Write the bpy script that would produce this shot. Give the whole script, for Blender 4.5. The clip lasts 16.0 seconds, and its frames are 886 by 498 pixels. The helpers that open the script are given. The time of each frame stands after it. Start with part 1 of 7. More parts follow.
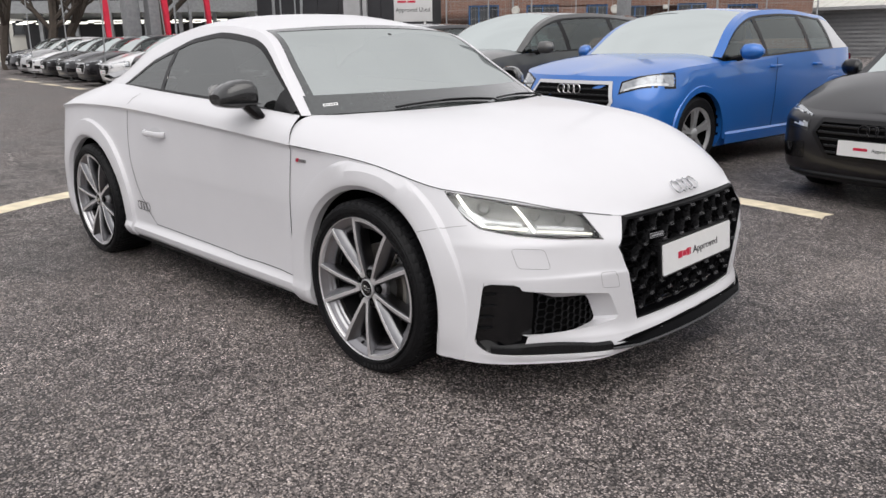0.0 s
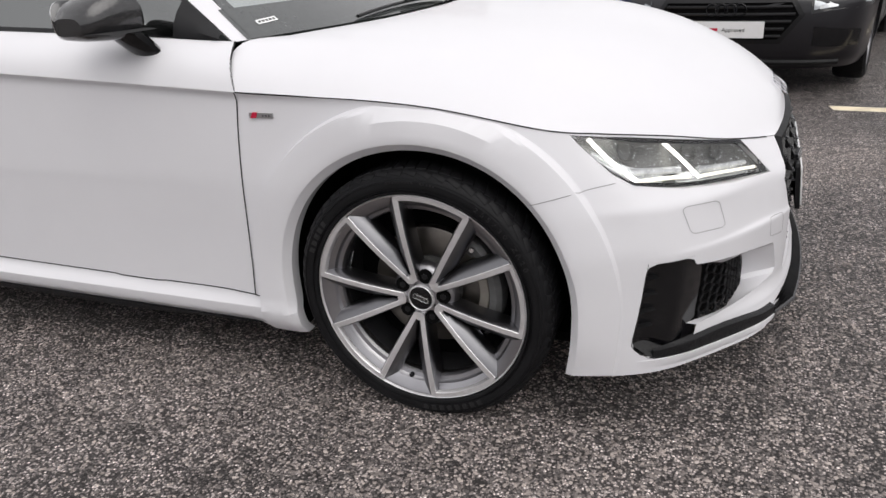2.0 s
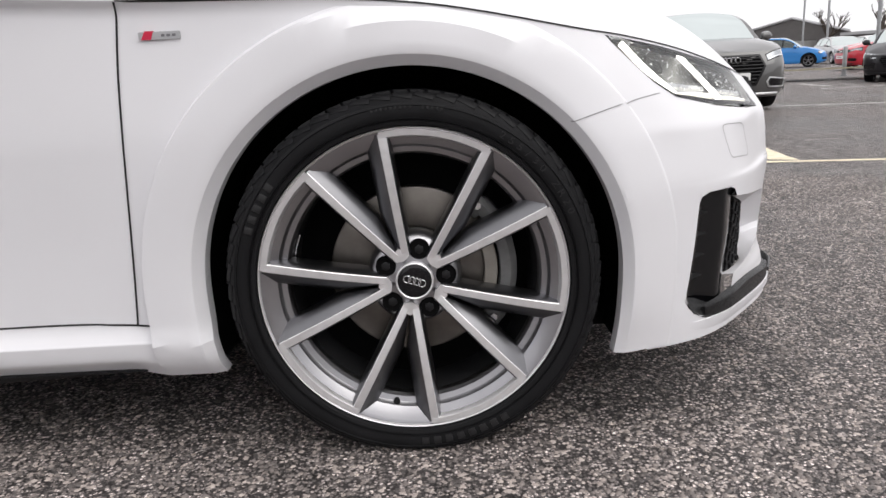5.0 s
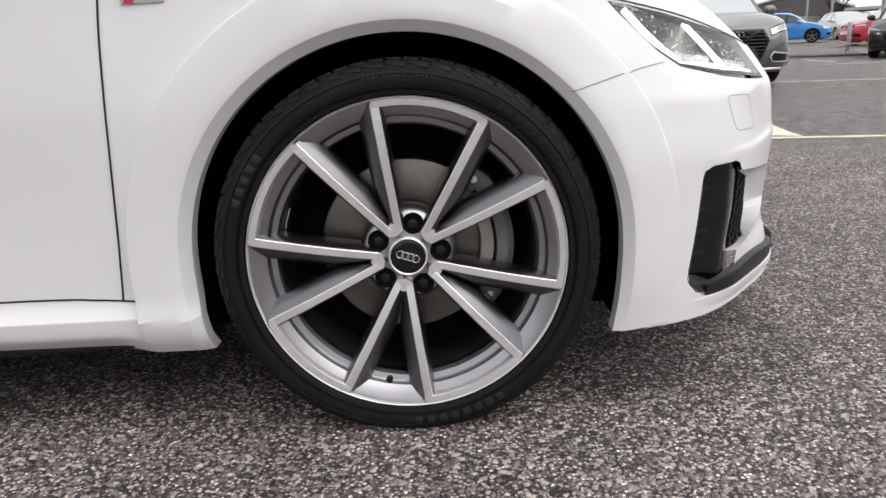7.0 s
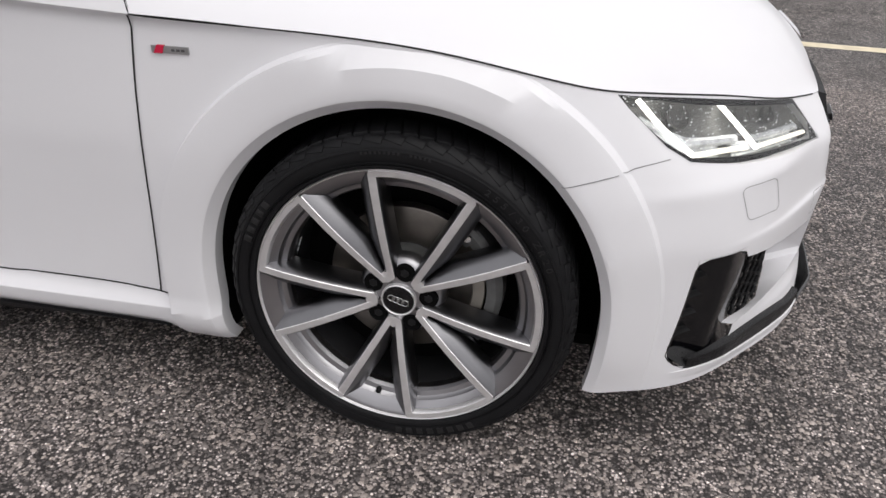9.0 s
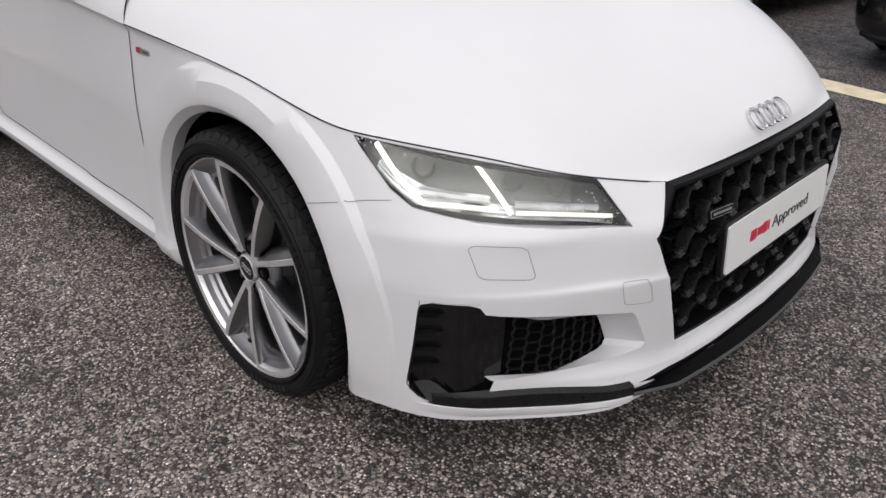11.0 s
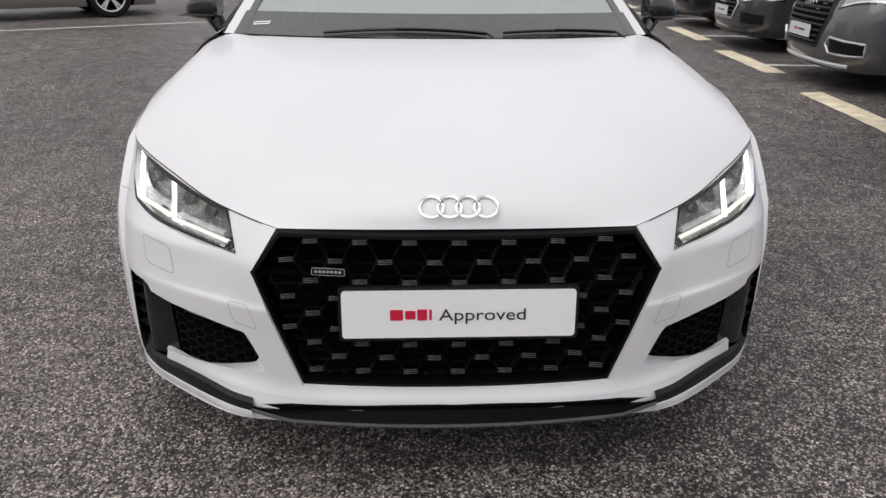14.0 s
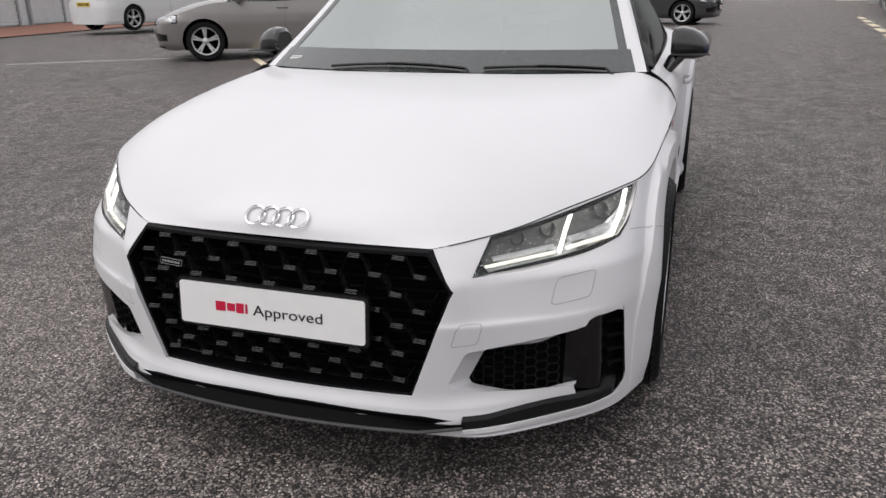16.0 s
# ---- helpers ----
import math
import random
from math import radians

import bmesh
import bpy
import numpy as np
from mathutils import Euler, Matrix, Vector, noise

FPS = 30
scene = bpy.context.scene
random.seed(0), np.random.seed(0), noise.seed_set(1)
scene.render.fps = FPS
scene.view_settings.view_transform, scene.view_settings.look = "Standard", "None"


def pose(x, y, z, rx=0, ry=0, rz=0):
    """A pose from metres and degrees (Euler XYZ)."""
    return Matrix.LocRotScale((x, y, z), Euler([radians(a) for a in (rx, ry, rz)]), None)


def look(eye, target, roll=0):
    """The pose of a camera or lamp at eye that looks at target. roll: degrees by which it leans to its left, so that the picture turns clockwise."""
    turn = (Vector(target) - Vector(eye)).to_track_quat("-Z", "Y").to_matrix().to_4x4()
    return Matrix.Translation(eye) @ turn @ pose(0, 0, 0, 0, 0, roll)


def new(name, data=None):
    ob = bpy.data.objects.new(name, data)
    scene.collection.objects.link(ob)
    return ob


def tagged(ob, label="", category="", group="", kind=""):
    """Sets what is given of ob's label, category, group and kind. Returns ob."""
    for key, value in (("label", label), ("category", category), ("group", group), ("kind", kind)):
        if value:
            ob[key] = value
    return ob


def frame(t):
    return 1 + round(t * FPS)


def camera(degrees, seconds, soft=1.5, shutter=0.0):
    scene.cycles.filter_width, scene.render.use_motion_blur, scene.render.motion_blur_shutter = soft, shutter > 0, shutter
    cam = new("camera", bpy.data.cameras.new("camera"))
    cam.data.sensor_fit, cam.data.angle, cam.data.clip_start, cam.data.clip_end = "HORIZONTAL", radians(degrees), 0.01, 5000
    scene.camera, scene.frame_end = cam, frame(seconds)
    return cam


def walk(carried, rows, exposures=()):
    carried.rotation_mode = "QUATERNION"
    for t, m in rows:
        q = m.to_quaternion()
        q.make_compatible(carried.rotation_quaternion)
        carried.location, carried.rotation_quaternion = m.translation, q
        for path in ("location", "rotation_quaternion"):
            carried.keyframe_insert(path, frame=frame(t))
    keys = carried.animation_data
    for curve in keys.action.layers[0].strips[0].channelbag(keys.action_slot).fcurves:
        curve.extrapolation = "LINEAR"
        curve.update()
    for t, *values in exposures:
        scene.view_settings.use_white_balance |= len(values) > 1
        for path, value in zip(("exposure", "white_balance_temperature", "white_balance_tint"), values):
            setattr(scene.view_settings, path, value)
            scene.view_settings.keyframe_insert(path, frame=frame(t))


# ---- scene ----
cam = camera(61.3, 16.0)
PATH = [
    (0, (2.073, -2.56, 1.207), (0.709, -1.197, 0.675), -0.8),
    (0.5, (1.726, -2.506, 1.185), (0.457, -1.085, 0.578), -1.7),
    (1, (1.388, -2.451, 1.181), (0.254, -0.949, 0.502), -2.5),
    (1.5, (1.046, -2.372, 1.168), (0.089, -0.775, 0.437), -3.4),
    (2, (0.697, -2.379, 1.14), (-0.024, -0.68, 0.37), -3.7),
    (2.5, (0.415, -2.327, 1.12), (-0.05, -0.554, 0.32), -3.8),
    (3, (0.177, -2.228, 1.106), (-0.015, -0.422, 0.268), -4.1),
    (3.5, (0.054, -2.132, 0.924), (0.019, -0.286, 0.156), -3.7),
    (4, (0.048, -2.119, 0.715), (0.048, -0.202, 0.146), -3.1),
    (4.2, (0.039, -2.135, 0.709), (0.05, -0.202, 0.195), -3.0),
    (6.5, (0.065, -2.173, 0.66), (0.07, -0.226, 0.202), -3.1),
    (7, (0.055, -2.123, 0.682), (0.063, -0.196, 0.146), -2.8),
    (7.5, (0.045, -2.065, 0.765), (0.041, -0.175, 0.112), -2.6),
    (8, (0.011, -2.043, 0.961), (0.007, -0.23, 0.116), -1.6),
    (8.5, (0.073, -2.036, 1.084), (-0.013, -0.295, 0.104), 0.4),
    (8.7, (0.157, -2.035, 1.094), (-0.018, -0.303, 0.111), 0.9),
    (10.8, (1.303, -1.707, 1.183), (0.12, -0.406, 0.23), 0.3),
    (11, (1.409, -1.645, 1.196), (0.156, -0.4, 0.259), 0.4),
    (11.5, (1.672, -1.405, 1.196), (0.234, -0.341, 0.303), 0.2),
    (12, (1.873, -1.227, 1.208), (0.311, -0.339, 0.33), 0.6),
    (12.5, (2.052, -0.99, 1.212), (0.372, -0.297, 0.376), 0.7),
    (13, (2.15, -0.674, 1.221), (0.389, -0.182, 0.41), 0.8),
    (13.5, (2.242, -0.379, 1.248), (0.443, -0.104, 0.418), 0.5),
    (14, (2.334, -0.107, 1.216), (0.479, -0.02, 0.471), 0.5),
    (14.5, (2.389, 0.191, 1.196), (0.517, 0.083, 0.501), 0.1),
    (15, (2.418, 0.458, 1.204), (0.569, 0.148, 0.508), -0.5),
    (15.5, (2.413, 0.698, 1.186), (0.581, 0.227, 0.536), -0.4),
    (16, (2.326, 0.963, 1.208), (0.537, 0.351, 0.559), -0.9),
]
walk(cam, [(t, look(eye, target, roll)) for t, eye, target, roll in PATH],
     exposures=[(0, 0.08), (2.5, 0.16), (4.0, 0.32), (6.5, 0.42), (7.5, 0.42), (8.5, 0.26), (11.0, -0.06), (13.0, -0.10), (16.0, -0.04)])

from mathutils.bvhtree import BVHTree

# ---- world and light: a bright overcast sky ----
world = bpy.data.worlds.new("overcast_sky")
scene.world = world
world.use_nodes = True
wn = world.node_tree
wn.nodes.clear()
sky = wn.nodes.new("ShaderNodeTexSky")
sky.sky_type, sky.sun_disc = "NISHITA", False
sky.sun_elevation, sky.sun_rotation = radians(57), radians(131)
sky.air_density, sky.dust_density, sky.ozone_density = 1.0, 4.0, 1.0
hue = wn.nodes.new("ShaderNodeHueSaturation")
hue.inputs["Saturation"].default_value = 0.12
cloud = wn.nodes.new("ShaderNodeTexNoise")
cloud.inputs["Scale"].default_value, cloud.inputs["Detail"].default_value = 2.2, 6.0
cramp = wn.nodes.new("ShaderNodeMapRange")
cramp.inputs["From Min"].default_value, cramp.inputs["From Max"].default_value = 0.3, 0.7
cramp.inputs["To Min"].default_value, cramp.inputs["To Max"].default_value = 0.90, 1.06
cmul = wn.nodes.new("ShaderNodeMix")
cmul.data_type, cmul.blend_type = "RGBA", "MULTIPLY"
cmul.inputs["Factor"].default_value = 1.0
back = wn.nodes.new("ShaderNodeBackground")
back.inputs["Strength"].default_value = 0.15
wout = wn.nodes.new("ShaderNodeOutputWorld")
wn.links.new(sky.outputs[0], hue.inputs["Color"])
wn.links.new(cloud.outputs["Fac"], cramp.inputs["Value"])
over = wn.nodes.new("ShaderNodeMix")
over.data_type = "RGBA"
over.inputs["Factor"].default_value = 0.85
over.inputs["B"].default_value = (6.25, 6.15, 6.32, 1)
wn.links.new(hue.outputs[0], over.inputs["A"])
wn.links.new(over.outputs["Result"], cmul.inputs["A"])
wn.links.new(cramp.outputs[0], cmul.inputs["B"])
wn.links.new(cmul.outputs["Result"], back.inputs["Color"])
wn.links.new(back.outputs[0], wout.inputs["Surface"])

sun_data = bpy.data.lights.new("sun", "SUN")
sun_data.energy, sun_data.angle, sun_data.color = 1.25, radians(60), (1.0, 0.97, 0.93)
sun = new("sun", sun_data)
sun.matrix_world = look((4.2, -3.6, 8.5), (0, 0, 0))
scene.view_settings.exposure = 0.0


# ---- materials ----
def mat(name, color, rough=0.5, metal=0.0, coat=0.0, vary=0.0, scale=20.0, bump=0.0, bump_scale=200.0, spec=0.5, emit=None, emit_strength=0.0):
    m = bpy.data.materials.new(name)
    m.use_nodes = True
    nt = m.node_tree
    b = nt.nodes["Principled BSDF"]
    b.inputs["Base Color"].default_value = (*color, 1)
    b.inputs["Roughness"].default_value, b.inputs["Metallic"].default_value = rough, metal
    b.inputs["Coat Weight"].default_value, b.inputs["Coat Roughness"].default_value = coat, 0.03
    b.inputs["Specular IOR Level"].default_value = spec
    if emit:
        b.inputs["Emission Color"].default_value = (*emit, 1)
        b.inputs["Emission Strength"].default_value = emit_strength
    if vary or bump:
        co = nt.nodes.new("ShaderNodeTexCoord")
    if vary:
        n = nt.nodes.new("ShaderNodeTexNoise")
        n.inputs["Scale"].default_value, n.inputs["Detail"].default_value = scale, 6
        r = nt.nodes.new("ShaderNodeMapRange")
        r.inputs["From Min"].default_value, r.inputs["From Max"].default_value = 0.25, 0.75
        r.inputs["To Min"].default_value, r.inputs["To Max"].default_value = 1 - vary, 1 + vary
        x = nt.nodes.new("ShaderNodeMix")
        x.data_type, x.blend_type = "RGBA", "MULTIPLY"
        x.inputs["Factor"].default_value = 1
        x.inputs["A"].default_value = (*color, 1)
        nt.links.new(co.outputs["Object"], n.inputs["Vector"])
        nt.links.new(n.outputs["Fac"], r.inputs["Value"])
        nt.links.new(r.outputs[0], x.inputs["B"])
        nt.links.new(x.outputs["Result"], b.inputs["Base Color"])
        q = nt.nodes.new("ShaderNodeMapRange")
        q.inputs["To Min"].default_value, q.inputs["To Max"].default_value = max(0.02, rough - 0.4 * vary), min(1, rough + 0.4 * vary)
        nt.links.new(n.outputs["Fac"], q.inputs["Value"])
        nt.links.new(q.outputs[0], b.inputs["Roughness"])
    if bump:
        n2 = nt.nodes.new("ShaderNodeTexNoise")
        n2.inputs["Scale"].default_value, n2.inputs["Detail"].default_value = bump_scale, 3
        bp = nt.nodes.new("ShaderNodeBump")
        bp.inputs["Strength"].default_value, bp.inputs["Distance"].default_value = bump, 0.004
        nt.links.new(co.outputs["Object"], n2.inputs["Vector"])
        nt.links.new(n2.outputs["Fac"], bp.inputs["Height"])
        nt.links.new(bp.outputs[0], b.inputs["Normal"])
    return m


def glass(name, tint, clear, gloss=1.0, rough=0.02, base=0.06, power=1.0):
    """A thin pane: see-through with a tint, and mirror-like by the angle."""
    m = bpy.data.materials.new(name)
    m.use_nodes = True
    nt = m.node_tree
    nt.nodes.clear()
    t = nt.nodes.new("ShaderNodeBsdfTransparent")
    t.inputs["Color"].default_value = (*[c * clear for c in tint], 1)
    g = nt.nodes.new("ShaderNodeBsdfGlossy")
    g.inputs["Roughness"].default_value = rough
    g.inputs["Color"].default_value = (*[gloss * (0.5 + 0.5 * c) for c in tint], 1)
    f = nt.nodes.new("ShaderNodeFresnel")
    f.inputs["IOR"].default_value = 1.5
    a = nt.nodes.new("ShaderNodeMath")
    a.operation, a.use_clamp = "MULTIPLY_ADD", True
    a.inputs[1].default_value, a.inputs[2].default_value = power, base
    x = nt.nodes.new("ShaderNodeMixShader")
    o = nt.nodes.new("ShaderNodeOutputMaterial")
    nt.links.new(f.outputs[0], a.inputs[0])
    nt.links.new(a.outputs[0], x.inputs[0])
    nt.links.new(t.outputs[0], x.inputs[1])
    nt.links.new(g.outputs[0], x.inputs[2])
    nt.links.new(x.outputs[0], o.inputs["Surface"])
    return m


def paint(name, color, rough=0.35, metal=0.0):
    """Car paint under clear coat, with faint waviness and a film of road dirt."""
    m = mat(name, color, rough, metal, coat=1.0, vary=0.025, scale=3.0)
    m.node_tree.nodes["Principled BSDF"].inputs["Coat Roughness"].default_value = 0.04
    return m


WHITE = paint("white_paint", (0.72, 0.715, 0.74), 0.45)
for key, value in (("Coat Weight", 0.35), ("Coat Roughness", 0.10), ("Specular IOR Level", 0.3)):
    WHITE.node_tree.nodes["Principled BSDF"].inputs[key].default_value = value
GAP = mat("shut_line_shadow", (0.012, 0.012, 0.013), 0.8)
GLOSSBLACK = mat("gloss_black_plastic", (0.004, 0.004, 0.005), 0.14, coat=0.25, spec=0.35, vary=0.1, scale=40)
SATINBLACK = mat("satin_black_plastic", (0.007, 0.007, 0.008), 0.42, spec=0.3, vary=0.15, scale=60, bump=0.15, bump_scale=900)
# near-black for linings and hollows; backings carry the inside dark as colour
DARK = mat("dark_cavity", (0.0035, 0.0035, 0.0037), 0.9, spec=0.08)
RUBBER = mat("tyre_rubber", (0.007, 0.007, 0.008), 0.55, vary=0.3, scale=14, bump=0.2, bump_scale=500, spec=0.2)
ALLOYGREY = mat("grey_painted_alloy", (0.20, 0.20, 0.21), 0.32, 1.0, vary=0.06, scale=25)
ALLOYMID = mat("light_grey_alloy", (0.36, 0.355, 0.37), 0.33, 1.0, vary=0.05, scale=25)
ALLOYCUT = mat("machined_alloy", (0.80, 0.79, 0.80), 0.36, 0.7, vary=0.06, scale=60)
CHROME = mat("chrome", (0.85, 0.85, 0.86), 0.1, 1.0)
STEEL = mat("brake_steel", (0.17, 0.155, 0.14), 0.38, 0.85, vary=0.2, scale=30)
CASTIRON = mat("cast_grey", (0.2, 0.2, 0.2), 0.6, 0.5, vary=0.2, scale=40)
GLASSDARK = glass("privacy_glass", (0.8, 0.85, 0.83), 0.22, gloss=0.4, base=0.02, power=0.6)
GLASSWS = glass("windscreen_glass", (0.86, 0.97, 0.93), 0.70, gloss=0.66, base=0.40, power=0.50)
LENS = glass("headlight_lens", (1, 1, 1), 0.93, base=0.02, power=0.55)
FRAMEBLACK = mat("frame_black", (0.003, 0.003, 0.004), 0.5, spec=0.15, vary=0.2, scale=40)
PLATEWHITE = mat("plate_white", (0.82, 0.82, 0.82), 0.3, coat=0.5, vary=0.03)
RED = mat("badge_red", (0.55, 0.01, 0.05), 0.35)
INK = mat("ink_black", (0.02, 0.02, 0.022), 0.5)
LAMPON = mat("daytime_lamp", (0.95, 0.95, 0.92), 0.3, emit=(1.0, 0.97, 0.90), emit_strength=2.8)
LAMPCLEAR = mat("lamp_clear_plastic", (0.62, 0.64, 0.66), 0.18, 0.3, vary=0.3, scale=35)
LAMPSOFT = mat("dim_lit_guide", (0.8, 0.79, 0.74), 0.25, emit=(1.0, 0.95, 0.82), emit_strength=0.75)
LAMPGREY = mat("lamp_grey_housing", (0.15, 0.152, 0.147), 0.3, 0.3, vary=0.2, scale=18)
INTERIOR = mat("interior_black", (0.018, 0.018, 0.02), 0.7, vary=0.2, scale=40)


# ---- mesh helpers ----
def smooth(me, angle=35):
    me.polygons.foreach_set("use_smooth", [True] * len(me.polygons))
    me.set_sharp_from_angle(angle=radians(angle))


def part(name, bm, material, parent=None, label="", angle=35, m=None):
    """Links a bmesh as one mesh object, under a thing or a part."""
    me = bpy.data.meshes.new(name)
    bm.to_mesh(me)
    bm.free()
    smooth(me, angle)
    for k in material if isinstance(material, (list, tuple)) else [material]:
        me.materials.append(k)
    ob = new(name, me)
    ob.parent = parent
    if m is not None:
        ob.matrix_basis = m
    if label:
        ob["label"] = label
    return ob


def empty(name, m=None, label="", category="", group="", kind=""):
    ob = new(name)
    ob.empty_display_size = 0.1
    if m is not None:
        ob.matrix_basis = m
    return tagged(ob, label, category, group, kind)


def pchip(xs, ys):
    xs, ys = np.array(xs, float), np.array(ys, float)
    h, d = np.diff(xs), np.diff(ys) / np.diff(xs)
    m = np.zeros(len(xs))
    m[0], m[-1] = d[0], d[-1]
    for i in range(1, len(xs) - 1):
        if d[i - 1] * d[i] > 0:
            a, b = 2 * h[i] + h[i - 1], h[i] + 2 * h[i - 1]
            m[i] = (a + b) / (a / d[i - 1] + b / d[i])

    def f(x):
        x = np.clip(np.asarray(x, float), xs[0], xs[-1])
        i = np.clip(np.searchsorted(xs, x) - 1, 0, len(xs) - 2)
        t = (x - xs[i]) / h[i]
        return (2 * t**3 - 3 * t**2 + 1) * ys[i] + (t**3 - 2 * t**2 + t) * h[i] * m[i] + (3 * t**2 - 2 * t**3) * ys[i + 1] + (t**3 - t**2) * h[i] * m[i + 1]

    return f


def spline(pts, n=None, ts=None):
    """Points along a smooth curve through pts, by its chord length."""
    p = np.array(pts, float)
    t = np.r_[0, np.cumsum(np.linalg.norm(np.diff(p, axis=0), axis=1))]
    t /= t[-1]
    u = np.linspace(0, 1, n) if ts is None else np.asarray(ts)
    m = np.zeros_like(p)
    h = np.diff(t)
    d = np.diff(p, axis=0) / h[:, None]
    m[0], m[-1] = d[0], d[-1]
    m[1:-1] = (d[:-1] * h[1:, None] + d[1:] * h[:-1, None]) / (h[1:] + h[:-1])[:, None]
    i = np.clip(np.searchsorted(t, u) - 1, 0, len(t) - 2)
    s = ((u - t[i]) / h[i])[:, None]
    hh = h[i][:, None]
    return (2 * s**3 - 3 * s**2 + 1) * p[i] + (s**3 - 2 * s**2 + s) * hh * m[i] + (3 * s**2 - 2 * s**3) * p[i + 1] + (s**3 - s**2) * hh * m[i + 1]


def grid(P, bm=None, flip=False, wrap=False):
    """A sheet of quads through an array of points n x m x 3."""
    bm = bm or bmesh.new()
    n, m = P.shape[:2]
    v = [[bm.verts.new(P[i, j]) for j in range(m)] for i in range(n)]
    for i in range(n - 1):
        for j in range(m if wrap else m - 1):
            k = (j + 1) % m
            q = [v[i][j], v[i + 1][j], v[i + 1][k], v[i][k]]
            if flip:
                q.reverse()
            try:
                bm.faces.new(q)
            except ValueError:
                pass
    return bm


def box(bm, lo, hi, bevel=0.0, m=None):
    r = bmesh.ops.create_cube(bm, size=1)
    lo, hi = Vector(lo), Vector(hi)
    for v in r["verts"]:
        v.co = Vector((lo[k] + (v.co[k] + 0.5) * (hi[k] - lo[k]) for k in range(3)))
    if bevel:
        es = list({e for v in r["verts"] for e in v.link_edges})
        q = bmesh.ops.bevel(bm, geom=es, offset=bevel, segments=2, affect="EDGES", profile=0.5)
        vs = list({v for f in q["faces"] for v in f.verts} | {v for v in r["verts"] if v.is_valid})
    else:
        vs = r["verts"]
    if m is not None:
        bmesh.ops.transform(bm, matrix=m, verts=vs)
    return bm


def revolve(profile, n=64, bm=None, axis="y", a0=0.0, a1=None):
    """Turns a profile of (radius, offset along the axis) round the y axis."""
    bm = bm or bmesh.new()
    full = a1 is None
    k = n if full else n + 1
    P = np.zeros((len(profile), k, 3))
    for j in range(k):
        a = a0 + (2 * math.pi if full else a1 - a0) * j / n
        for i, (r, o) in enumerate(profile):
            P[i, j] = (r * math.sin(a), o, r * math.cos(a)) if axis == "y" else (r * math.sin(a), r * math.cos(a), o)
    return grid(P, bm, wrap=full)


def tube(bm, pts, radius, n=8, closed=False, flat=None):
    """A round bar along points; flat squashes it along a direction."""
    pts = [Vector(p) for p in pts]
    rings = []
    for i, p in enumerate(pts):
        a = pts[(i + 1) % len(pts)] if (closed or i + 1 < len(pts)) else p
        b = pts[i - 1] if (closed or i > 0) else p
        t = (a - b).normalized()
        u = t.orthogonal() if flat is None else (Vector(flat) - t * t.dot(Vector(flat)))
        u.normalize()
        w = t.cross(u)
        r1, r2 = radius if isinstance(radius, tuple) else (radius, radius)
        if flat is None and rings:
            u0 = rings[-1][1]
            u = (u0 - t * t.dot(u0)).normalized()
            w = t.cross(u)
        rings.append(([bm.verts.new(p + u * r1 * math.cos(k * 2 * math.pi / n) + w * r2 * math.sin(k * 2 * math.pi / n)) for k in range(n)], u))
    m = len(rings)
    for i in range(m if closed else m - 1):
        A, B = rings[i][0], rings[(i + 1) % m][0]
        for k in range(n):
            bm.faces.new((A[k], A[(k + 1) % n], B[(k + 1) % n], B[k]))
    if not closed:
        bm.faces.new(rings[0][0][::-1])
        bm.faces.new(rings[-1][0])
    return bm


def prism(bm, poly, d0, d1, place):
    """A plate: a polygon in (a, b), from depth d0 to d1; place turns (a, b, d) into a point."""
    A = [bm.verts.new(place(a, b, d0)) for a, b in poly]
    B = [bm.verts.new(place(a, b, d1)) for a, b in poly]
    bm.faces.new(A)
    bm.faces.new(B[::-1])
    for i in range(len(poly)):
        j = (i + 1) % len(poly)
        bm.faces.new((A[j], A[i], B[i], B[j]))
    return bm


def inside(p, poly):
    c = False
    for i in range(len(poly)):
        (x1, y1), (x2, y2) = poly[i - 1], poly[i]
        if (y1 > p[1]) != (y2 > p[1]) and p[0] < (x2 - x1) * (p[1] - y1) / (y2 - y1) + x1:
            c = not c
    return c


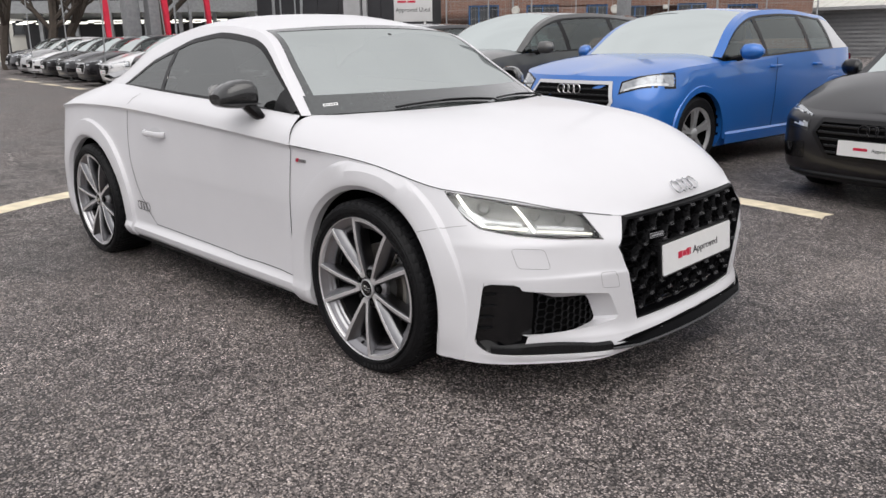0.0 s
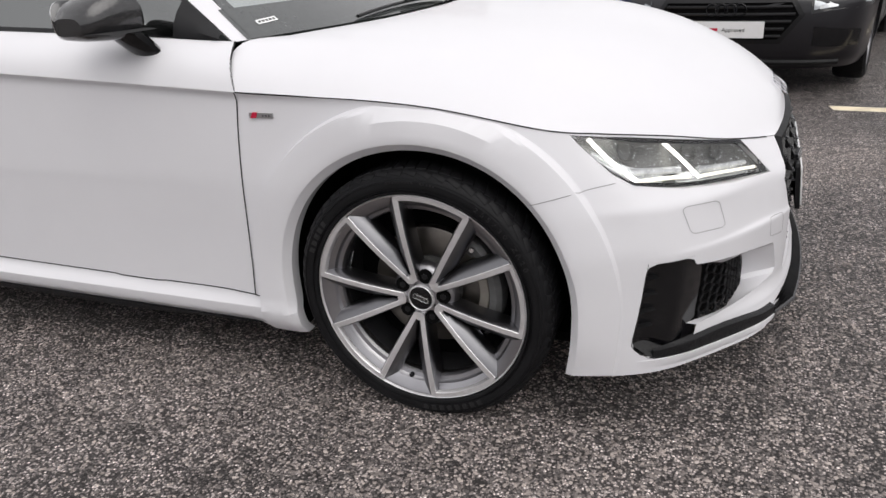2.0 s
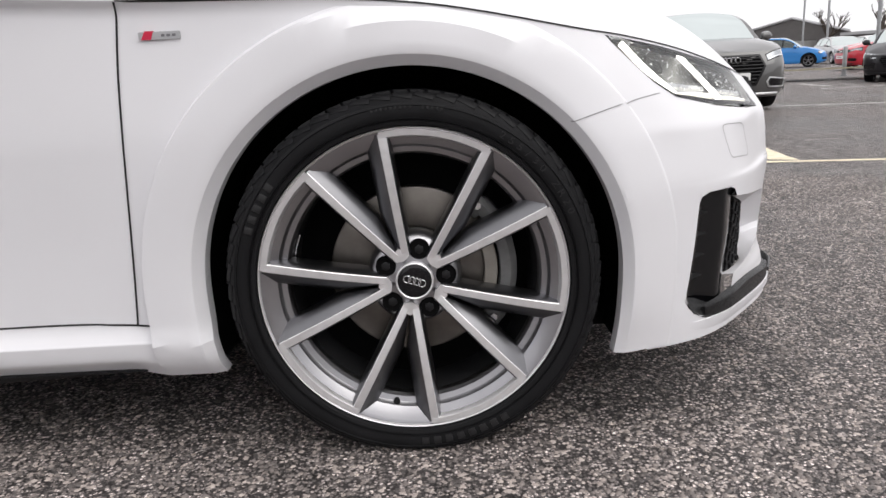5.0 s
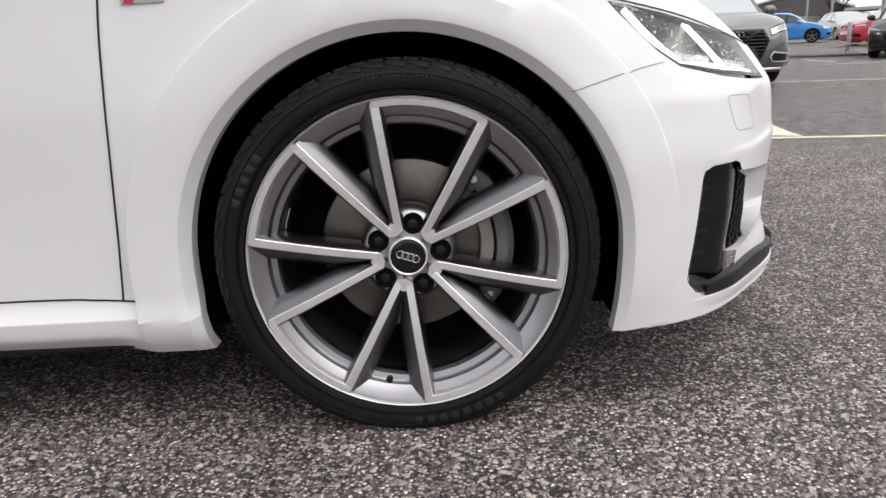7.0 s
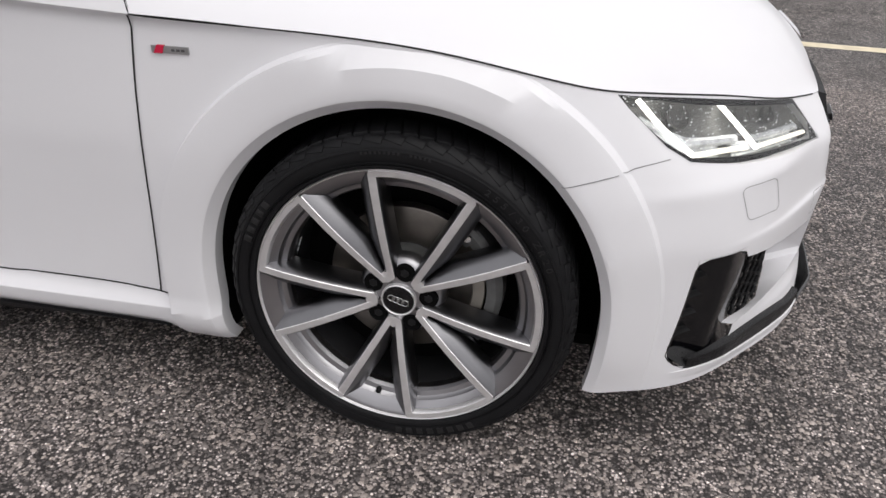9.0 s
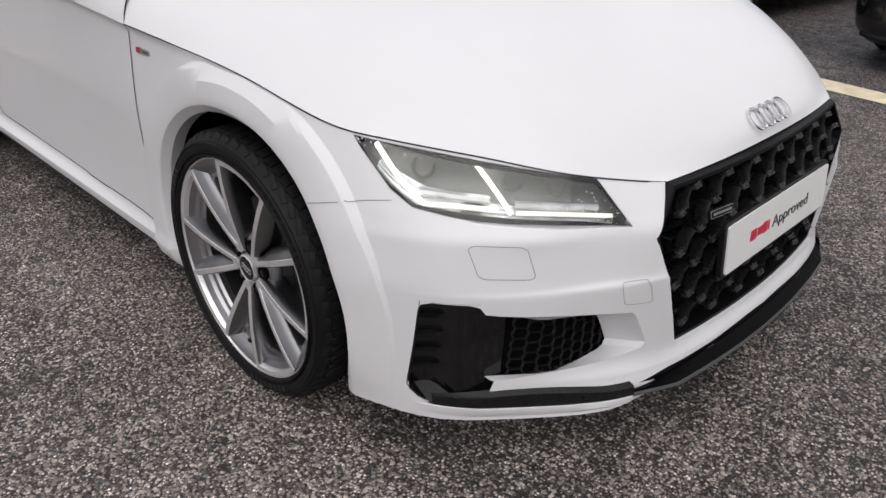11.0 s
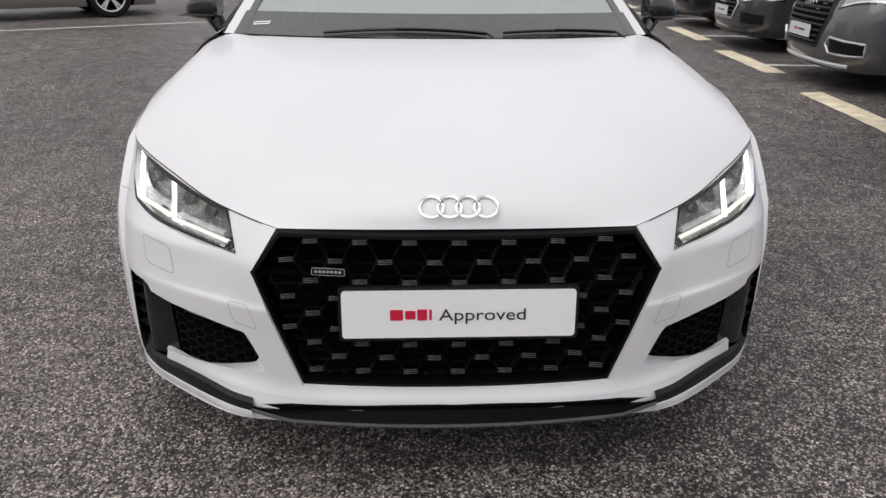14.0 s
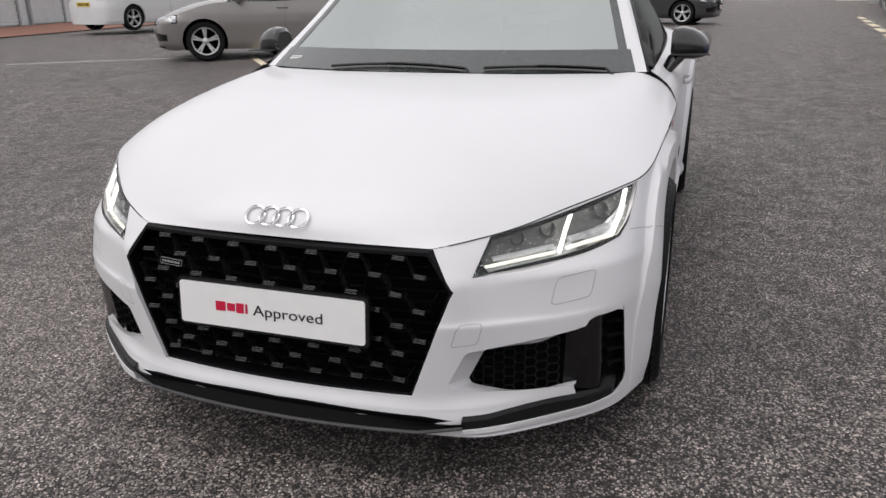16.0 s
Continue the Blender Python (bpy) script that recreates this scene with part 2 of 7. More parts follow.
def cut(bm, poly, e1, e2, keep=lambda c: True, wall=0.0, reach=0.05, origin=(0, 0, 0)):
    """Cuts a hole of the polygon's shape, seen along e1 x e2, in the faces that keep() lets through, and turns its rim inwards by wall.
    Returns the points of the rim."""
    e1, e2, origin = Vector(e1).normalized(), Vector(e2).normalized(), Vector(origin)
    d = e1.cross(e2)
    to2 = lambda p: ((p - origin).dot(e1), (p - origin).dot(e2))
    lo = [min(q[k] for q in poly) - reach for k in (0, 1)]
    hi = [max(q[k] for q in poly) + reach for k in (0, 1)]
    near = lambda f: keep(f.calc_center_median()) and all(lo[k] < to2(f.calc_center_median())[k] < hi[k] for k in (0, 1))
    for i in range(len(poly)):
        (x1, y1), (x2, y2) = poly[i - 1], poly[i]
        a, b = e1 * x1 + e2 * y1 + origin, e1 * x2 + e2 * y2 + origin
        t = (b - a)
        L = t.length
        if L < 1e-6:
            continue
        t /= L
        no = t.cross(d)
        fs = []
        for f in bm.faces:
            c = f.calc_center_median()
            w = (c - a).dot(t)
            if near(f) and abs((c - a).dot(no)) < reach and -reach < w < L + reach:
                fs.append(f)
        geom = fs + list({e for f in fs for e in f.edges}) + list({v for f in fs for v in f.verts})
        if geom:
            bmesh.ops.bisect_plane(bm, geom=geom, plane_co=a, plane_no=no, dist=1e-5)
    gone = [f for f in bm.faces if near(f) and inside(to2(f.calc_center_median()), poly)]
    rim = {e for f in gone for e in f.edges}
    bmesh.ops.delete(bm, geom=gone, context="FACES")
    rim = [e for e in rim if e.is_valid and len(e.link_faces) == 1]
    if wall:
        r = bmesh.ops.extrude_edge_only(bm, edges=rim)
        vs = [v for v in r["geom"] if isinstance(v, bmesh.types.BMVert)]
        ref = keep.inward if hasattr(keep, "inward") else None
        way = Vector(wall)
        bmesh.ops.translate(bm, vec=way, verts=vs)
    return bm


def mirror_y(bm):
    """Adds the mirrored half."""
    g = bm.verts[:] + bm.edges[:] + bm.faces[:]
    r = bmesh.ops.duplicate(bm, geom=g)
    vs = [v for v in r["geom"] if isinstance(v, bmesh.types.BMVert)]
    fs = [f for f in r["geom"] if isinstance(f, bmesh.types.BMFace)]
    for v in vs:
        v.co.y = -v.co.y
    bmesh.ops.reverse_faces(bm, faces=fs)
    bmesh.ops.remove_doubles(bm, verts=[v for v in bm.verts if abs(v.co.y) < 1e-4], dist=2e-4)
    return bm


def text(name, body, size, material, parent, m, label="", extrude=0.0006, align="CENTER", squash=1.0):
    """Lettering as a mesh."""
    c = bpy.data.curves.new(name, "FONT")
    c.body, c.size, c.extrude, c.align_x, c.align_y = body, size, extrude, align, "CENTER"
    tmp = new(name, c)
    bpy.context.view_layer.update()
    me = bpy.data.meshes.new_from_object(tmp.evaluated_get(bpy.context.evaluated_depsgraph_get()))
    bpy.data.objects.remove(tmp)
    bpy.data.curves.remove(c)
    me.materials.clear()
    me.materials.append(material)
    ob = new(name, me)
    ob.parent = parent
    ob.matrix_basis = m @ Matrix.Diagonal((squash, 1, 1, 1))
    if label:
        ob["label"] = label
    return ob


# ---- ground ----
NEAR_RISE = pchip([-600, -150, -60, -30, -20, -15, -10, -5, -2.8, 0, 600], [0.3, 0.3, 0.3, 0.27, 0.24, 0.21, 0.17, 0.06, 0, 0, 0])
FAR_RISE = pchip([-600, -150, -60, -30, -20, -15, -10, -5, -2, 0.7, 4.6, 12, 20, 600], [0.15, 0.15, 0.14, 0.13, 0.12, 0.11, 0.09, 0.06, 0.03, -0.045, -0.18, -0.26, -0.25, -0.25])


def rise(x, y):
    """The lot is level under the white car and climbs gently behind it; past its far side it falls the other way."""
    t = min(1.0, max(0.0, (y - 1.4) / 2.2))
    t = t * t * (3 - 2 * t)
    return 0.012 + float(NEAR_RISE(x)) * (1 - t) + float(FAR_RISE(x)) * t


def asphalt():
    m = bpy.data.materials.new("damp_asphalt")
    m.use_nodes = True
    nt = m.node_tree
    b = nt.nodes["Principled BSDF"]
    L = nt.links.new
    co = nt.nodes.new("ShaderNodeTexCoord")

    def noise_node(scale, detail=4, rough=0.55):
        n = nt.nodes.new("ShaderNodeTexNoise")
        n.inputs["Scale"].default_value, n.inputs["Detail"].default_value, n.inputs["Roughness"].default_value = scale, detail, rough
        L(co.outputs["Object"], n.inputs["Vector"])
        return n

    def ramp(src, a, b_, c, d):
        r = nt.nodes.new("ShaderNodeMapRange")
        for k, v in zip(("From Min", "From Max", "To Min", "To Max"), (a, b_, c, d)):
            r.inputs[k].default_value = v
        L(src, r.inputs["Value"])
        return r.outputs[0]

    def mix(kind, a, b_, fac=1.0):
        x = nt.nodes.new("ShaderNodeMix")
        x.data_type, x.blend_type = "RGBA", kind
        for k, v in (("A", a), ("B", b_), ("Factor", fac)):
            if isinstance(v, tuple):
                x.inputs[k].default_value = v
            elif isinstance(v, float):
                x.inputs[k].default_value = v
            else:
                L(v, x.inputs[k])
        return x.outputs["Result"]

    def voronoi(scale, rnd=1.0):
        v = nt.nodes.new("ShaderNodeTexVoronoi")
        v.inputs["Scale"].default_value, v.inputs["Randomness"].default_value = scale, rnd
        L(wob, v.inputs["Vector"])
        sp = nt.nodes.new("ShaderNodeSeparateColor")
        L(v.outputs["Color"], sp.inputs[0])
        return v, sp

    def math_node(op, a, b_):
        n = nt.nodes.new("ShaderNodeMath")
        n.operation = op
        for k, v in enumerate((a, b_)):
            if isinstance(v, float):
                n.inputs[k].default_value = v
            else:
                L(v, n.inputs[k])
        return n.outputs[0]

    # a little wobble, so that the stones are not round
    wn_ = noise_node(300, 2, 0.5)
    wadd = nt.nodes.new("ShaderNodeVectorMath")
    wadd.operation = "MULTIPLY_ADD"
    L(wn_.outputs["Color"], wadd.inputs[0])
    wadd.inputs[1].default_value = (0.004, 0.004, 0.004)
    L(co.outputs["Object"], wadd.inputs[2])
    wob = wadd.outputs[0]
    big = noise_node(0.55, 7, 0.62)
    mid = noise_node(6, 5, 0.65)
    vor, sep = voronoi(140)
    vor2, sep2 = voronoi(66)
    # worn stones stand pale in dark binder
    core = ramp(vor.outputs["Distance"], 0.66, 0.36, 0.0, 1.0)
    grey = ramp(math_node("POWER", sep.outputs[0], 1.9), 0.0, 1.0, 0.050, 0.58)
    stone = nt.nodes.new("ShaderNodeCombineColor")
    L(math_node("MULTIPLY", grey, 1.14), stone.inputs[0])
    L(grey, stone.inputs[1])
    L(math_node("MULTIPLY", grey, 0.96), stone.inputs[2])
    col = mix("MIX", (0.030, 0.026, 0.0255, 1), stone.outputs[0], core)
    # larger pale stones, scattered
    pick = ramp(sep2.outputs[1], 0.80, 0.84, 0.0, 1.0)
    core2 = ramp(vor2.outputs["Distance"], 0.42, 0.32, 0.0, 1.0)
    spot = math_node("MULTIPLY", pick, core2)
    col = mix("MIX", col, (0.40, 0.345, 0.315, 1), spot)
    col = mix("MULTIPLY", col, ramp(big.outputs["Fac"], 0.28, 0.72, 0.70, 1.45))
    col = mix("MULTIPLY", col, ramp(mid.outputs["Fac"], 0.32, 0.68, 0.62, 1.42))
    grit = noise_node(240, 2, 0.7)
    col = mix("MULTIPLY", col, ramp(grit.outputs["Fac"], 0.32, 0.68, 0.50, 1.62))
    clump = noise_node(28, 3, 0.6)
    col = mix("MULTIPLY", col, ramp(clump.outputs["Fac"], 0.32, 0.68, 0.66, 1.38))
    # paler stretch beside the car: extra brightness painted into the colour, fading with distance
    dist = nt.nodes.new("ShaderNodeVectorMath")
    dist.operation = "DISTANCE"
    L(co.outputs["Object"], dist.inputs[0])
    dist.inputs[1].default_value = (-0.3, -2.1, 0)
    lightened = ramp(math_node("ADD", dist.outputs["Value"], math_node("MULTIPLY", mid.outputs["Fac"], 1.4)), 3.0, 1.5, 1.0, 1.22)
    col = mix("MULTIPLY", col, lightened)
    # oil drips and damp stains
    stain = noise_node(1.7, 4, 0.7)
    col = mix("MULTIPLY", col, ramp(stain.outputs["Fac"], 0.60, 0.68, 1.0, 0.66))
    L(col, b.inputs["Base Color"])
    L(ramp(big.outputs["Fac"], 0.35, 0.7, 0.40, 0.70), b.inputs["Roughness"])
    b.inputs["Specular IOR Level"].default_value = 0.45
    fine = noise_node(420, 3, 0.6)
    h = math_node("MULTIPLY_ADD", core, 1.0)
    L(math_node("MULTIPLY", fine.outputs["Fac"], 0.5), h.node.inputs[2])
    h2 = math_node("ADD", h, math_node("MULTIPLY", spot, 0.6))
    bp = nt.nodes.new("ShaderNodeBump")
    bp.inputs["Strength"].default_value, bp.inputs["Distance"].default_value = 1.0, 0.008
    L(h2, bp.inputs["Height"])
    L(bp.outputs[0], b.inputs["Normal"])
    return m


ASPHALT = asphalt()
LINEPAINT = mat("worn_cream_line_paint", (0.74, 0.65, 0.48), 0.7, vary=0.25, scale=9, bump=0.5, bump_scale=180)
LINEWHITE = mat("worn_white_line_paint", (0.62, 0.61, 0.58), 0.7, vary=0.25, scale=9, bump=0.5, bump_scale=180)


def ground_sheet():
    ticks = np.r_[-600, -300, -150, -90, np.arange(-60, -6, 2.0), np.arange(-6, 8, 0.4), np.arange(8, 40, 3.0), 60, 120, 300, 600]
    P = np.array([[(x, y, rise(x, y)) for y in ticks] for x in ticks])
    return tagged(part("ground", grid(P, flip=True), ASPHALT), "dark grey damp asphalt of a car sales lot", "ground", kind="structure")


ground_sheet()


def line(a, b, width, material=None, name="parking_line"):
    """A painted stripe on the asphalt from a to b, with worn ends."""
    a, b = Vector((*a, 0)), Vector((*b, 0))
    t = (b - a).normalized()
    s = Vector((-t.y, t.x, 0)) * width / 2
    k = max(2, int((b - a).length / 0.12))
    rnd = random.Random(int(a.x * 97 + a.y * 31))
    P = np.zeros((k + 1, 3, 3))
    for i in range(k + 1):
        c = a + (b - a) * i / k
        for j, f in enumerate((-1, 0, 1)):
            p = c + s * (f + (rnd.uniform(-0.06, 0.06) if f else 0))
            if i in (0, k) and f:
                p += t * rnd.uniform(-0.03, 0.03)
            P[i, j] = (p.x, p.y, rise(p.x, p.y) + 0.004)
    return tagged(part(name, grid(P, flip=False), material or LINEPAINT), "worn cream painted bay line on the asphalt", "line", "painted lines", "structure")


# painted lines: dashes along the parked row, bay lines and odd stripes
for i in range(11):
    a = -1.38 - 2.78 * i
    ya = 3.13 + 0.11 * (-1.38 - a)
    line((a, ya), (a + 1.72, ya - 0.13), 0.22)
for i in range(10):
    a = -2.98 - 2.78 * i
    ya = 3.36 + 0.11 * (-2.86 - a)
    line((a, ya), (a + 0.45, ya + 4.6), 0.11, LINEWHITE)
line((-3.84, -1.75), (-4.30, -0.62), 0.20)
line((-4.28, -0.64), (-4.50, 0.05), 0.20)
line((1.2, 3.02), (3.5, 3.14), 0.15)
line((2.60, 3.24), (2.80, 4.45), 0.20)
line((2.98, 5.75), (3.28, 7.6), 0.20)
line((5.40, 9.70), (8.8, 9.55), 0.10, LINEWHITE)
line((8.75, 14.85), (15.88, 16.02), 0.10, LINEWHITE)
line((9.81, 17.98), (9.58, 15.86), 0.10, LINEWHITE)
line((-8.25, -5.52), (-9.47, -3.07), 0.09, LINEWHITE)
line((-7.77, -10.36), (-9.40, -7.45), 0.09, LINEWHITE)
line((-8.25, -5.57), (-9.9, -6.9), 0.12)


# ---- the white coupe: body surfaces ----
HUB = 0.33
REAR = -2.505
KNOT = np.array([0, 0.26, 0.45, 0.55, 0.75, 0.92, 1.12, 1.4, 1.95, 2.8, 3.6, 4.15, 4.55, 4.95, 5.45])


def level(z, front, side, tail=0.0):
    """A plan line of the lower body: seven points round the nose, then the side's half width at five stations, then the tail."""
    p = [(x, y, z) for x, y in front]
    for x, y in zip((0.1, -0.45, -1.3, -2.1, -2.65), side):
        p.append((x, y, z))
    return p + [(-3.08 - tail, 0.852, z), (-3.27 - tail, 0.54, z), (-3.34 - tail, 0.0, z)]


LEVELS = [
    level(0.165, [(0.832, 0), (0.824, 0.26), (0.806, 0.44), (0.788, 0.52), (0.668, 0.69), (0.548, 0.81), (0.37, 0.878)], (0.872, 0.862, 0.862, 0.867, 0.888), -0.05),
    level(0.205, [(0.862, 0), (0.849, 0.26), (0.818, 0.43), (0.788, 0.51), (0.664, 0.69), (0.552, 0.81), (0.375, 0.882)], (0.892, 0.891, 0.892, 0.896, 0.906)),
    level(0.234, [(0.860, 0), (0.847, 0.26), (0.816, 0.42), (0.785, 0.503), (0.661, 0.69), (0.552, 0.81), (0.379, 0.884)], (0.893, 0.8945, 0.8972, 0.901, 0.908)),
    level(0.240, [(0.859, 0), (0.846, 0.26), (0.815, 0.42), (0.784, 0.503), (0.661, 0.69), (0.552, 0.81), (0.379, 0.884)], (0.893, 0.895, 0.898, 0.902, 0.908)),
    level(0.246, [(0.857, 0), (0.844, 0.26), (0.813, 0.42), (0.782, 0.503), (0.661, 0.69), (0.552, 0.81), (0.379, 0.884)], (0.8927, 0.892, 0.8935, 0.898, 0.908)),
    level(0.276, [(0.848, 0), (0.835, 0.26), (0.808, 0.42), (0.774, 0.50), (0.660, 0.69), (0.554, 0.81), (0.38, 0.884)], (0.891, 0.882, 0.874, 0.884, 0.908)),
    level(0.36, [(0.855, 0), (0.842, 0.26), (0.811, 0.43), (0.775, 0.51), (0.662, 0.70), (0.558, 0.81), (0.382, 0.886)], (0.890, 0.881, 0.876, 0.889, 0.910)),
    level(0.455, [(0.860, 0), (0.847, 0.26), (0.813, 0.45), (0.777, 0.522), (0.659, 0.708), (0.557, 0.811), (0.385, 0.886)], (0.892, 0.883, 0.878, 0.891, 0.912)),
    level(0.475, [(0.858, 0), (0.846, 0.26), (0.807, 0.455), (0.768, 0.522), (0.657, 0.702), (0.555, 0.810), (0.386, 0.885)], (0.892, 0.884, 0.879, 0.892, 0.912)),
    level(0.555, [(0.850, 0), (0.840, 0.26), (0.797, 0.46), (0.759, 0.515), (0.657, 0.682), (0.545, 0.80), (0.39, 0.874)], (0.893, 0.887, 0.882, 0.894, 0.913)),
    level(0.60, [(0.830, 0), (0.820, 0.26), (0.784, 0.43), (0.731, 0.52), (0.622, 0.685), (0.502, 0.806), (0.372, 0.868)], (0.892, 0.888, 0.884, 0.894, 0.911)),
]
BLINE = [(0.795, 0, 0.640), (0.786, 0.26, 0.640), (0.767, 0.40, 0.638), (0.686, 0.526, 0.659), (0.53, 0.69, 0.702), (0.41, 0.79, 0.727), (0.31, 0.845, 0.744),
         (0.06, 0.878, 0.794), (-0.45, 0.890, 0.824), (-1.3, 0.893, 0.868), (-2.1, 0.893, 0.896), (-2.65, 0.898, 0.890), (-3.06, 0.832, 0.856), (-3.24, 0.54, 0.85), (-3.31, 0, 0.845)]


def along(pts, us):
    p = np.array(pts, float)
    return np.stack([spline_axis(KNOT, p[:, k], us) for k in range(3)], axis=-1)


def spline_axis(t, y, u):
    h = np.diff(t)
    d = np.diff(y) / h
    m = np.r_[d[0], (d[:-1] * h[1:] + d[1:] * h[:-1]) / (h[1:] + h[:-1]), d[-1]]
    i = np.clip(np.searchsorted(t, u) - 1, 0, len(t) - 2)
    s, hh = (u - t[i]) / h[i], h[i]
    return (2 * s**3 - 3 * s**2 + 1) * y[i] + (s**3 - 2 * s**2 + s) * hh * m[i] + (3 * s**2 - 2 * s**3) * y[i + 1] + (s**3 - s**2) * hh * m[i + 1]


def step(a, b, x):
    t = np.clip((x - a) / (b - a), 0, 1)
    return t * t * (3 - 2 * t)


ARCH_R = [0.3695, 0.3700, 0.3745, 0.381, 0.388, 0.393, 0.41, 0.44, 0.466, 0.473, 0.4755, 0.479, 0.484]
ARCH_OUT = [-0.030, 0.0005, 0.0050, 0.0120, 0.0195, 0.0212, 0.0222, 0.0222, 0.0220, 0.0212, 0.0070, 0.0008, -0.0060]


US = np.unique(np.r_[np.linspace(0, 0.95, 70), np.linspace(0.95, 2.1, 105), np.linspace(2.1, 3.2, 25), np.linspace(3.2, 4.3, 80), np.linspace(4.3, 5.45, 24)])
ROWSV = np.unique(np.r_[np.linspace(0, 1, 8), np.linspace(1, 5, 17), np.linspace(5, 10, 41), np.linspace(10, 11, 14), np.linspace(11, 12, 5)])
UNDER = [(a[0] + (b[0] - a[0]) * 0.10, a[1] + (b[1] - a[1]) * 0.10 - (0.011 if 8 <= i <= 12 else 0.0), a[2] + (b[2] - a[2]) * 0.10) for i, (a, b) in enumerate(zip(BLINE, LEVELS[-1]))]
base_rows = np.stack([along(p, US) for p in LEVELS + [UNDER, BLINE]])
VK = np.arange(len(LEVELS) + 2.0)
SHELL = np.zeros((len(ROWSV), len(US), 3))
for jj in range(len(US)):
    for kk in range(3):
        SHELL[:, jj, kk] = pchip(VK, base_rows[:, jj, kk])(ROWSV)
SHELL[..., 1] *= -1
edge_lift = 0.013 * step(-0.455, -0.530, SHELL[..., 0]) * step(-2.20, -2.05, SHELL[..., 0])
SHELL[..., 2] += edge_lift * step(0.235, 0.165, SHELL[..., 2])


def plan(u0, u1, n):
    """Points of the bonnet line between two stations, on the car's right."""
    p = along(BLINE, np.linspace(u0, u1, n))
    p[:, 1] *= -1
    return p


# Openings, as polygons. Grille: (y, z). Corner intake: (y, z). Headlight: along its own plane.
GRILLE = [(-0.398, 0.634), (-0.462, 0.548), (-0.360, 0.268), (0.360, 0.268), (0.462, 0.548), (0.398, 0.634)]
E1 = Vector((-0.76, -0.65, 0)).normalized()
HL3 = [(0.757, -0.492, 0.574), (0.690, -0.524, 0.657), (0.60, -0.625, 0.680), (0.47, -0.745, 0.711), (0.350, -0.830, 0.733), (0.372, -0.832, 0.712), (0.445, -0.826, 0.648), (0.490, -0.812, 0.620), (0.58, -0.725, 0.596), (0.68, -0.60, 0.580)]
HLPOLY = [(Vector(p).dot(E1), p[2]) for p in HL3]
INTAKE = [(-0.832, 0.428), (-0.829, 0.440), (-0.818, 0.447), (-0.772, 0.446), (-0.758, 0.440), (-0.750, 0.425), (-0.69, 0.416), (-0.60, 0.406), (-0.495, 0.392), (-0.484, 0.380), (-0.448, 0.306), (-0.456, 0.293), (-0.53, 0.279), (-0.727, 0.263),
          (-0.737, 0.222), (-0.79, 0.206), (-0.814, 0.207), (-0.831, 0.217), (-0.839, 0.235), (-0.842, 0.262)]


def arch(xc, r=0.350, n=56):
    return [(xc + r * math.sin(a), HUB + r * math.cos(a)) for a in np.linspace(-2.05, 2.05, n)] + [(xc + 0.31, 0.0), (xc - 0.31, 0.0)]


coupe = empty("sports_coupe", label="glossy white two-door sports coupe with black grille and mirrors", category="car")


def coupe_shell():
    bm = grid(SHELL, flip=True)
    side = lambda c: c.y < -0.6
    for xc in (0.0, REAR):
        cut(bm, arch(xc, 0.452), (1, 0, 0), (0, 0, 1), side, reach=0.03)
    front = lambda c: c.x > 0.45
    cut(bm, [(y, 0.648 if z > 0.6 else z) for y, z in GRILLE[:3]] + [(0.02, 0.268), (0.02, 0.648)], (0, 1, 0), (0, 0, 1), front, wall=(-0.03, 0, 0))
    cut(bm, INTAKE, (0, 1, 0), (0, 0, 1), lambda c: c.x > 0.40)
    cut(bm, HLPOLY, E1, (0, 0, 1), lambda c: c.x > 0.25 and c.z > 0.5, wall=(-0.02, 0.012, 0))
    return mirror_y(bm)


part("body", coupe_shell(), WHITE, coupe, angle=28)

# ---- wheel arches, standing proud of the sides ----
def sheet_tree(*sheets):
    vs, fs = [], []
    for P in sheets:
        n, m = P.shape[:2]
        k = len(vs)
        vs += [tuple(q) for q in P.reshape(-1, 3)]
        fs += [(k + i * m + j, k + (i + 1) * m + j, k + (i + 1) * m + j + 1, k + i * m + j + 1) for i in range(n - 1) for j in range(m - 1)]
    return BVHTree.FromPolygons(vs, fs)


SHELL_TREE = sheet_tree(SHELL)


def side_y(x, z):
    hit, *_ = SHELL_TREE.ray_cast(Vector((x, -2, min(z, 0.80))), Vector((0, 1, 0)))
    return hit.y if hit else -0.88


def wheel_arch(xc):
    low = 0.17 if xc > -1 else 0.18
    P = []
    for a in np.linspace(-2.02, 2.02, 97):
        row = []
        for r, o in zip(ARCH_R, ARCH_OUT):
            x, z = xc + r * math.sin(a), HUB + r * math.cos(a)
            if z < HUB:
                z = max(z, low)
                x = xc + math.copysign(r * (1 - 0.22 * ((HUB - z) / r) ** 2), a)
            f = float(step(0.52, 0.36, x)) if xc > -1 else 1.0
            f *= float(step(0.165, 0.30, z)) * 0.6 + 0.4
            if xc > -1:
                top = float(np.interp(-x, [-q[0] for q in BLINE[3:9]], [q[2] for q in BLINE[3:9]]))
                f *= float(step(0.0, 0.035, top - z))
                z = min(z, top - 0.004)
            row.append((x, side_y(x, z) - (o * f if o > 0 else o), z))
        P.append(row)
    return np.array(P)


ARCHES = [wheel_arch(0.0), wheel_arch(REAR)]
for P in ARCHES:
    for s in (1, -1):
        part("wheel_arch", grid(P * np.array([1, s, 1]), flip=s < 0), WHITE, coupe, "flared white arch over a wheel", angle=20)

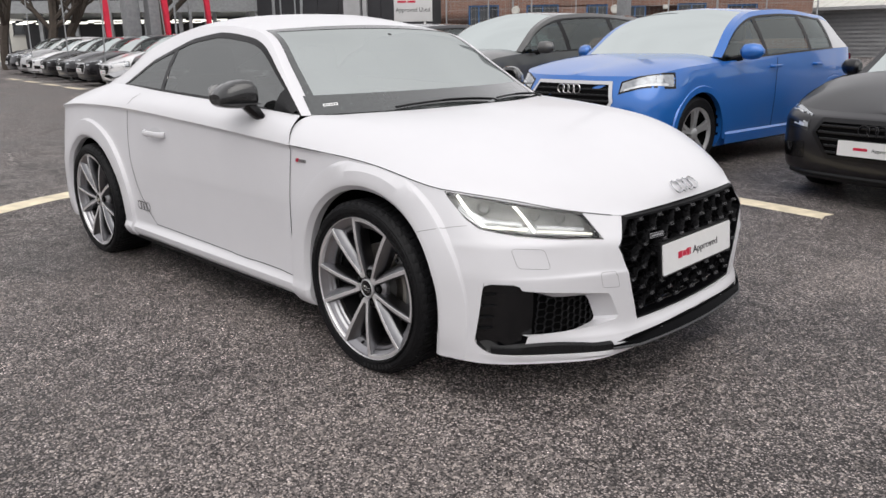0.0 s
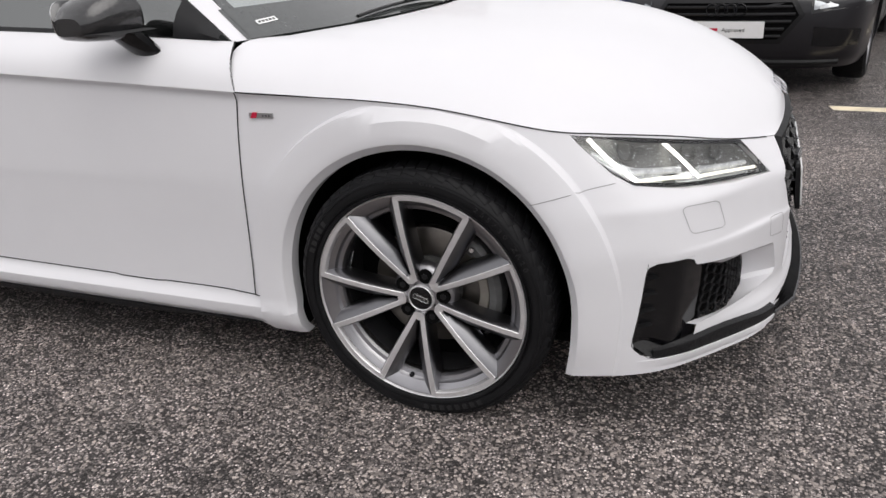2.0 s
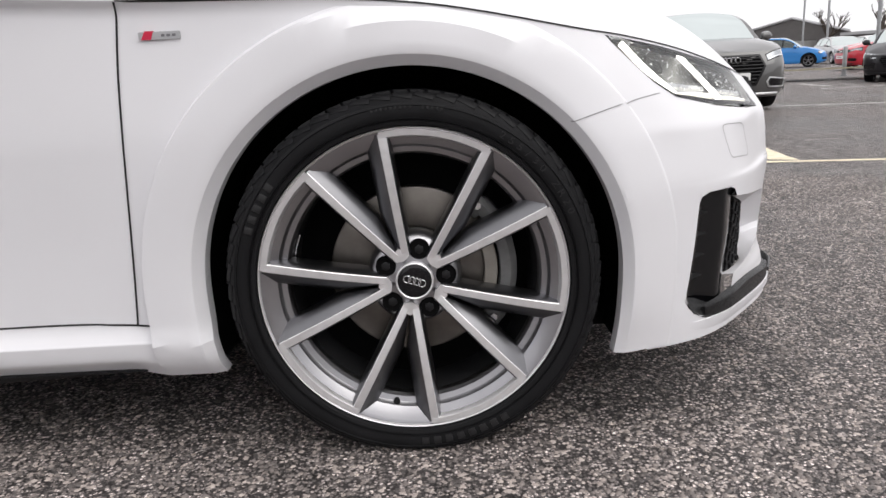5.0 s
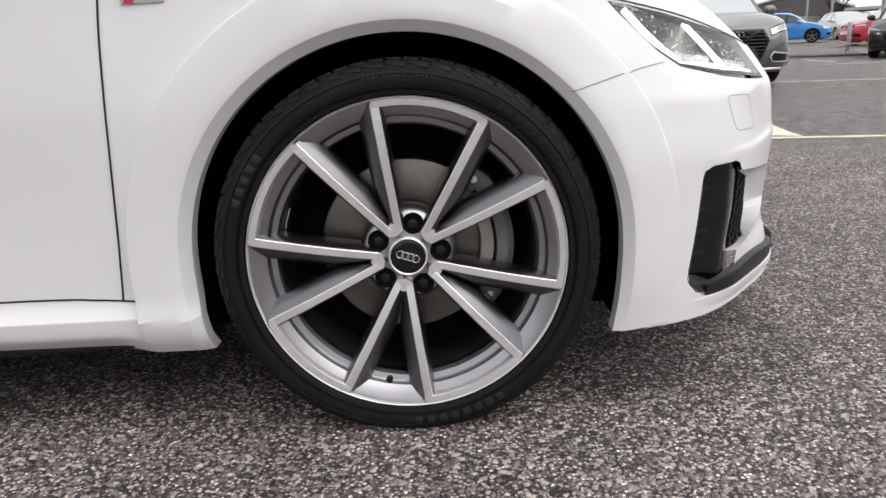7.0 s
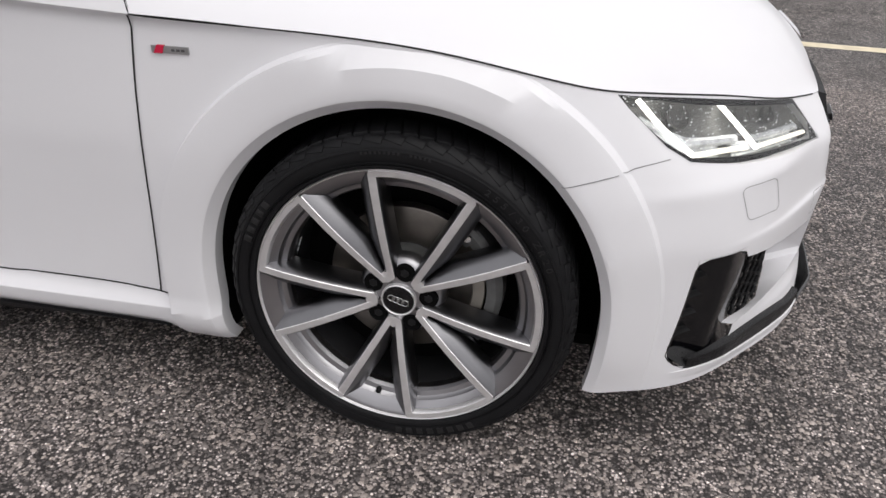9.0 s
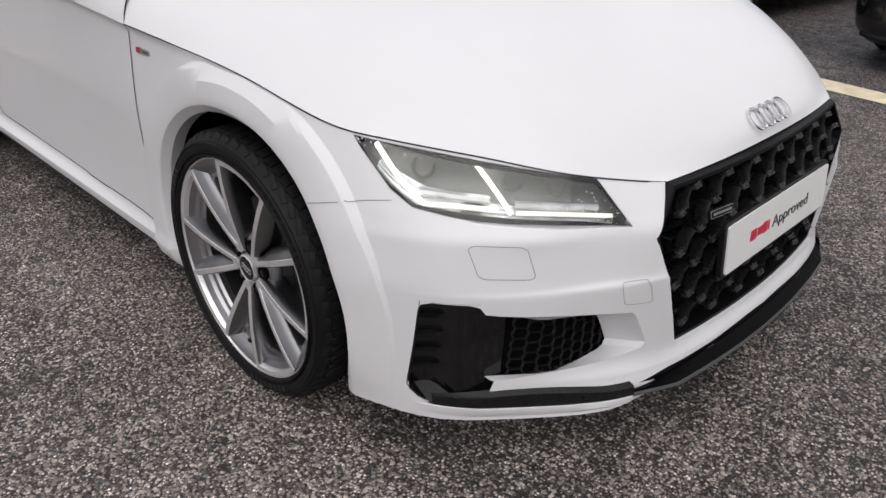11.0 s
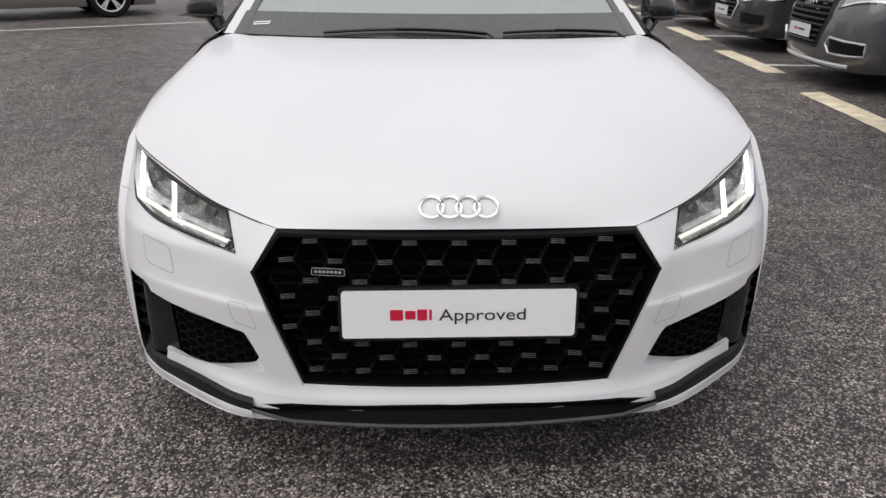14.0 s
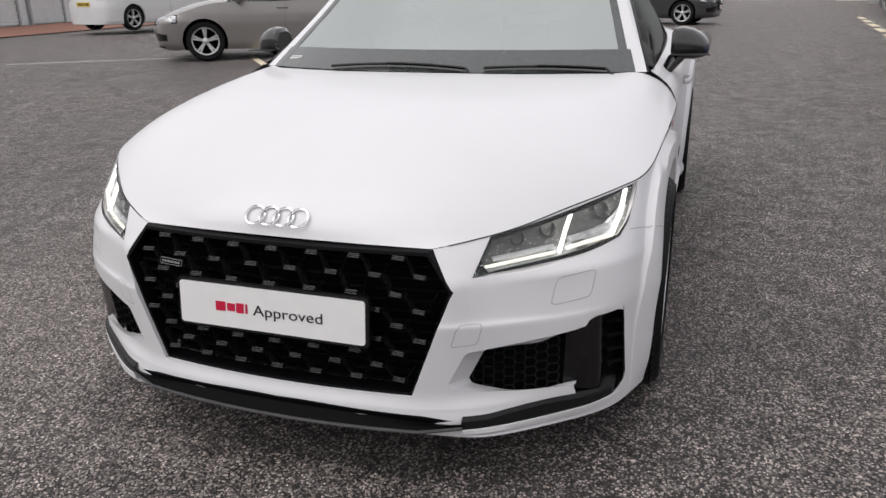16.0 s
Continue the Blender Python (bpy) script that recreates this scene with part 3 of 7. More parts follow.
# ---- bonnet ----
EDGE_U = np.r_[np.linspace(0.45, 0.56, 8), np.linspace(0.57, 1.95, 62)]
edge = along(BLINE, EDGE_U)
edge[:, 1] *= -1
S = np.linspace(0, 1, len(EDGE_U))
frac = (EDGE_U - EDGE_U[0]) / (EDGE_U[-1] - EDGE_U[0])
CX = pchip([0, 0.06, 0.15, 0.32, 0.5, 0.7, 0.85, 1], [0.796, 0.775, 0.70, 0.48, 0.24, -0.02, -0.17, -0.27])
CZ = pchip([-0.30, -0.17, 0.0, 0.17, 0.45, 0.63, 0.70, 0.755, 0.785, 0.796], [0.940, 0.934, 0.921, 0.905, 0.855, 0.785, 0.745, 0.703, 0.67, 0.643])
POW = pchip([0, 0.2, 0.45, 0.7, 1], [2.4, 3.0, 4.3, 6.0, 8.5])


def bonnet():
    V = np.linspace(0, 1, 41)
    P = np.zeros((len(EDGE_U), len(V), 3))
    REARROW = spline([(-0.25, 0, 0.936), (-0.30, -0.35, 0.932), (-0.42, -0.65, 0.927), (-0.50, -0.775, 0.920), (-0.494, -0.84, 0.890), (-0.470, -0.878, 0.85), (-0.456, -0.8905, 0.8255)], len(V))
    for i, s in enumerate(frac):
        cx = float(CX(s))
        cz = float(CZ(cx))
        ex, ey, ez = edge[i]
        p = float(POW(s))
        for j, v in enumerate(V):
            x = cx + (ex - cx) * v**2.3
            q = np.array((x, ey * v, ez + (cz - ez) * (1 - v**p) + 0.0015))
            w = float(step(0.50, 1.0, s))
            P[i, j] = q + (REARROW[j] - q) * w
    return P


BONNET = bonnet()
part("bonnet", mirror_y(grid(BONNET, flip=False)), WHITE, coupe)

# ---- upper side, greenhouse and roof ----
G0 = [(-0.50, 0.792, 0.930), (-0.90, 0.800, 0.952), (-1.3, 0.798, 0.968), (-1.8, 0.778, 0.985), (-2.25, 0.735, 1.000), (-2.7, 0.665, 0.995), (-3.02, 0.48, 0.970), (-3.10, 0.0, 0.965)]
G1 = [(-0.52, 0.770, 0.926), (-0.76, 0.690, 1.098), (-0.98, 0.622, 1.245), (-1.22, 0.592, 1.290), (-1.6, 0.578, 1.300), (-2.0, 0.568, 1.258), (-2.4, 0.560, 1.168), (-2.85, 0.50, 1.035)]
G2 = [(-0.30, 0, 0.932), (-0.62, 0, 1.120), (-0.93, 0, 1.290), (-1.2, 0, 1.352), (-1.6, 0, 1.358), (-2.0, 0, 1.322), (-2.4, 0, 1.232), (-2.9, 0, 1.055)]
NU = 60
g0, g1, g2 = spline(G0[:-2], NU), spline(G1, NU), spline(G2, NU)
UC = np.linspace(0, 1, NU)


def roof_at(i, v):
    """From the cant rail (v = 0) to the middle (v = 1)."""
    a, b = g1[i], g2[i]
    w = 1 - (1 - v) ** (2 + 2.4 * float(step(21, 31, i)))
    return (a[0] + (b[0] - a[0]) * w, a[1] * (1 - v), a[2] + (b[2] - a[2]) * w)


def sheet(rows, cols, f):
    P = np.array([[f(i, v) for v in cols] for i in rows])
    P[..., 1] *= -1
    return P


HEAD, TAILG = 16, 46
ROOFV = np.linspace(0, 1, 15)
bm = grid(sheet(range(0, HEAD + 1), np.linspace(0, 0.055, 3), roof_at))
grid(sheet(range(HEAD, TAILG + 1), ROOFV, roof_at), bm)
grid(sheet(range(TAILG, NU), np.linspace(0, 0.36, 8), roof_at), bm)
part("roof", mirror_y(bm), WHITE, coupe)
wind = part("windscreen", mirror_y(grid(sheet(range(0, HEAD + 1), np.linspace(0.055, 1, 15), roof_at))), GLASSWS, coupe, "greenish curved windscreen reflecting the sky")
part("rear_window", mirror_y(grid(sheet(range(TAILG, NU), np.linspace(0.36, 1, 12), roof_at))), GLASSDARK, coupe)
for o in (wind,):
    o.visible_shadow = False


def side_at(i, v):
    """From the belt (v = 0) to the cant rail (v = 1)."""
    k = min(i, NU - 1)
    a, b = g0[k], g1[k]
    bow = 0.018 * math.sin(math.pi * v)
    return (a[0] + (b[0] - a[0]) * v, a[1] + (b[1] - a[1]) * v + bow, a[2] + (b[2] - a[2]) * v)


def glass_top(i):
    """How far up the glass reaches: the window line falls towards the tail."""
    return float(np.interp((g0[i][0] + g1[i][0]) / 2, [-2.42, -2.37, -2.2, -2.04, -1.655, -1.4], [0.0, 0.06, 0.33, 0.57, 0.83, 0.905]))


def between(lo, hi):
    return lambda i, c: side_at(i, lo(i) + (hi(i) - lo(i)) * c)


LASTG = max(i for i in range(NU) if glass_top(i) > 0.03)
C3 = np.linspace(0, 1, 4)
bm = grid(sheet(range(NU), np.linspace(0, 1, 8), between(lambda i: max(0.0, glass_top(i) - 0.004), lambda i: 1.0)))
part("side_frame", mirror_y(bm), WHITE, coupe)
for s in (1, -1):
    part("side_window", grid(sheet(range(3, 34), np.linspace(0, 1, 9), between(lambda i: 0.03, lambda i: max(0.031, glass_top(i) - 0.06))) * np.array([1, s, 1])), GLASSDARK, coupe, "dark tinted side glass")
    part("quarter_window", grid(sheet(range(34, LASTG + 1), np.linspace(0, 1, 9), between(lambda i: 0.0, lambda i: max(0.001, glass_top(i) - 0.06))) * np.array([1, s, 1])), GLASSDARK, coupe, "dark tinted rear quarter glass")
for s in (1, -1):
    k = np.array([1, s, 1])
    out = np.array([0, -0.003 * s, 0])
    bm = grid(sheet(range(LASTG + 1), C3, between(lambda i: max(0.0, glass_top(i) - 0.075), glass_top)) * k + out)
    grid(sheet(range(LASTG - 1), np.linspace(0, 0.035, 2), side_at) * k + out, bm)
    grid(sheet(range(1, 6), np.linspace(0, 0.905, 4), side_at) * k + out, bm)
    grid(sheet((33, 34), C3, between(lambda i: 0.0, glass_top)) * k + out, bm)
    part("window_trim", bm, SATINBLACK, coupe, "black window surround")

# band between the side crease and the belt
BU = np.linspace(1.95, 5.45, 60)
lowc = along(BLINE, BU)
upc = spline(G0, 60)
bm = bmesh.new()
P = np.zeros((60, 9, 3))
for i in range(60):
    for j, v in enumerate(np.linspace(0, 1, 9)):
        p = lowc[i] + (upc[i] - lowc[i]) * v
        bow = 0.02 * math.sin(math.pi * v)
        P[i, j] = (p[0], -(p[1] + bow), p[2] + 0.004 * math.sin(math.pi * v))
part("upper_side", mirror_y(grid(P, flip=False)), WHITE, coupe)
# boot lid between the belt curve and the rear window
bm = grid(np.array([[(-2.70, -0.66 * (1 - v), 0.995 + 0.01 * v) for v in np.linspace(0, 1, 8)], [(-2.9, -0.56 * (1 - v), 0.985 + 0.012 * v) for v in np.linspace(0, 1, 8)], [(-3.08, -0.42 * (1 - v), 0.968) for v in np.linspace(0, 1, 8)]]))
part("boot_lid", mirror_y(bm), WHITE, coupe)


# ---- wheels ----
BRAKEBUFF = mat("buff_brake_metal", (0.38, 0.35, 0.31), 0.55, 0.3, vary=0.15, scale=30)
# inner barrel near-black: the shade deep in the rim is its colour
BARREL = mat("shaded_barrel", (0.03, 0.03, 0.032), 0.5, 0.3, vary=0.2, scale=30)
SIDEMARK = mat("sidewall_lettering", (0.009, 0.009, 0.010), 0.55)


def wheel(name, parent, m, tyre_r=0.331, rim_r=0.270, width=0.25, label=""):
    """Outer face looks along -y, at offset 0."""
    w = empty(name, m, label)
    w.parent = parent
    prof = [(rim_r - 0.004, 0.006), (rim_r + 0.0035, 0.001), (rim_r + 0.005, -0.0085), (rim_r + 0.0105, -0.0100), (rim_r + 0.012, -0.0045), (rim_r + 0.020, -0.0075), (rim_r + 0.032, -0.0085),
            (rim_r + 0.0415, -0.0055), (rim_r + 0.0425, -0.0022), (tyre_r - 0.012, 0.004), (tyre_r - 0.0055, 0.017), (tyre_r - 0.0035, 0.045), (tyre_r - 0.0035, width - 0.045), (tyre_r - 0.004, width - 0.015), (tyre_r - 0.03, width), (rim_r, width)]
    # the foot of the tyre is pressed flat on the ground
    def press(bm):
        for v in bm.verts:
            v.co.z = max(v.co.z, 0.012 - HUB)
        return bm

    part("tyre", press(revolve(prof, 128)), RUBBER, w, "low-profile black tyre", angle=50)
    # tread blocks along the shoulder, and the slanted grooves' lands that run on to the side
    bm = bmesh.new()
    for k in range(72):
        mm = Matrix.Rotation(k * 2 * math.pi / 72, 4, "Y") @ pose(0, 0, 0, 0, 0, 12)
        box(bm, (-0.0122, 0.021, tyre_r - 0.012), (0.0122, 0.09, tyre_r - 0.0004), 0.0015, m=mm)
    for k in range(56):
        mm = Matrix.Rotation(k * 2 * math.pi / 56, 4, "Y") @ Matrix.Translation((0, 0.0088, tyre_r - 0.0095)) @ Matrix.Rotation(radians(-52), 4, "X") @ Matrix.Rotation(radians(16), 4, "Y")
        box(bm, (-0.0166, -0.0020, -0.0070), (0.0166, 0.0020, 0.0070), 0.0012, m=mm)
    part("tread", press(bm), RUBBER, w)
    prof = [(rim_r - 0.0025, 0.0030), (rim_r - 0.0010, -0.0015), (rim_r + 0.0005, -0.0025), (rim_r + 0.002, -0.0015), (rim_r + 0.003, 0.01)]
    part("rim_lip", revolve(prof, 96), ALLOYCUT, w, "thin bright rim edge")
    prof = [(rim_r - 0.002, 0.0025), (rim_r - 0.010, 0.0050), (rim_r - 0.029, 0.0200), (rim_r - 0.032, 0.0265), (rim_r - 0.034, 0.0290), (rim_r - 0.043, 0.0325), (rim_r - 0.047, 0.0400), (rim_r - 0.048, 0.055)]
    part("rim_flange", revolve(prof, 96), ALLOYMID, w, "light grey stepped inner rim edge", angle=24)
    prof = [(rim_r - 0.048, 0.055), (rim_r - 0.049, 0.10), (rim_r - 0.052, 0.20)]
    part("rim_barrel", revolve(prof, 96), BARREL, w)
    return w


def spoke_arm(face, flank, c, sgn):
    """One arm of a double spoke: a machined strip with a steep outer side and a broad slope towards the middle of the pair."""
    e_r, e_t = Vector((math.sin(c), 0, math.cos(c))), Vector((math.cos(c), 0, -math.sin(c))) * sgn
    a, b = e_r * 0.048 + e_t * 0.0078, e_r * 0.2535 + e_t * 0.0738
    t = (b - a).normalized()
    out = (e_t - t * t.dot(e_t)).normalized()
    n = 15
    F, O, I = np.zeros((n, 4, 3)), np.zeros((n, 4, 3)), np.zeros((n, 6, 3))
    for i in range(n):
        f = i / (n - 1)
        p = a + (b - a) * f
        w = 0.0066 + 0.0010 * f
        y = 0.0185 * (1 - f) ** 1.6 - 0.0035 * math.sin(math.pi * f) - 0.001
        room = max(0.0006, p.dot(e_t) - w - 0.0012)
        wi = min(0.0235, room)
        k = wi / 0.0235
        for j, (q, d) in enumerate(((w, 0.0012), (w - 0.0012, 0.0), (-w + 0.0012, 0.0), (-w, 0.0012))):
            v = p + out * q
            F[i, j] = (v.x, y + d, v.z)
        for j, (q, d) in enumerate(((w, 0.0012), (w + 0.0030, 0.006), (w + 0.0055, 0.024), (w + 0.0040, 0.058))):
            v = p + out * q
            O[i, j] = (v.x, y + d, v.z)
        for j, (q, d) in enumerate(((-w, 0.0012), (-w - 0.12 * wi, 0.0030), (-w - 0.50 * wi, 0.0030 + 0.0085 * k), (-w - 0.92 * wi, 0.0040 + 0.0175 * k), (-w - wi, 0.0070 + 0.0210 * k), (-w - wi * 0.96, 0.055))):
            v = p + out * q
            I[i, j] = (v.x, y + d, v.z)
    grid(F, face, flip=sgn > 0)
    grid(O, flank, flip=sgn < 0)
    grid(I, flank, flip=sgn > 0)


def coupe_wheel(name, m):
    w = wheel(name, coupe, m, label="grey and silver ten-spoke alloy wheel with low-profile tyre")
    turn = -24.8
    for k in range(5):
        c = radians(turn + 72 * k)
        fb, sb = bmesh.new(), bmesh.new()
        for sgn in (-1, 1):
            spoke_arm(fb, sb, c, sgn)
        # the two strips meet in a point beside the cap
        tip = [(0.0, 0.0405), (0.0125, 0.0440), (0.0150, 0.0505), (0.0045, 0.0625), (0.0, 0.0640), (-0.0045, 0.0625), (-0.0150, 0.0505), (-0.0125, 0.0440)]
        prism(fb, tip, 0.0168, 0.030, lambda p, q, d: (p * math.cos(c) + q * math.sin(c), d, q * math.cos(c) - p * math.sin(c)))
        s = part("spoke", fb, ALLOYCUT, w, "machined silver double spoke", angle=30)
        part("spoke_flank", sb, ALLOYGREY, s, "grey painted slope", angle=30)
        # a machined line follows the rim from this pair of spokes to the next
        a0, a1 = c + radians(15.2), c + radians(72 - 15.2)
        P = [[(rr * math.sin(a), yy, rr * math.cos(a)) for rr, yy in ((0.2685, 0.0005), (0.2672, -0.0024), (0.2572, -0.0014), (0.2552, 0.0020), (0.2535, 0.0105))] for a in np.linspace(a0, a1, 26)]
        part("rim_line", grid(np.array(P), flip=True), ALLOYCUT, s, "machined line along the rim", angle=30)
        # hub pocket with a bolt, between this pair and the next
        a = c + radians(36)
        e_r, e_t = Vector((math.sin(a), 0, math.cos(a))), Vector((math.cos(a), 0, -math.sin(a)))
        P = []
        for rr, half, y0, dip in ((0.034, 0.016, 0.0225, 0.0), (0.047, 0.0215, 0.0245, 0.001), (0.062, 0.0260, 0.0260, 0.002), (0.074, 0.0300, 0.0300, 0.003), (0.082, 0.0335, 0.0390, 0.002), (0.086, 0.035, 0.058, 0.0)):
            P.append([tuple(e_r * (rr - 0.010 * q * q) + e_t * half * q + Vector((0, y0 + dip * (1 - q * q), 0))) for q in np.linspace(-1, 1, 9)])
        boss = part("hub_pocket", grid(np.array(P), flip=True), ALLOYMID, w, "smooth grey pocket round a wheel bolt")
        px = e_r * 0.0565
        # no hole is cut: a near-black disc paints the shade of one
        part("bolt_hole_disc", revolve([(0.0, 0.0236), (0.0150, 0.0234), (0.0166, 0.0222), (0.0182, 0.0236), (0.0185, 0.0300)], 24), DARK, boss, m=Matrix.Translation((px.x, 0.0, px.z)))
        part("bolt", revolve([(0.0, 0.0218), (0.0060, 0.0218), (0.0085, 0.0228), (0.0085, 0.026)], 6), SATINBLACK, boss, m=Matrix.Translation((px.x, 0.0, px.z)))
    part("hub", revolve([(0.0, 0.028), (0.034, 0.0275), (0.05, 0.034), (0.070, 0.045), (0.072, 0.06)], 48), ALLOYGREY, w)
    bm = revolve([(0.0, 0.0), (0.020, 0.0001), (0.0285, 0.0008), (0.0305, 0.002)], 40)
    cap = part("centre_cap", bm, GLOSSBLACK, w, "black centre cap", m=Matrix.Translation((0, 0.0155, 0)) @ Matrix.Rotation(radians(19), 4, "Y"))
    part("cap_ring", revolve([(0.0302, 0.0004), (0.0318, -0.0010), (0.0334, 0.0002), (0.0348, 0.010)], 40), ALLOYCUT, cap)
    for k in range(4):
        part("ring", ring_shape(0.0063, 0.0007), CHROME, cap, m=Matrix.Translation(((k - 1.5) * 0.0092, -0.0010, 0)))
    bm = revolve([(0.0, -0.008), (0.0042, -0.008), (0.0062, -0.005), (0.0062, 0.0), (0.0050, 0.012)], 12)
    part("valve", bm, SATINBLACK, w, m=Matrix.Translation((0.2355 * math.sin(radians(191.5)), 0.028, 0.2355 * math.cos(radians(191.5)))))
    for dz in (-0.012, 0.013):
        a = radians(-74) + dz / 0.22
        part("balance_weight", box(bmesh.new(), (-0.0016, -0.004, -0.0115), (0.0016, 0.004, 0.0115), 0.0008), CHROME, w, "small bright balance weight",
             m=Matrix.Translation((0.2195 * math.sin(a), 0.070, 0.2195 * math.cos(a))) @ Matrix.Rotation(a + math.pi / 2, 4, "Y"))
    # sidewall size marking, and unreadable maker's marks as bars
    for k, ch in enumerate("255/30 ZR20"):
        a = radians(33 + 3.4 * k)
        if ch != " ":
            text("sidewall_mark", ch, 0.0165, SIDEMARK, w, Matrix.Translation((0.2965 * math.sin(a), -0.0088, 0.2965 * math.cos(a))) @ Matrix.Rotation(a, 4, "Y") @ Matrix.Rotation(radians(90), 4, "X"), extrude=0.0009, squash=1.25)
    for a0, n, step_, hh in ((150, 8, 4.2, 0.007), (292, 5, 4.0, 0.007), (350, 9, 1.5, 0.0022), (6, 5, 1.5, 0.0022)):
        for k in range(n):
            a = radians(a0 + step_ * k)
            rr = 0.2965 if hh > 0.004 else 0.3035
            part("sidewall_bar", box(bmesh.new(), (-0.9 * hh, -0.0010, -hh), (0.9 * hh, 0.0010, hh), 0.0005), SIDEMARK, w, m=Matrix.Translation((rr * math.sin(a), -0.0088, rr * math.cos(a))) @ Matrix.Rotation(a, 4, "Y"))
    for rr in (0.2855, 0.3065):
        part("sidewall_rib", revolve([(rr - 0.0010, -0.0070), (rr, -0.0096), (rr + 0.0010, -0.0070)], 96), RUBBER, w)
    # brake
    part("brake_disc", revolve([(0.078, 0.100), (0.085, 0.094), (0.153, 0.094), (0.156, 0.096), (0.156, 0.120)], 64), STEEL, w, "worn steel brake disc")
    part("disc_bell", revolve([(0.0, 0.062), (0.068, 0.062), (0.074, 0.066), (0.080, 0.100)], 40), CASTIRON, w)
    part("pad_band", revolve([(0.128, 0.090), (0.130, 0.084), (0.152, 0.084), (0.154, 0.090)], 14, a0=radians(62), a1=radians(106)), BRAKEBUFF, w, "buff brake pad backing")
    cal = part("caliper", revolve([(0.156, 0.090), (0.158, 0.074), (0.176, 0.070), (0.188, 0.080), (0.190, 0.12)], 20, a0=radians(46), a1=radians(122)), CASTIRON, w, "grey cast brake caliper")
    for a in (radians(45), radians(123)):
        mm = Matrix.Translation((0.166 * math.sin(a), 0.088, 0.166 * math.cos(a))) @ Matrix.Rotation(a, 4, "Y")
        part("caliper_bracket", box(bmesh.new(), (-0.016, -0.014, -0.020), (0.016, 0.03, 0.020), 0.006), CASTIRON, cal, m=mm)
    for a in (radians(45), radians(123)):
        part("caliper_bolt", revolve([(0.0, -0.022), (0.007, -0.022), (0.0085, -0.018), (0.0085, 0.0)], 6), CHROME, cal, m=Matrix.Translation((0.168 * math.sin(a), 0.086, 0.168 * math.cos(a))))
    # near-black disc: the dark behind the brake painted on a sheet
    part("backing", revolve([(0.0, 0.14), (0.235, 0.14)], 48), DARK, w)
    return w


def ring_shape(r, thick, n=40, depth=None):
    """A flat-fronted ring facing -y."""
    d = depth or thick
    return revolve([(r - thick, d), (r - thick, 0), (r - thick * 0.6, -d * 0.4), (r + thick * 0.6, -d * 0.4), (r + thick, 0), (r + thick, d)], n)


for xc, yy in ((0.0, 0.911), (REAR, 0.917)):
    coupe_wheel("wheel", pose(xc, -yy, HUB))
    coupe_wheel("wheel", pose(xc, yy, HUB, 0, 0, 180))
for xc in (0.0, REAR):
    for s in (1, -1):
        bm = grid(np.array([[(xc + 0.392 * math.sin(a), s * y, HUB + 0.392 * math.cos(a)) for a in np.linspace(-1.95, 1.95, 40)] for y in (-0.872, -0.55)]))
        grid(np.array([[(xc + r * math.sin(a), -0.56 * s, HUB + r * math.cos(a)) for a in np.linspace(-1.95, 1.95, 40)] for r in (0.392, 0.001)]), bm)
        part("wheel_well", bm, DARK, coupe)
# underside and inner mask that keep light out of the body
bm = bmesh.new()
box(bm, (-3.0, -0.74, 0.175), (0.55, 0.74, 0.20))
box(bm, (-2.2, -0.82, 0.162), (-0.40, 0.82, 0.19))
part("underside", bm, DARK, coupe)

# ---- fittings of the coupe ----
CAR_TREE = sheet_tree(SHELL, BONNET, *ARCHES, P * 1.0, sheet(range(NU), np.linspace(0, 1, 9), side_at))


def on_body(p, lift=0.0, tree=None):
    loc, nor, *_ = (tree or CAR_TREE).find_nearest(Vector(p))
    if nor.dot(Vector((0.3 if p[0] > 0 else 0, -1, 0.5))) < 0:
        nor = -nor
    return loc + nor * lift, nor


def ribbon(pts, width, lift=0.0008, n=40, closed=False, thick=0.0, tree=None):
    """A strip laid along the bodywork."""
    if closed:
        c, n = np.array(list(pts) + [pts[0]]), len(pts) + 1
    else:
        c = spline(pts, n)
    q = [on_body(p, lift, tree) for p in c]
    rows = []
    for i, (loc, nor) in enumerate(q):
        t = (q[min(i + 1, n - 1)][0] - q[max(i - 1, 0)][0]).normalized()
        s = t.cross(nor).normalized() * (width / 2)
        if thick:
            rows.append([loc - s - nor * thick, loc - s, loc + s, loc + s - nor * thick])
        else:
            rows.append([loc - s, loc + s])
    return np.array([[tuple(v) for v in r] for r in rows])


def both(name, P, material, label="", parent=None, flip=False, angle=35):
    """The same piece on the right and, mirrored, on the left."""
    for s in (1, -1):
        part(name, grid(P * np.array([1, s, 1]), flip=(s < 0) != flip), material, parent or coupe, label, angle)


# shut lines
CAPSEAM = mat("cap_seam", (0.24, 0.24, 0.245), 0.7)
both("shut_line", ribbon(along(BLINE, np.linspace(0.48, 1.95, 60)) * np.array([1, -1, 1]), 0.0030, 0.0014, 110), GAP)
both("shut_line", ribbon([(-0.456, -0.89, 0.823), (-0.468, -0.89, 0.71), (-0.475, -0.89, 0.60), (-0.489, -0.885, 0.42), (-0.500, -0.88, 0.273)], 0.0036, 0.0016, 50, tree=SHELL_TREE), GAP)
for s in (1, -1):
    bm = bmesh.new()
    tube(bm, [(-0.452 - 0.05 * v, -s * (0.889 - 0.098 * v + 0.019 * math.sin(math.pi * v)), 0.823 + 0.107 * v + 0.004 * math.sin(math.pi * v)) for v in np.linspace(0, 1, 12)], 0.0022, 6)
    part("shut_line", bm, GAP, coupe)
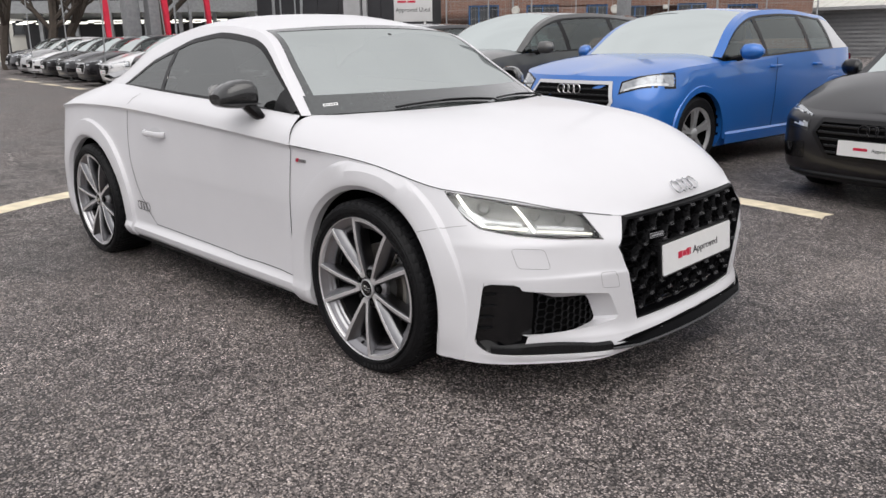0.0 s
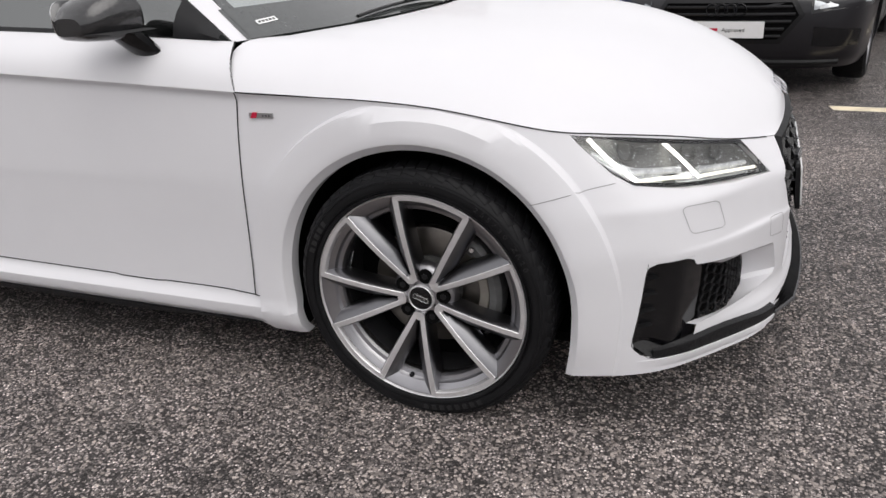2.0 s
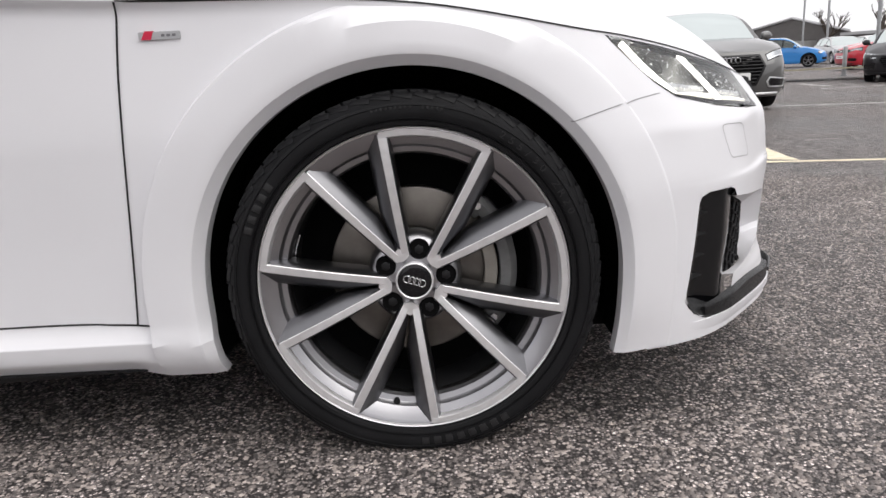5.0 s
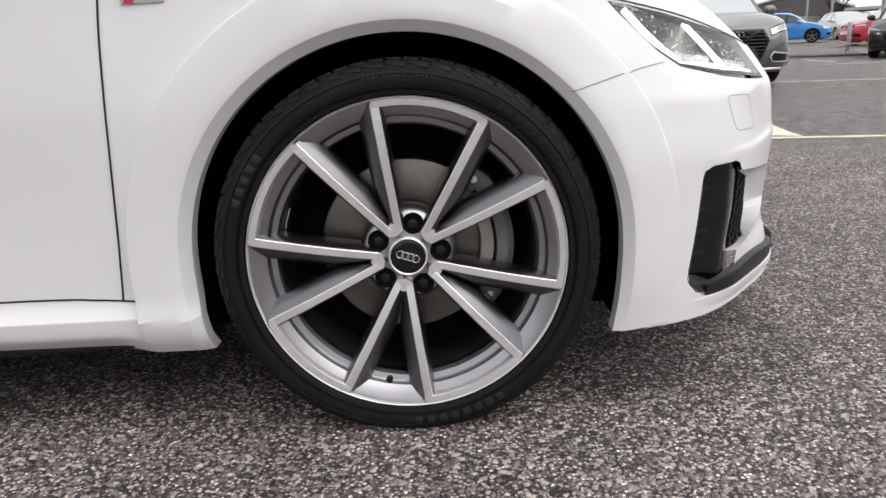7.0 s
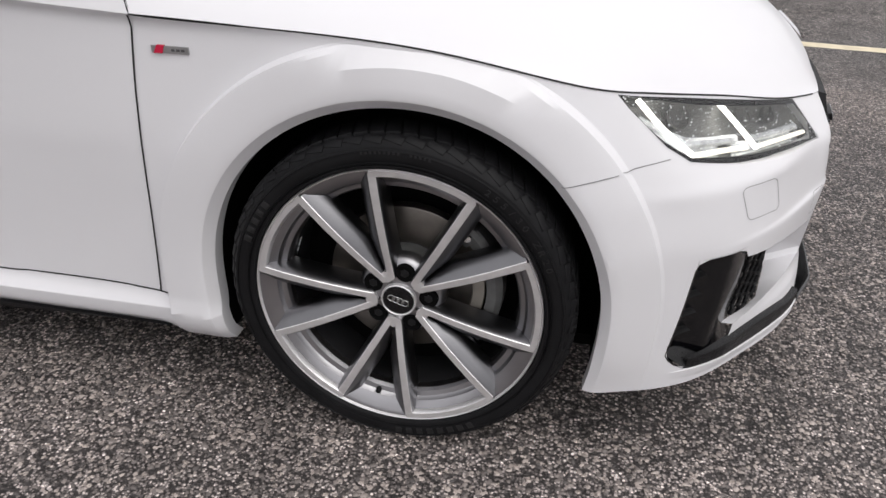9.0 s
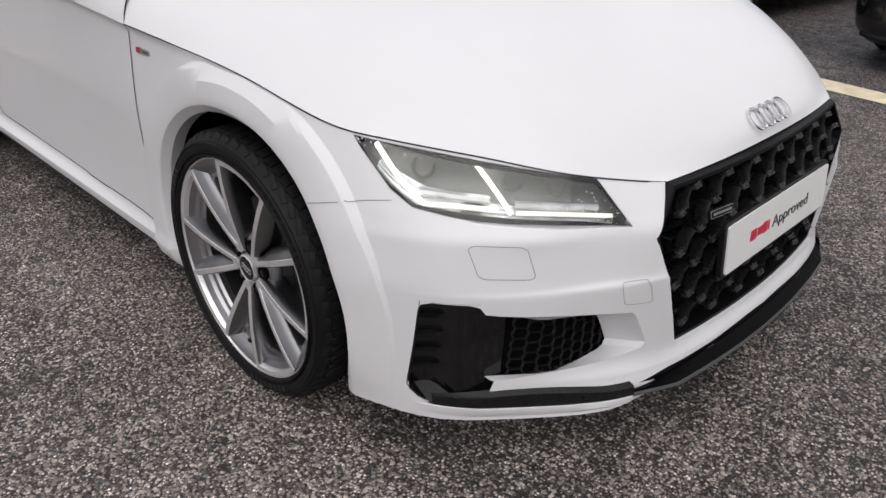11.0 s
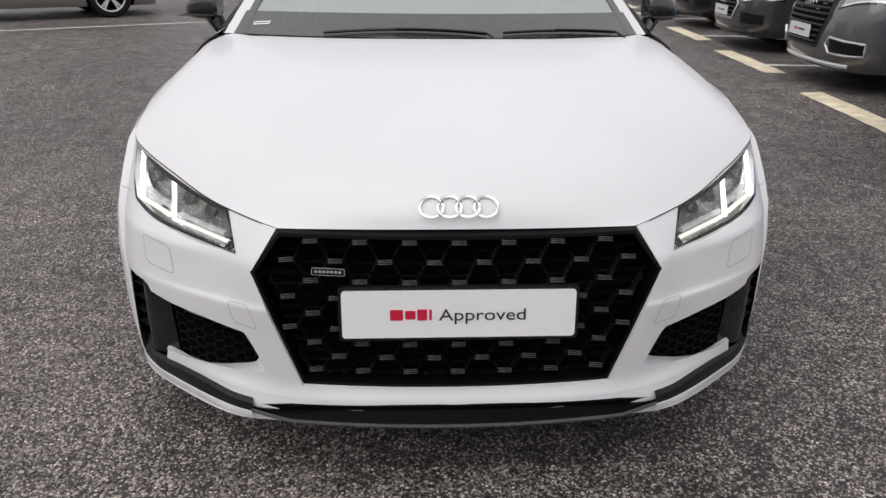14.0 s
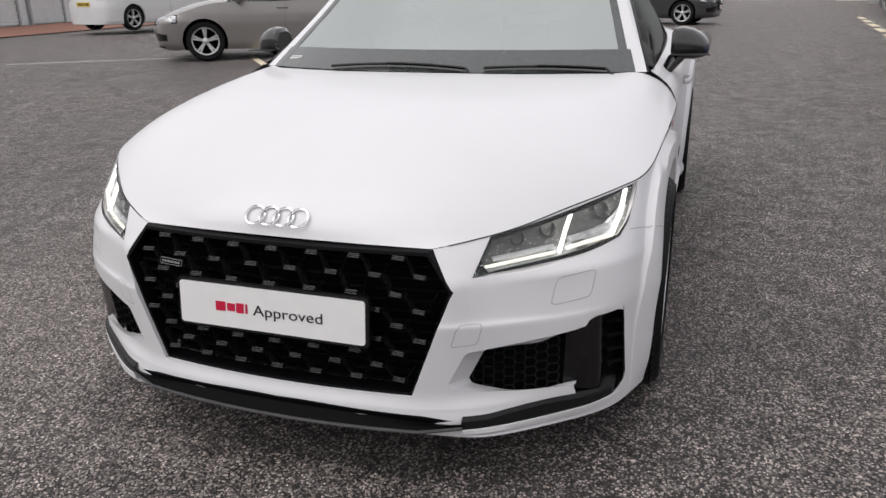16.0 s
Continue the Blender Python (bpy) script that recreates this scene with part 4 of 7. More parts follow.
both("shut_line", ribbon([(-0.385, -0.89, 0.264), (-0.44, -0.89, 0.268), (-0.500, -0.89, 0.2735), (-0.9, -0.89, 0.277), (-1.4, -0.89, 0.281), (-1.78, -0.89, 0.286)], 0.0035, 0.001, 60), GAP)
both("shut_line", ribbon([(-1.78, -0.89, 0.286), (-1.93, -0.88, 0.45), (-1.99, -0.88, 0.62), (-1.985, -0.89, 0.84), (-1.93, -0.82, 0.97)], 0.004, 0.001, 50), GAP)
both("shut_line", ribbon([(0.275, -0.905, 0.592), (0.35, -0.885, 0.612), (0.405, -0.86, 0.625), (0.452, -0.83, 0.632)], 0.0016, 0.0008, 24), CAPSEAM)


def cap_outline(tl, tr, br, bl, r):
    """A rounded four-sided outline between four corners."""
    out = []
    for a, b in round_rect(1, 1, r, 8):
        u, v = a + 0.5, b + 0.5
        top, low = Vector(tl).lerp(Vector(tr), u), Vector(bl).lerp(Vector(br), u)
        q = low.lerp(top, v)
        if out:
            o = out[-1]
            k = max(1, int((q - o).length / 0.004))
            out += [o.lerp(q, f / k) for f in range(1, k)]
        out.append(q)
    return [tuple(q) for q in out]


def round_rect(w, h, r, n=6):
    out = []
    for cx, cy, a0 in ((w / 2 - r, h / 2 - r, 0), (-w / 2 + r, h / 2 - r, 90), (-w / 2 + r, -h / 2 + r, 180), (w / 2 - r, -h / 2 + r, 270)):
        out += [(cx + r * math.cos(radians(a0 + 90 * k / n)), cy + r * math.sin(radians(a0 + 90 * k / n))) for k in range(n + 1)]
    return out


both("washer_cap_gap", ribbon(cap_outline((0.585, -0.765, 0.563), (0.656, -0.680, 0.557), (0.674, -0.668, 0.491), (0.603, -0.750, 0.497), 0.16), 0.0013, 0.0007, closed=True), CAPSEAM, "thin seam of the headlight washer cover")
both("tow_cap_gap", ribbon(cap_outline((0.767, -0.523, 0.463), (0.790, -0.466, 0.460), (0.801, -0.455, 0.410), (0.778, -0.515, 0.414), 0.16), 0.0012, 0.0007, closed=True), CAPSEAM, "thin seam of the towing-eye cover")


# ---- headlights ----
def headlight(s):
    hl = empty("headlight", label="clear headlight with two slanted light bars, switched on")
    hl.parent = coupe
    tip, back = HL3[0], HL3[4]
    top = spline([HL3[0], HL3[1]], 6)
    top = np.r_[top[:-1], spline(HL3[1:5], 26)]
    low = spline([HL3[0], HL3[9], HL3[8], HL3[7]], 22)
    low = np.r_[low[:-1], spline([HL3[7], HL3[6], HL3[5], HL3[4]], 10)]
    n, m = 31, 15
    k = np.array([1, s, 1])

    def at(u, v, depth):
        i = u * (n - 1)
        a, f = int(min(i, n - 2)), i - int(min(i, n - 2))
        p = top[a] * (1 - f) + top[a + 1] * f
        q = low[a] * (1 - f) + low[a + 1] * f
        loc, nor = on_body(q + (p - q) * v, 0.0, SHELL_TREE)
        loc = loc - nor * depth
        return (loc.x, loc.y * s, loc.z)

    lens = np.array([[at(i / (n - 1), j / (m - 1), -0.0006) for j in range(m)] for i in range(n)])
    o = part("lens", grid(lens, flip=s > 0), LENS, hl, "clear domed lens with rain drops")
    o.visible_shadow = False
    bowl = np.array([[at(0.03 + 0.94 * i / (n - 1), 0.05 + 0.9 * j / (m - 1), 0.034 - 0.02 * abs(2 * j / (m - 1) - 1) ** 3) for j in range(m)] for i in range(n)])
    part("housing", grid(bowl, flip=s > 0), LAMPGREY, hl, "grey reflector housing")
    # black border, wider on top
    for a, b, d in ((0.0, 0.095, 0.0005), (0.89, 1.0, 0.0005)):
        B = np.array([[at(i / (n - 1), a + (b - a) * j / 2, d + (0.02 if (j == 0) == (a > 0.5) and False else 0)) for j in range(3)] for i in range(n)])
        part("border", grid(B, flip=s > 0), FRAMEBLACK, hl)
    for a, b in ((0.0, 0.075), (0.972, 1.0)):
        B = np.array([[at(a + (b - a) * i / 2, j / (m - 1), 0.0004) for j in range(m)] for i in range(3)])
        part("border", grid(B, flip=s > 0), FRAMEBLACK, hl)

    def bar(pts, w, mtl, name, label, lift=0.010):
        bm = bmesh.new()
        q = []
        for p in spline(pts, 16):
            loc, nor = on_body(p, -lift, SHELL_TREE)
            q.append((loc.x, loc.y * s, loc.z))
        tube(bm, q, (w, w * 0.8), 8, flat=(0.6, -0.6 * s, 0))
        part(name, bm, mtl, hl, label)

    bar([(0.382, -0.800, 0.716), (0.43, -0.795, 0.668), (0.487, -0.785, 0.625)], 0.0060, LAMPON, "light_bar", "glowing slanted daytime light bar")
    bar([(0.520, -0.685, 0.688), (0.56, -0.675, 0.645), (0.603, -0.668, 0.600)], 0.0056, LAMPON, "light_bar", "glowing slanted daytime light bar")
    bar([(0.487, -0.785, 0.622), (0.53, -0.74, 0.616), (0.585, -0.685, 0.607)], 0.0062, LAMPSOFT, "light_guide", "dimly lit horizontal light guide", 0.012)
    bar([(0.61, -0.660, 0.602), (0.66, -0.60, 0.598), (0.722, -0.513, 0.588)], 0.0052, LAMPSOFT, "light_guide", "dimly lit horizontal light guide", 0.012)
    bar([(0.60, -0.655, 0.616), (0.65, -0.60, 0.612), (0.70, -0.53, 0.604)], 0.008, LAMPCLEAR, "light_guide", "clear ribbed light guide", 0.016)
    bar([(0.47, -0.775, 0.640), (0.52, -0.735, 0.634), (0.57, -0.69, 0.628)], 0.011, LAMPCLEAR, "light_guide", "clear ribbed light guide", 0.022)
    # pale ribbed shelves between the bars
    for u0, u1, v0, v1 in ((0.09, 0.50, 0.13, 0.36), (0.56, 0.88, 0.12, 0.44)):
        Q = np.array([[at(u0 + (u1 - u0) * i / 14, v0 + (v1 - v0) * j / 6, 0.021 + 0.0025 * (j % 2)) for j in range(7)] for i in range(15)])
        part("ribbed_shelf", grid(Q, flip=s > 0), LAMPCLEAR, hl, "pale ribbed reflector shelf", angle=20)
    # reflector cells
    for (x, y, z), r in (((0.45, -0.745, 0.672), 0.022), ((0.575, -0.635, 0.648), 0.020), ((0.635, -0.575, 0.638), 0.018)):
        bm = revolve([(r, 0.0), (r * 1.02, 0.004), (r * 0.7, 0.014), (0.0, 0.018)], 24)
        loc, nor = on_body((x, y, z), -0.018, SHELL_TREE)
        mm = Matrix.Translation((loc.x, loc.y * s, loc.z)) @ Vector((0, -1, 0)).rotation_difference(Vector((nor.x, nor.y * s, nor.z))).to_matrix().to_4x4()
        part("reflector", bm, LAMPGREY, hl, m=mm)
    # rain drops on the lens
    rnd = random.Random(3)
    bm = bmesh.new()
    for _ in range(230):
        u, v = rnd.random(), rnd.uniform(0.1, 0.85)
        p = at(u, v, -0.0012)
        r = rnd.uniform(0.0007, 0.0019)
        bmesh.ops.create_icosphere(bm, subdivisions=1, radius=r, matrix=Matrix.Translation(p))
    tagged(part("rain_spatter", bm, DROPS, hl), kind="stuff")
    return hl


DROPS = mat("water_drops", (0.75, 0.77, 0.78), 0.05, 0.0, spec=0.8)
for s in (1, -1):
    headlight(s)


# ---- grille ----
def gx(y, z):
    return 0.838 - 0.19 * y * y - 0.30 * max(0.0, z - 0.54) - 0.03 * max(0, 0.40 - z)


grille = empty("grille", label="gloss black honeycomb grille with a six-sided frame")
grille.parent = coupe


def inset(poly, d):
    cx, cy = np.mean([p[0] for p in poly]), np.mean([p[1] for p in poly])
    out = []
    n = len(poly)
    for i in range(n):
        a, b, c = (Vector(poly[k % n]) for k in (i - 1, i, i + 1))
        n1, n2 = Vector((-(b - a).y, (b - a).x)).normalized(), Vector((-(c - b).y, (c - b).x)).normalized()
        if n1.dot(Vector((cx, cy)) - b) < 0:
            n1 = -n1
        if n2.dot(Vector((cx, cy)) - c) < 0:
            n2 = -n2
        m = (n1 + n2).normalized()
        q = b + m * d / max(0.3, m.dot(n1))
        out.append((q.x, q.y))
    return out


def dense(poly, n):
    out = []
    for i in range(len(poly)):
        a, b = poly[i], poly[(i + 1) % len(poly)]
        out += [(a[0] + (b[0] - a[0]) * k / n, a[1] + (b[1] - a[1]) * k / n) for k in range(n)]
    return out


G_A, G_B, G_C = dense(inset(GRILLE, -0.006), 14), dense(inset(GRILLE, 0.007), 14), dense(inset(GRILLE, 0.010), 14)
fx = lambda y, z, d: (gx(y, z) + d, y, z)
P = np.array([[fx(y, z, -0.014) for y, z in G_A], [fx(y, z, 0.003) for y, z in dense(inset(GRILLE, -0.001), 14)], [fx(y, z, 0.002) for y, z in G_B], [fx(y, z, -0.04) for y, z in G_C]])
part("grille_frame", grid(P, wrap=True), FRAMEBLACK, grille, "black frame")
# near-black sheet painted as the unlit depth behind the grille
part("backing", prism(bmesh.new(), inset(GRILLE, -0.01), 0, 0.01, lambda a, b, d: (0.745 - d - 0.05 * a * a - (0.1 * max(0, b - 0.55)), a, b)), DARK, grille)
PX = 0.1092
GRILLE_ROWS = (0.273, 0.309, 0.346, 0.381, 0.418, 0.455, 0.494, 0.535, 0.578, 0.619)
inner = inset(GRILLE, 0.014)
tab_mesh = bmesh.new()
for zz in (-0.0040, 0.0, 0.0040):
    box(tab_mesh, (-0.012, -0.0160, zz - 0.0012), (0.004 - 0.30 * zz, 0.0160, zz + 0.0012), 0.0005, Matrix.Rotation(radians(-20), 4, "Y"))
GRILLEBAR = mat("grille_bar_black", (0.010, 0.010, 0.011), 0.28, vary=0.2, scale=60)
# tabs are greyer than the bars: part of the sky sheen is painted in
TABGREY = mat("grille_tab_sheen", (0.030, 0.030, 0.033), 0.26, 0.2, coat=0.5, vary=0.2, scale=60)
tab0 = None
for row, z in enumerate(GRILLE_ROWS):
    for colm in range(-6, 7):
        y = colm * PX + (0 if row % 2 else PX / 2)
        if not inside((y * 1.02, z), inner):
            continue
        mm = Matrix.Translation(fx(y, z, 0.0)) @ Matrix.Rotation(-0.36 * y, 4, "Z")
        if 0 < row < 9 or abs(y) < 0.36:
            if tab0 is None:
                tab0 = part("grille_tab", tab_mesh, TABGREY, grille, "raised black bar", m=mm)
            else:
                o = new("grille_tab", tab0.data)
                o.parent, o.matrix_basis = grille, mm
        for sy in (-1, 1):
            for k in (-1, 1):
                if not 0 <= row + k < len(GRILLE_ROWS):
                    continue
                p, q = (y + sy * 0.0165, z), (y + sy * (PX / 2 - 0.0165), GRILLE_ROWS[row + k])
                if k > 0 and inside(((p[0] + q[0]) / 2, (p[1] + q[1]) / 2), inner):
                    pts = [fx(p[0] + (q[0] - p[0]) * f, p[1] + (q[1] - p[1]) * f, -0.012 - 0.004 * math.sin(math.pi * f)) for f in (0, 0.5, 1)]
                    part("lattice_bar", tube(bmesh.new(), pts, (0.014, 0.0017), 4, flat=(1, 0, 0)), GRILLEBAR, grille)
for k in range(13):
    z = 0.285 + k * 0.0275
    ys = [y for y in np.linspace(-0.47, 0.47, 95) if inside((y, z), inner)]
    if len(ys) > 3:
        bm = bmesh.new()
        tube(bm, [fx(y, z, -0.042) for y in np.linspace(ys[0], ys[-1], 12)], (0.010, 0.0035), 6, flat=(1, 0, 0.3))
        part("slat", bm, SATINBLACK, grille)

# number plate panel with dealer wording
plate = empty("plate", label="white show plate with red and black wording")
plate.parent = coupe
PM = Matrix.Translation((0.853, 0, 0.4655)) @ Euler((radians(90), 0, radians(90))).to_matrix().to_4x4() @ Matrix.Rotation(radians(-5), 4, "X")


def plate_shape(w, h, d, r):
    return prism(bmesh.new(), round_rect(w, h, r)[::-1], 0, d, lambda a, b, e: (a, b, e - d))


part("panel", plate_shape(0.52, 0.111, 0.004, 0.008), PLATEWHITE, plate, m=PM)
part("holder", plate_shape(0.536, 0.128, 0.012, 0.012), SATINBLACK, plate, m=PM @ Matrix.Translation((0, 0, -0.005)))
text("lettering", "Approved", 0.0385, INK, plate, PM @ Matrix.Translation((0.0526, -0.003, 0.0008)), squash=1.26)
for k, (bx, bw, bh) in enumerate(((-0.139, 0.029, 0.025), (-0.1085, 0.023, 0.020), (-0.0825, 0.022, 0.026), (-0.064, 0.006, 0.025))):
    part("wordmark_bar", plate_shape(bw, bh, 0.0012, 0.002), RED, plate, "plain red bar", m=PM @ Matrix.Translation((bx, -0.001, 0.001)))
# small badge bar in the grille
badge = part("grille_badge", plate_shape(0.074, 0.0165, 0.008, 0.003), SATINBLACK, grille, "small dark badge with pale bars", m=Matrix.Translation((0.836, -0.2865, 0.563)) @ Euler((radians(90), 0, radians(90 - 8))).to_matrix().to_4x4() @ Matrix.Rotation(radians(-14), 4, "X"))
part("badge_rim", prism(bmesh.new(), round_rect(0.074, 0.0165, 0.003), 0.0, 0.001, lambda a, b, d: (a, b, d)), mat("badge_silver", (0.45, 0.45, 0.46), 0.3, 0.8), badge)
part("badge_field", prism(bmesh.new(), round_rect(0.071, 0.0135, 0.002), 0.0, 0.0016, lambda a, b, d: (a, b, d)), GLOSSBLACK, badge)
for k in range(7):
    part("badge_bar", prism(bmesh.new(), round_rect(0.0065, 0.0055, 0.0012), 0.0, 0.0024, lambda a, b, d: (a, b, d)), bpy.data.materials["badge_silver"], badge, m=Matrix.Translation(((k - 3) * 0.0088, 0, 0)))

# four rings on the nose
rings = empty("ring_emblem", label="chrome emblem of four linked rings")
rings.parent = coupe
for k in range(4):
    c, nor = on_body((0.772, (k - 1.5) * 0.0402, 0.684), 0.004)
    if nor.x < 0:
        nor = -nor
    if nor.z < 0:
        nor = -nor
    c, _ = on_body((0.772, -abs((k - 1.5) * 0.0402), 0.684), 0.0)
    c = Vector((c.x, (k - 1.5) * 0.0402, c.z)) + Vector((0.62, 0, 0.75)) * 0.004
    up = Matrix(((0, 0.78, -0.62), (1, 0, 0), (0, 0.62, 0.78)))
    z_ax = Vector((0.66, 0, 0.75)).normalized()
    x_ax = Vector((0, 1, 0))
    y_ax = z_ax.cross(x_ax)
    rot = Matrix((x_ax, y_ax, z_ax)).transposed().to_4x4() @ Matrix.Rotation(radians(90), 4, "X")
    part("ring", ring_shape(0.0262, 0.0025, 48, 0.004), CHROME, rings, m=Matrix.Translation(c) @ rot)


# ---- corner intakes, blades and splitter ----
def intake(s):
    k = np.array([1, s, 1])
    it = empty("corner_intake", label="gloss black corner intake with honeycomb mesh")
    it.parent = coupe

    def sx(y, z, d=0.0):
        hit, *_ = SHELL_TREE.ray_cast(Vector((2, -min(abs(y), 0.862), z)), Vector((-1, 0, 0)))
        return ((hit.x if hit else 0.5) + d, y * s, z)

    # mesh field
    field = [(-0.755, 0.432), (-0.60, 0.42), (-0.43, 0.405), (-0.43, 0.22), (-0.755, 0.22)]
    mesh_x = lambda y, z: min(sx(y, z)[0] - 0.022, 0.722 - 0.26 * max(0.0, -y - 0.50))
    # near-black sheet gives the mesh its painted dark background
    part("backing", prism(bmesh.new(), field, 0, 0.01, lambda a, b, d: (mesh_x(a, b) - 0.02 - d, a * s, b)), DARK, it)
    bm = bmesh.new()
    hx, hz = 0.050, 0.026
    deep = lambda p: (mesh_x(*p) - 0.008, p[0] * s, p[1])
    small = [(-0.688, 0.408), (-0.60, 0.396), (-0.520, 0.378), (-0.505, 0.36), (-0.474, 0.285), (-0.486, 0.272), (-0.56, 0.260), (-0.688, 0.256)]
    for row in range(-9, 9):
        for c in range(-16, -7):
            y = c * hx + (hx / 2 if row % 2 else 0)
            z = 0.335 + row * hz / 2
            for sy in (-1, 0, 1):
                if sy == 0:
                    a, b = (y - 0.010, z), (y + 0.010, z)
                else:
                    a, b = (y + sy * 0.010, z), (y + sy * (hx / 2 - 0.010), z + hz / 2)
                    a2, b2 = (y + sy * 0.010, z), (y + sy * (hx / 2 - 0.010), z - hz / 2)
                    if inside(a2, small) or inside(b2, small):
                        tube(bm, [deep(a2), deep(b2)], (0.004, 0.0022), 4, flat=(1, 0, 0.35))
                if inside(a, small) or inside(b, small):
                    tube(bm, [deep(a), deep(b)], (0.004, 0.0024), 4, flat=(1, 0, 0.35))
    part("mesh", bm, SATINBLACK, it, "satin black honeycomb mesh")
    # body-coloured sides of the opening, running in to the mesh
    lip = [(-0.735, 0.422), (-0.69, 0.416), (-0.60, 0.406), (-0.495, 0.392), (-0.484, 0.380), (-0.448, 0.306), (-0.456, 0.293), (-0.53, 0.279), (-0.731, 0.263)]
    lip = [tuple(q) for q in np.array([np.array(lip[i]) + (np.array(lip[i + 1]) - np.array(lip[i])) * f for i in range(len(lip) - 1) for f in (0, 0.25, 0.5, 0.75)] + [lip[-1]])]
    rows = []
    for y, z in lip:
        o = sx(y, z, 0.0006)
        f = max(0.0, min(1.0, (y + 0.72) / 0.1))
        e = (y - 0.030 * f, z - 0.016 * f)
        far = (mesh_x(*e) - 0.001, e[0] * s, e[1])
        rows.append([tuple(o[k] + (far[k] - o[k]) * g for k in range(3)) for g in (0, 0.4, 1.0)])
    part("intake_side", grid(np.array(rows), flip=s < 0), WHITE, it, "white painted side of the opening")
    # blade: a deep louvred channel beside a smooth upright fin, over a sloping foot
    y_out = lambda z: -0.843 + 0.011 * (z - 0.25) / 0.18 if z > 0.25 else -0.843 + 0.030 * ((0.25 - z) / 0.05) ** 2
    y_in = lambda z: -0.692 - 0.008 * (z - 0.21) / 0.22
    across = ((0.0, 0.0015), (0.025, -0.002), (0.05, -0.012), (0.08, -0.036), (0.28, -0.050), (0.33, -0.042), (0.365, -0.016), (0.39, -0.008), (0.43, -0.007), (0.52, -0.010), (0.66, -0.016), (0.85, -0.024), (0.97, -0.029), (1.0, -0.050))
    rows = [[sx(y_out(z) + (y_in(z) - y_out(z)) * f, z, d) for f, d in across] for z in np.linspace(0.205, 0.449, 19)]
    part("blade", grid(np.array(rows), flip=s < 0), GLOSSBLACK, it, "gloss black upright air blade")
    for z in (0.285, 0.325, 0.365, 0.405):
        bm = bmesh.new()
        tube(bm, [sx(y_out(z) + (y_in(z) - y_out(z)) * f, z + 0.004 * f, d) for f, d in ((0.07, -0.024), (0.17, -0.034), (0.30, -0.036))], (0.010, 0.0016), 6, flat=(1, 0, 0))
        part("louvre", bm, SATINBLACK, it)
    for nm, mtl, steps in (("blade_foot", WETBLACK, ((0.206, 0.003), (0.213, -0.004), (0.226, -0.026), (0.240, -0.048))), ("blade_top", GLOSSBLACK, ((0.4485, 0.001), (0.4465, -0.020), (0.438, -0.052)))):
        rows = [[sx(-0.838 + (0.095 if nm == "blade_foot" else 0.080) * f + (0.018 * (1 - f) if nm == "blade_foot" else 0.012 * (1 - f)), z, d) for f in np.linspace(0, 1, 9)] for z, d in steps]
        part(nm, grid(np.array(rows), flip=(s > 0) == (nm == "blade_foot")), mtl, it)
    # side splitter strip
    n = 24
    rows = []
    for i in range(n):
        f = i / (n - 1)
        y = -0.815 + f * (0.815 - 0.484)
        zu = 0.224 + 0.012 * math.sin(math.pi * min(1, f * 1.2)) - 0.006 * f
        zl = 0.203 - 0.010 * f
        out = 0.012 * min(1, f * 5 + 0.1)
        rows.append([sx(y, zu + 0.006, -0.004), sx(y, zu, out * 0.7), sx(y, zu - 0.004, out), sx(y, zl, out * 0.8), sx(y, zl - 0.003, -0.004)])
    part("side_splitter", grid(np.array(rows), flip=s > 0), WETBLACK, it, "gloss black splitter strip beaded with rain")
    rows = []
    for i in range(n):
        f = i / (n - 1)
        y = -0.84 + f * (0.84 - 0.486)
        z1 = 0.203 - 0.010 * f
        rows.append([sx(y, z1, -0.003), sx(y, z1 - 0.002, 0.012 * min(1, f * 4)), sx(y, z1 - 0.014, 0.010 * min(1, f * 4)), sx(y, 0.168, -0.004)])
    part("skirt", grid(np.array(rows), flip=s > 0), WHITE, it, "white lower skirt edge")
    return it


WETBLACK = mat("wet_black_plastic", (0.007, 0.007, 0.008), 0.34, coat=0.1, spec=0.22, vary=0.5, scale=160, bump=0.6, bump_scale=260)
for s in (1, -1):
    intake(s)
LIPBLACK = mat("lip_black_plastic", (0.0035, 0.0035, 0.004), 0.5, spec=0.04, vary=0.2, scale=30)
rows = []
for y in np.linspace(-0.486, 0.486, 41):
    f = 1 - (abs(y) / 0.486) ** 2.2
    e = min(1.0, (0.490 - abs(y)) / 0.10)
    x = 0.848 + 0.006 * f + 0.020 * e - 0.175 * y * y
    zu = 0.207 + 0.008 * e + 0.018 * f
    zl = 0.197 - 0.003 * f
    rows.append([(x - 0.035, y, zu + 0.006), (x - 0.010, y, zu), (x - 0.012, y, zu - 0.012), (x + 0.004, y, zl + 0.012), (x + 0.002 + 0.010 * e, y, zl + 0.004), (x + 0.002 + 0.010 * e, y, zl - 0.004), (x - 0.05, y, zl - 0.010)])
part("splitter", grid(np.array(rows), flip=True), LIPBLACK, coupe, "gloss black front splitter lip", angle=25)
rows = [[r[4], r[5]] for r in rows]
bm = bmesh.new()
tube(bm, [(r[0][0] + 0.001, r[0][1], r[0][2] - 0.004) for r in rows], (0.0035, 0.005), 6, flat=(1, 0, 0))
part("splitter_edge", bm, mat("grey_lip", (0.07, 0.07, 0.074), 0.45, vary=0.2), coupe, "dark grey lower lip")


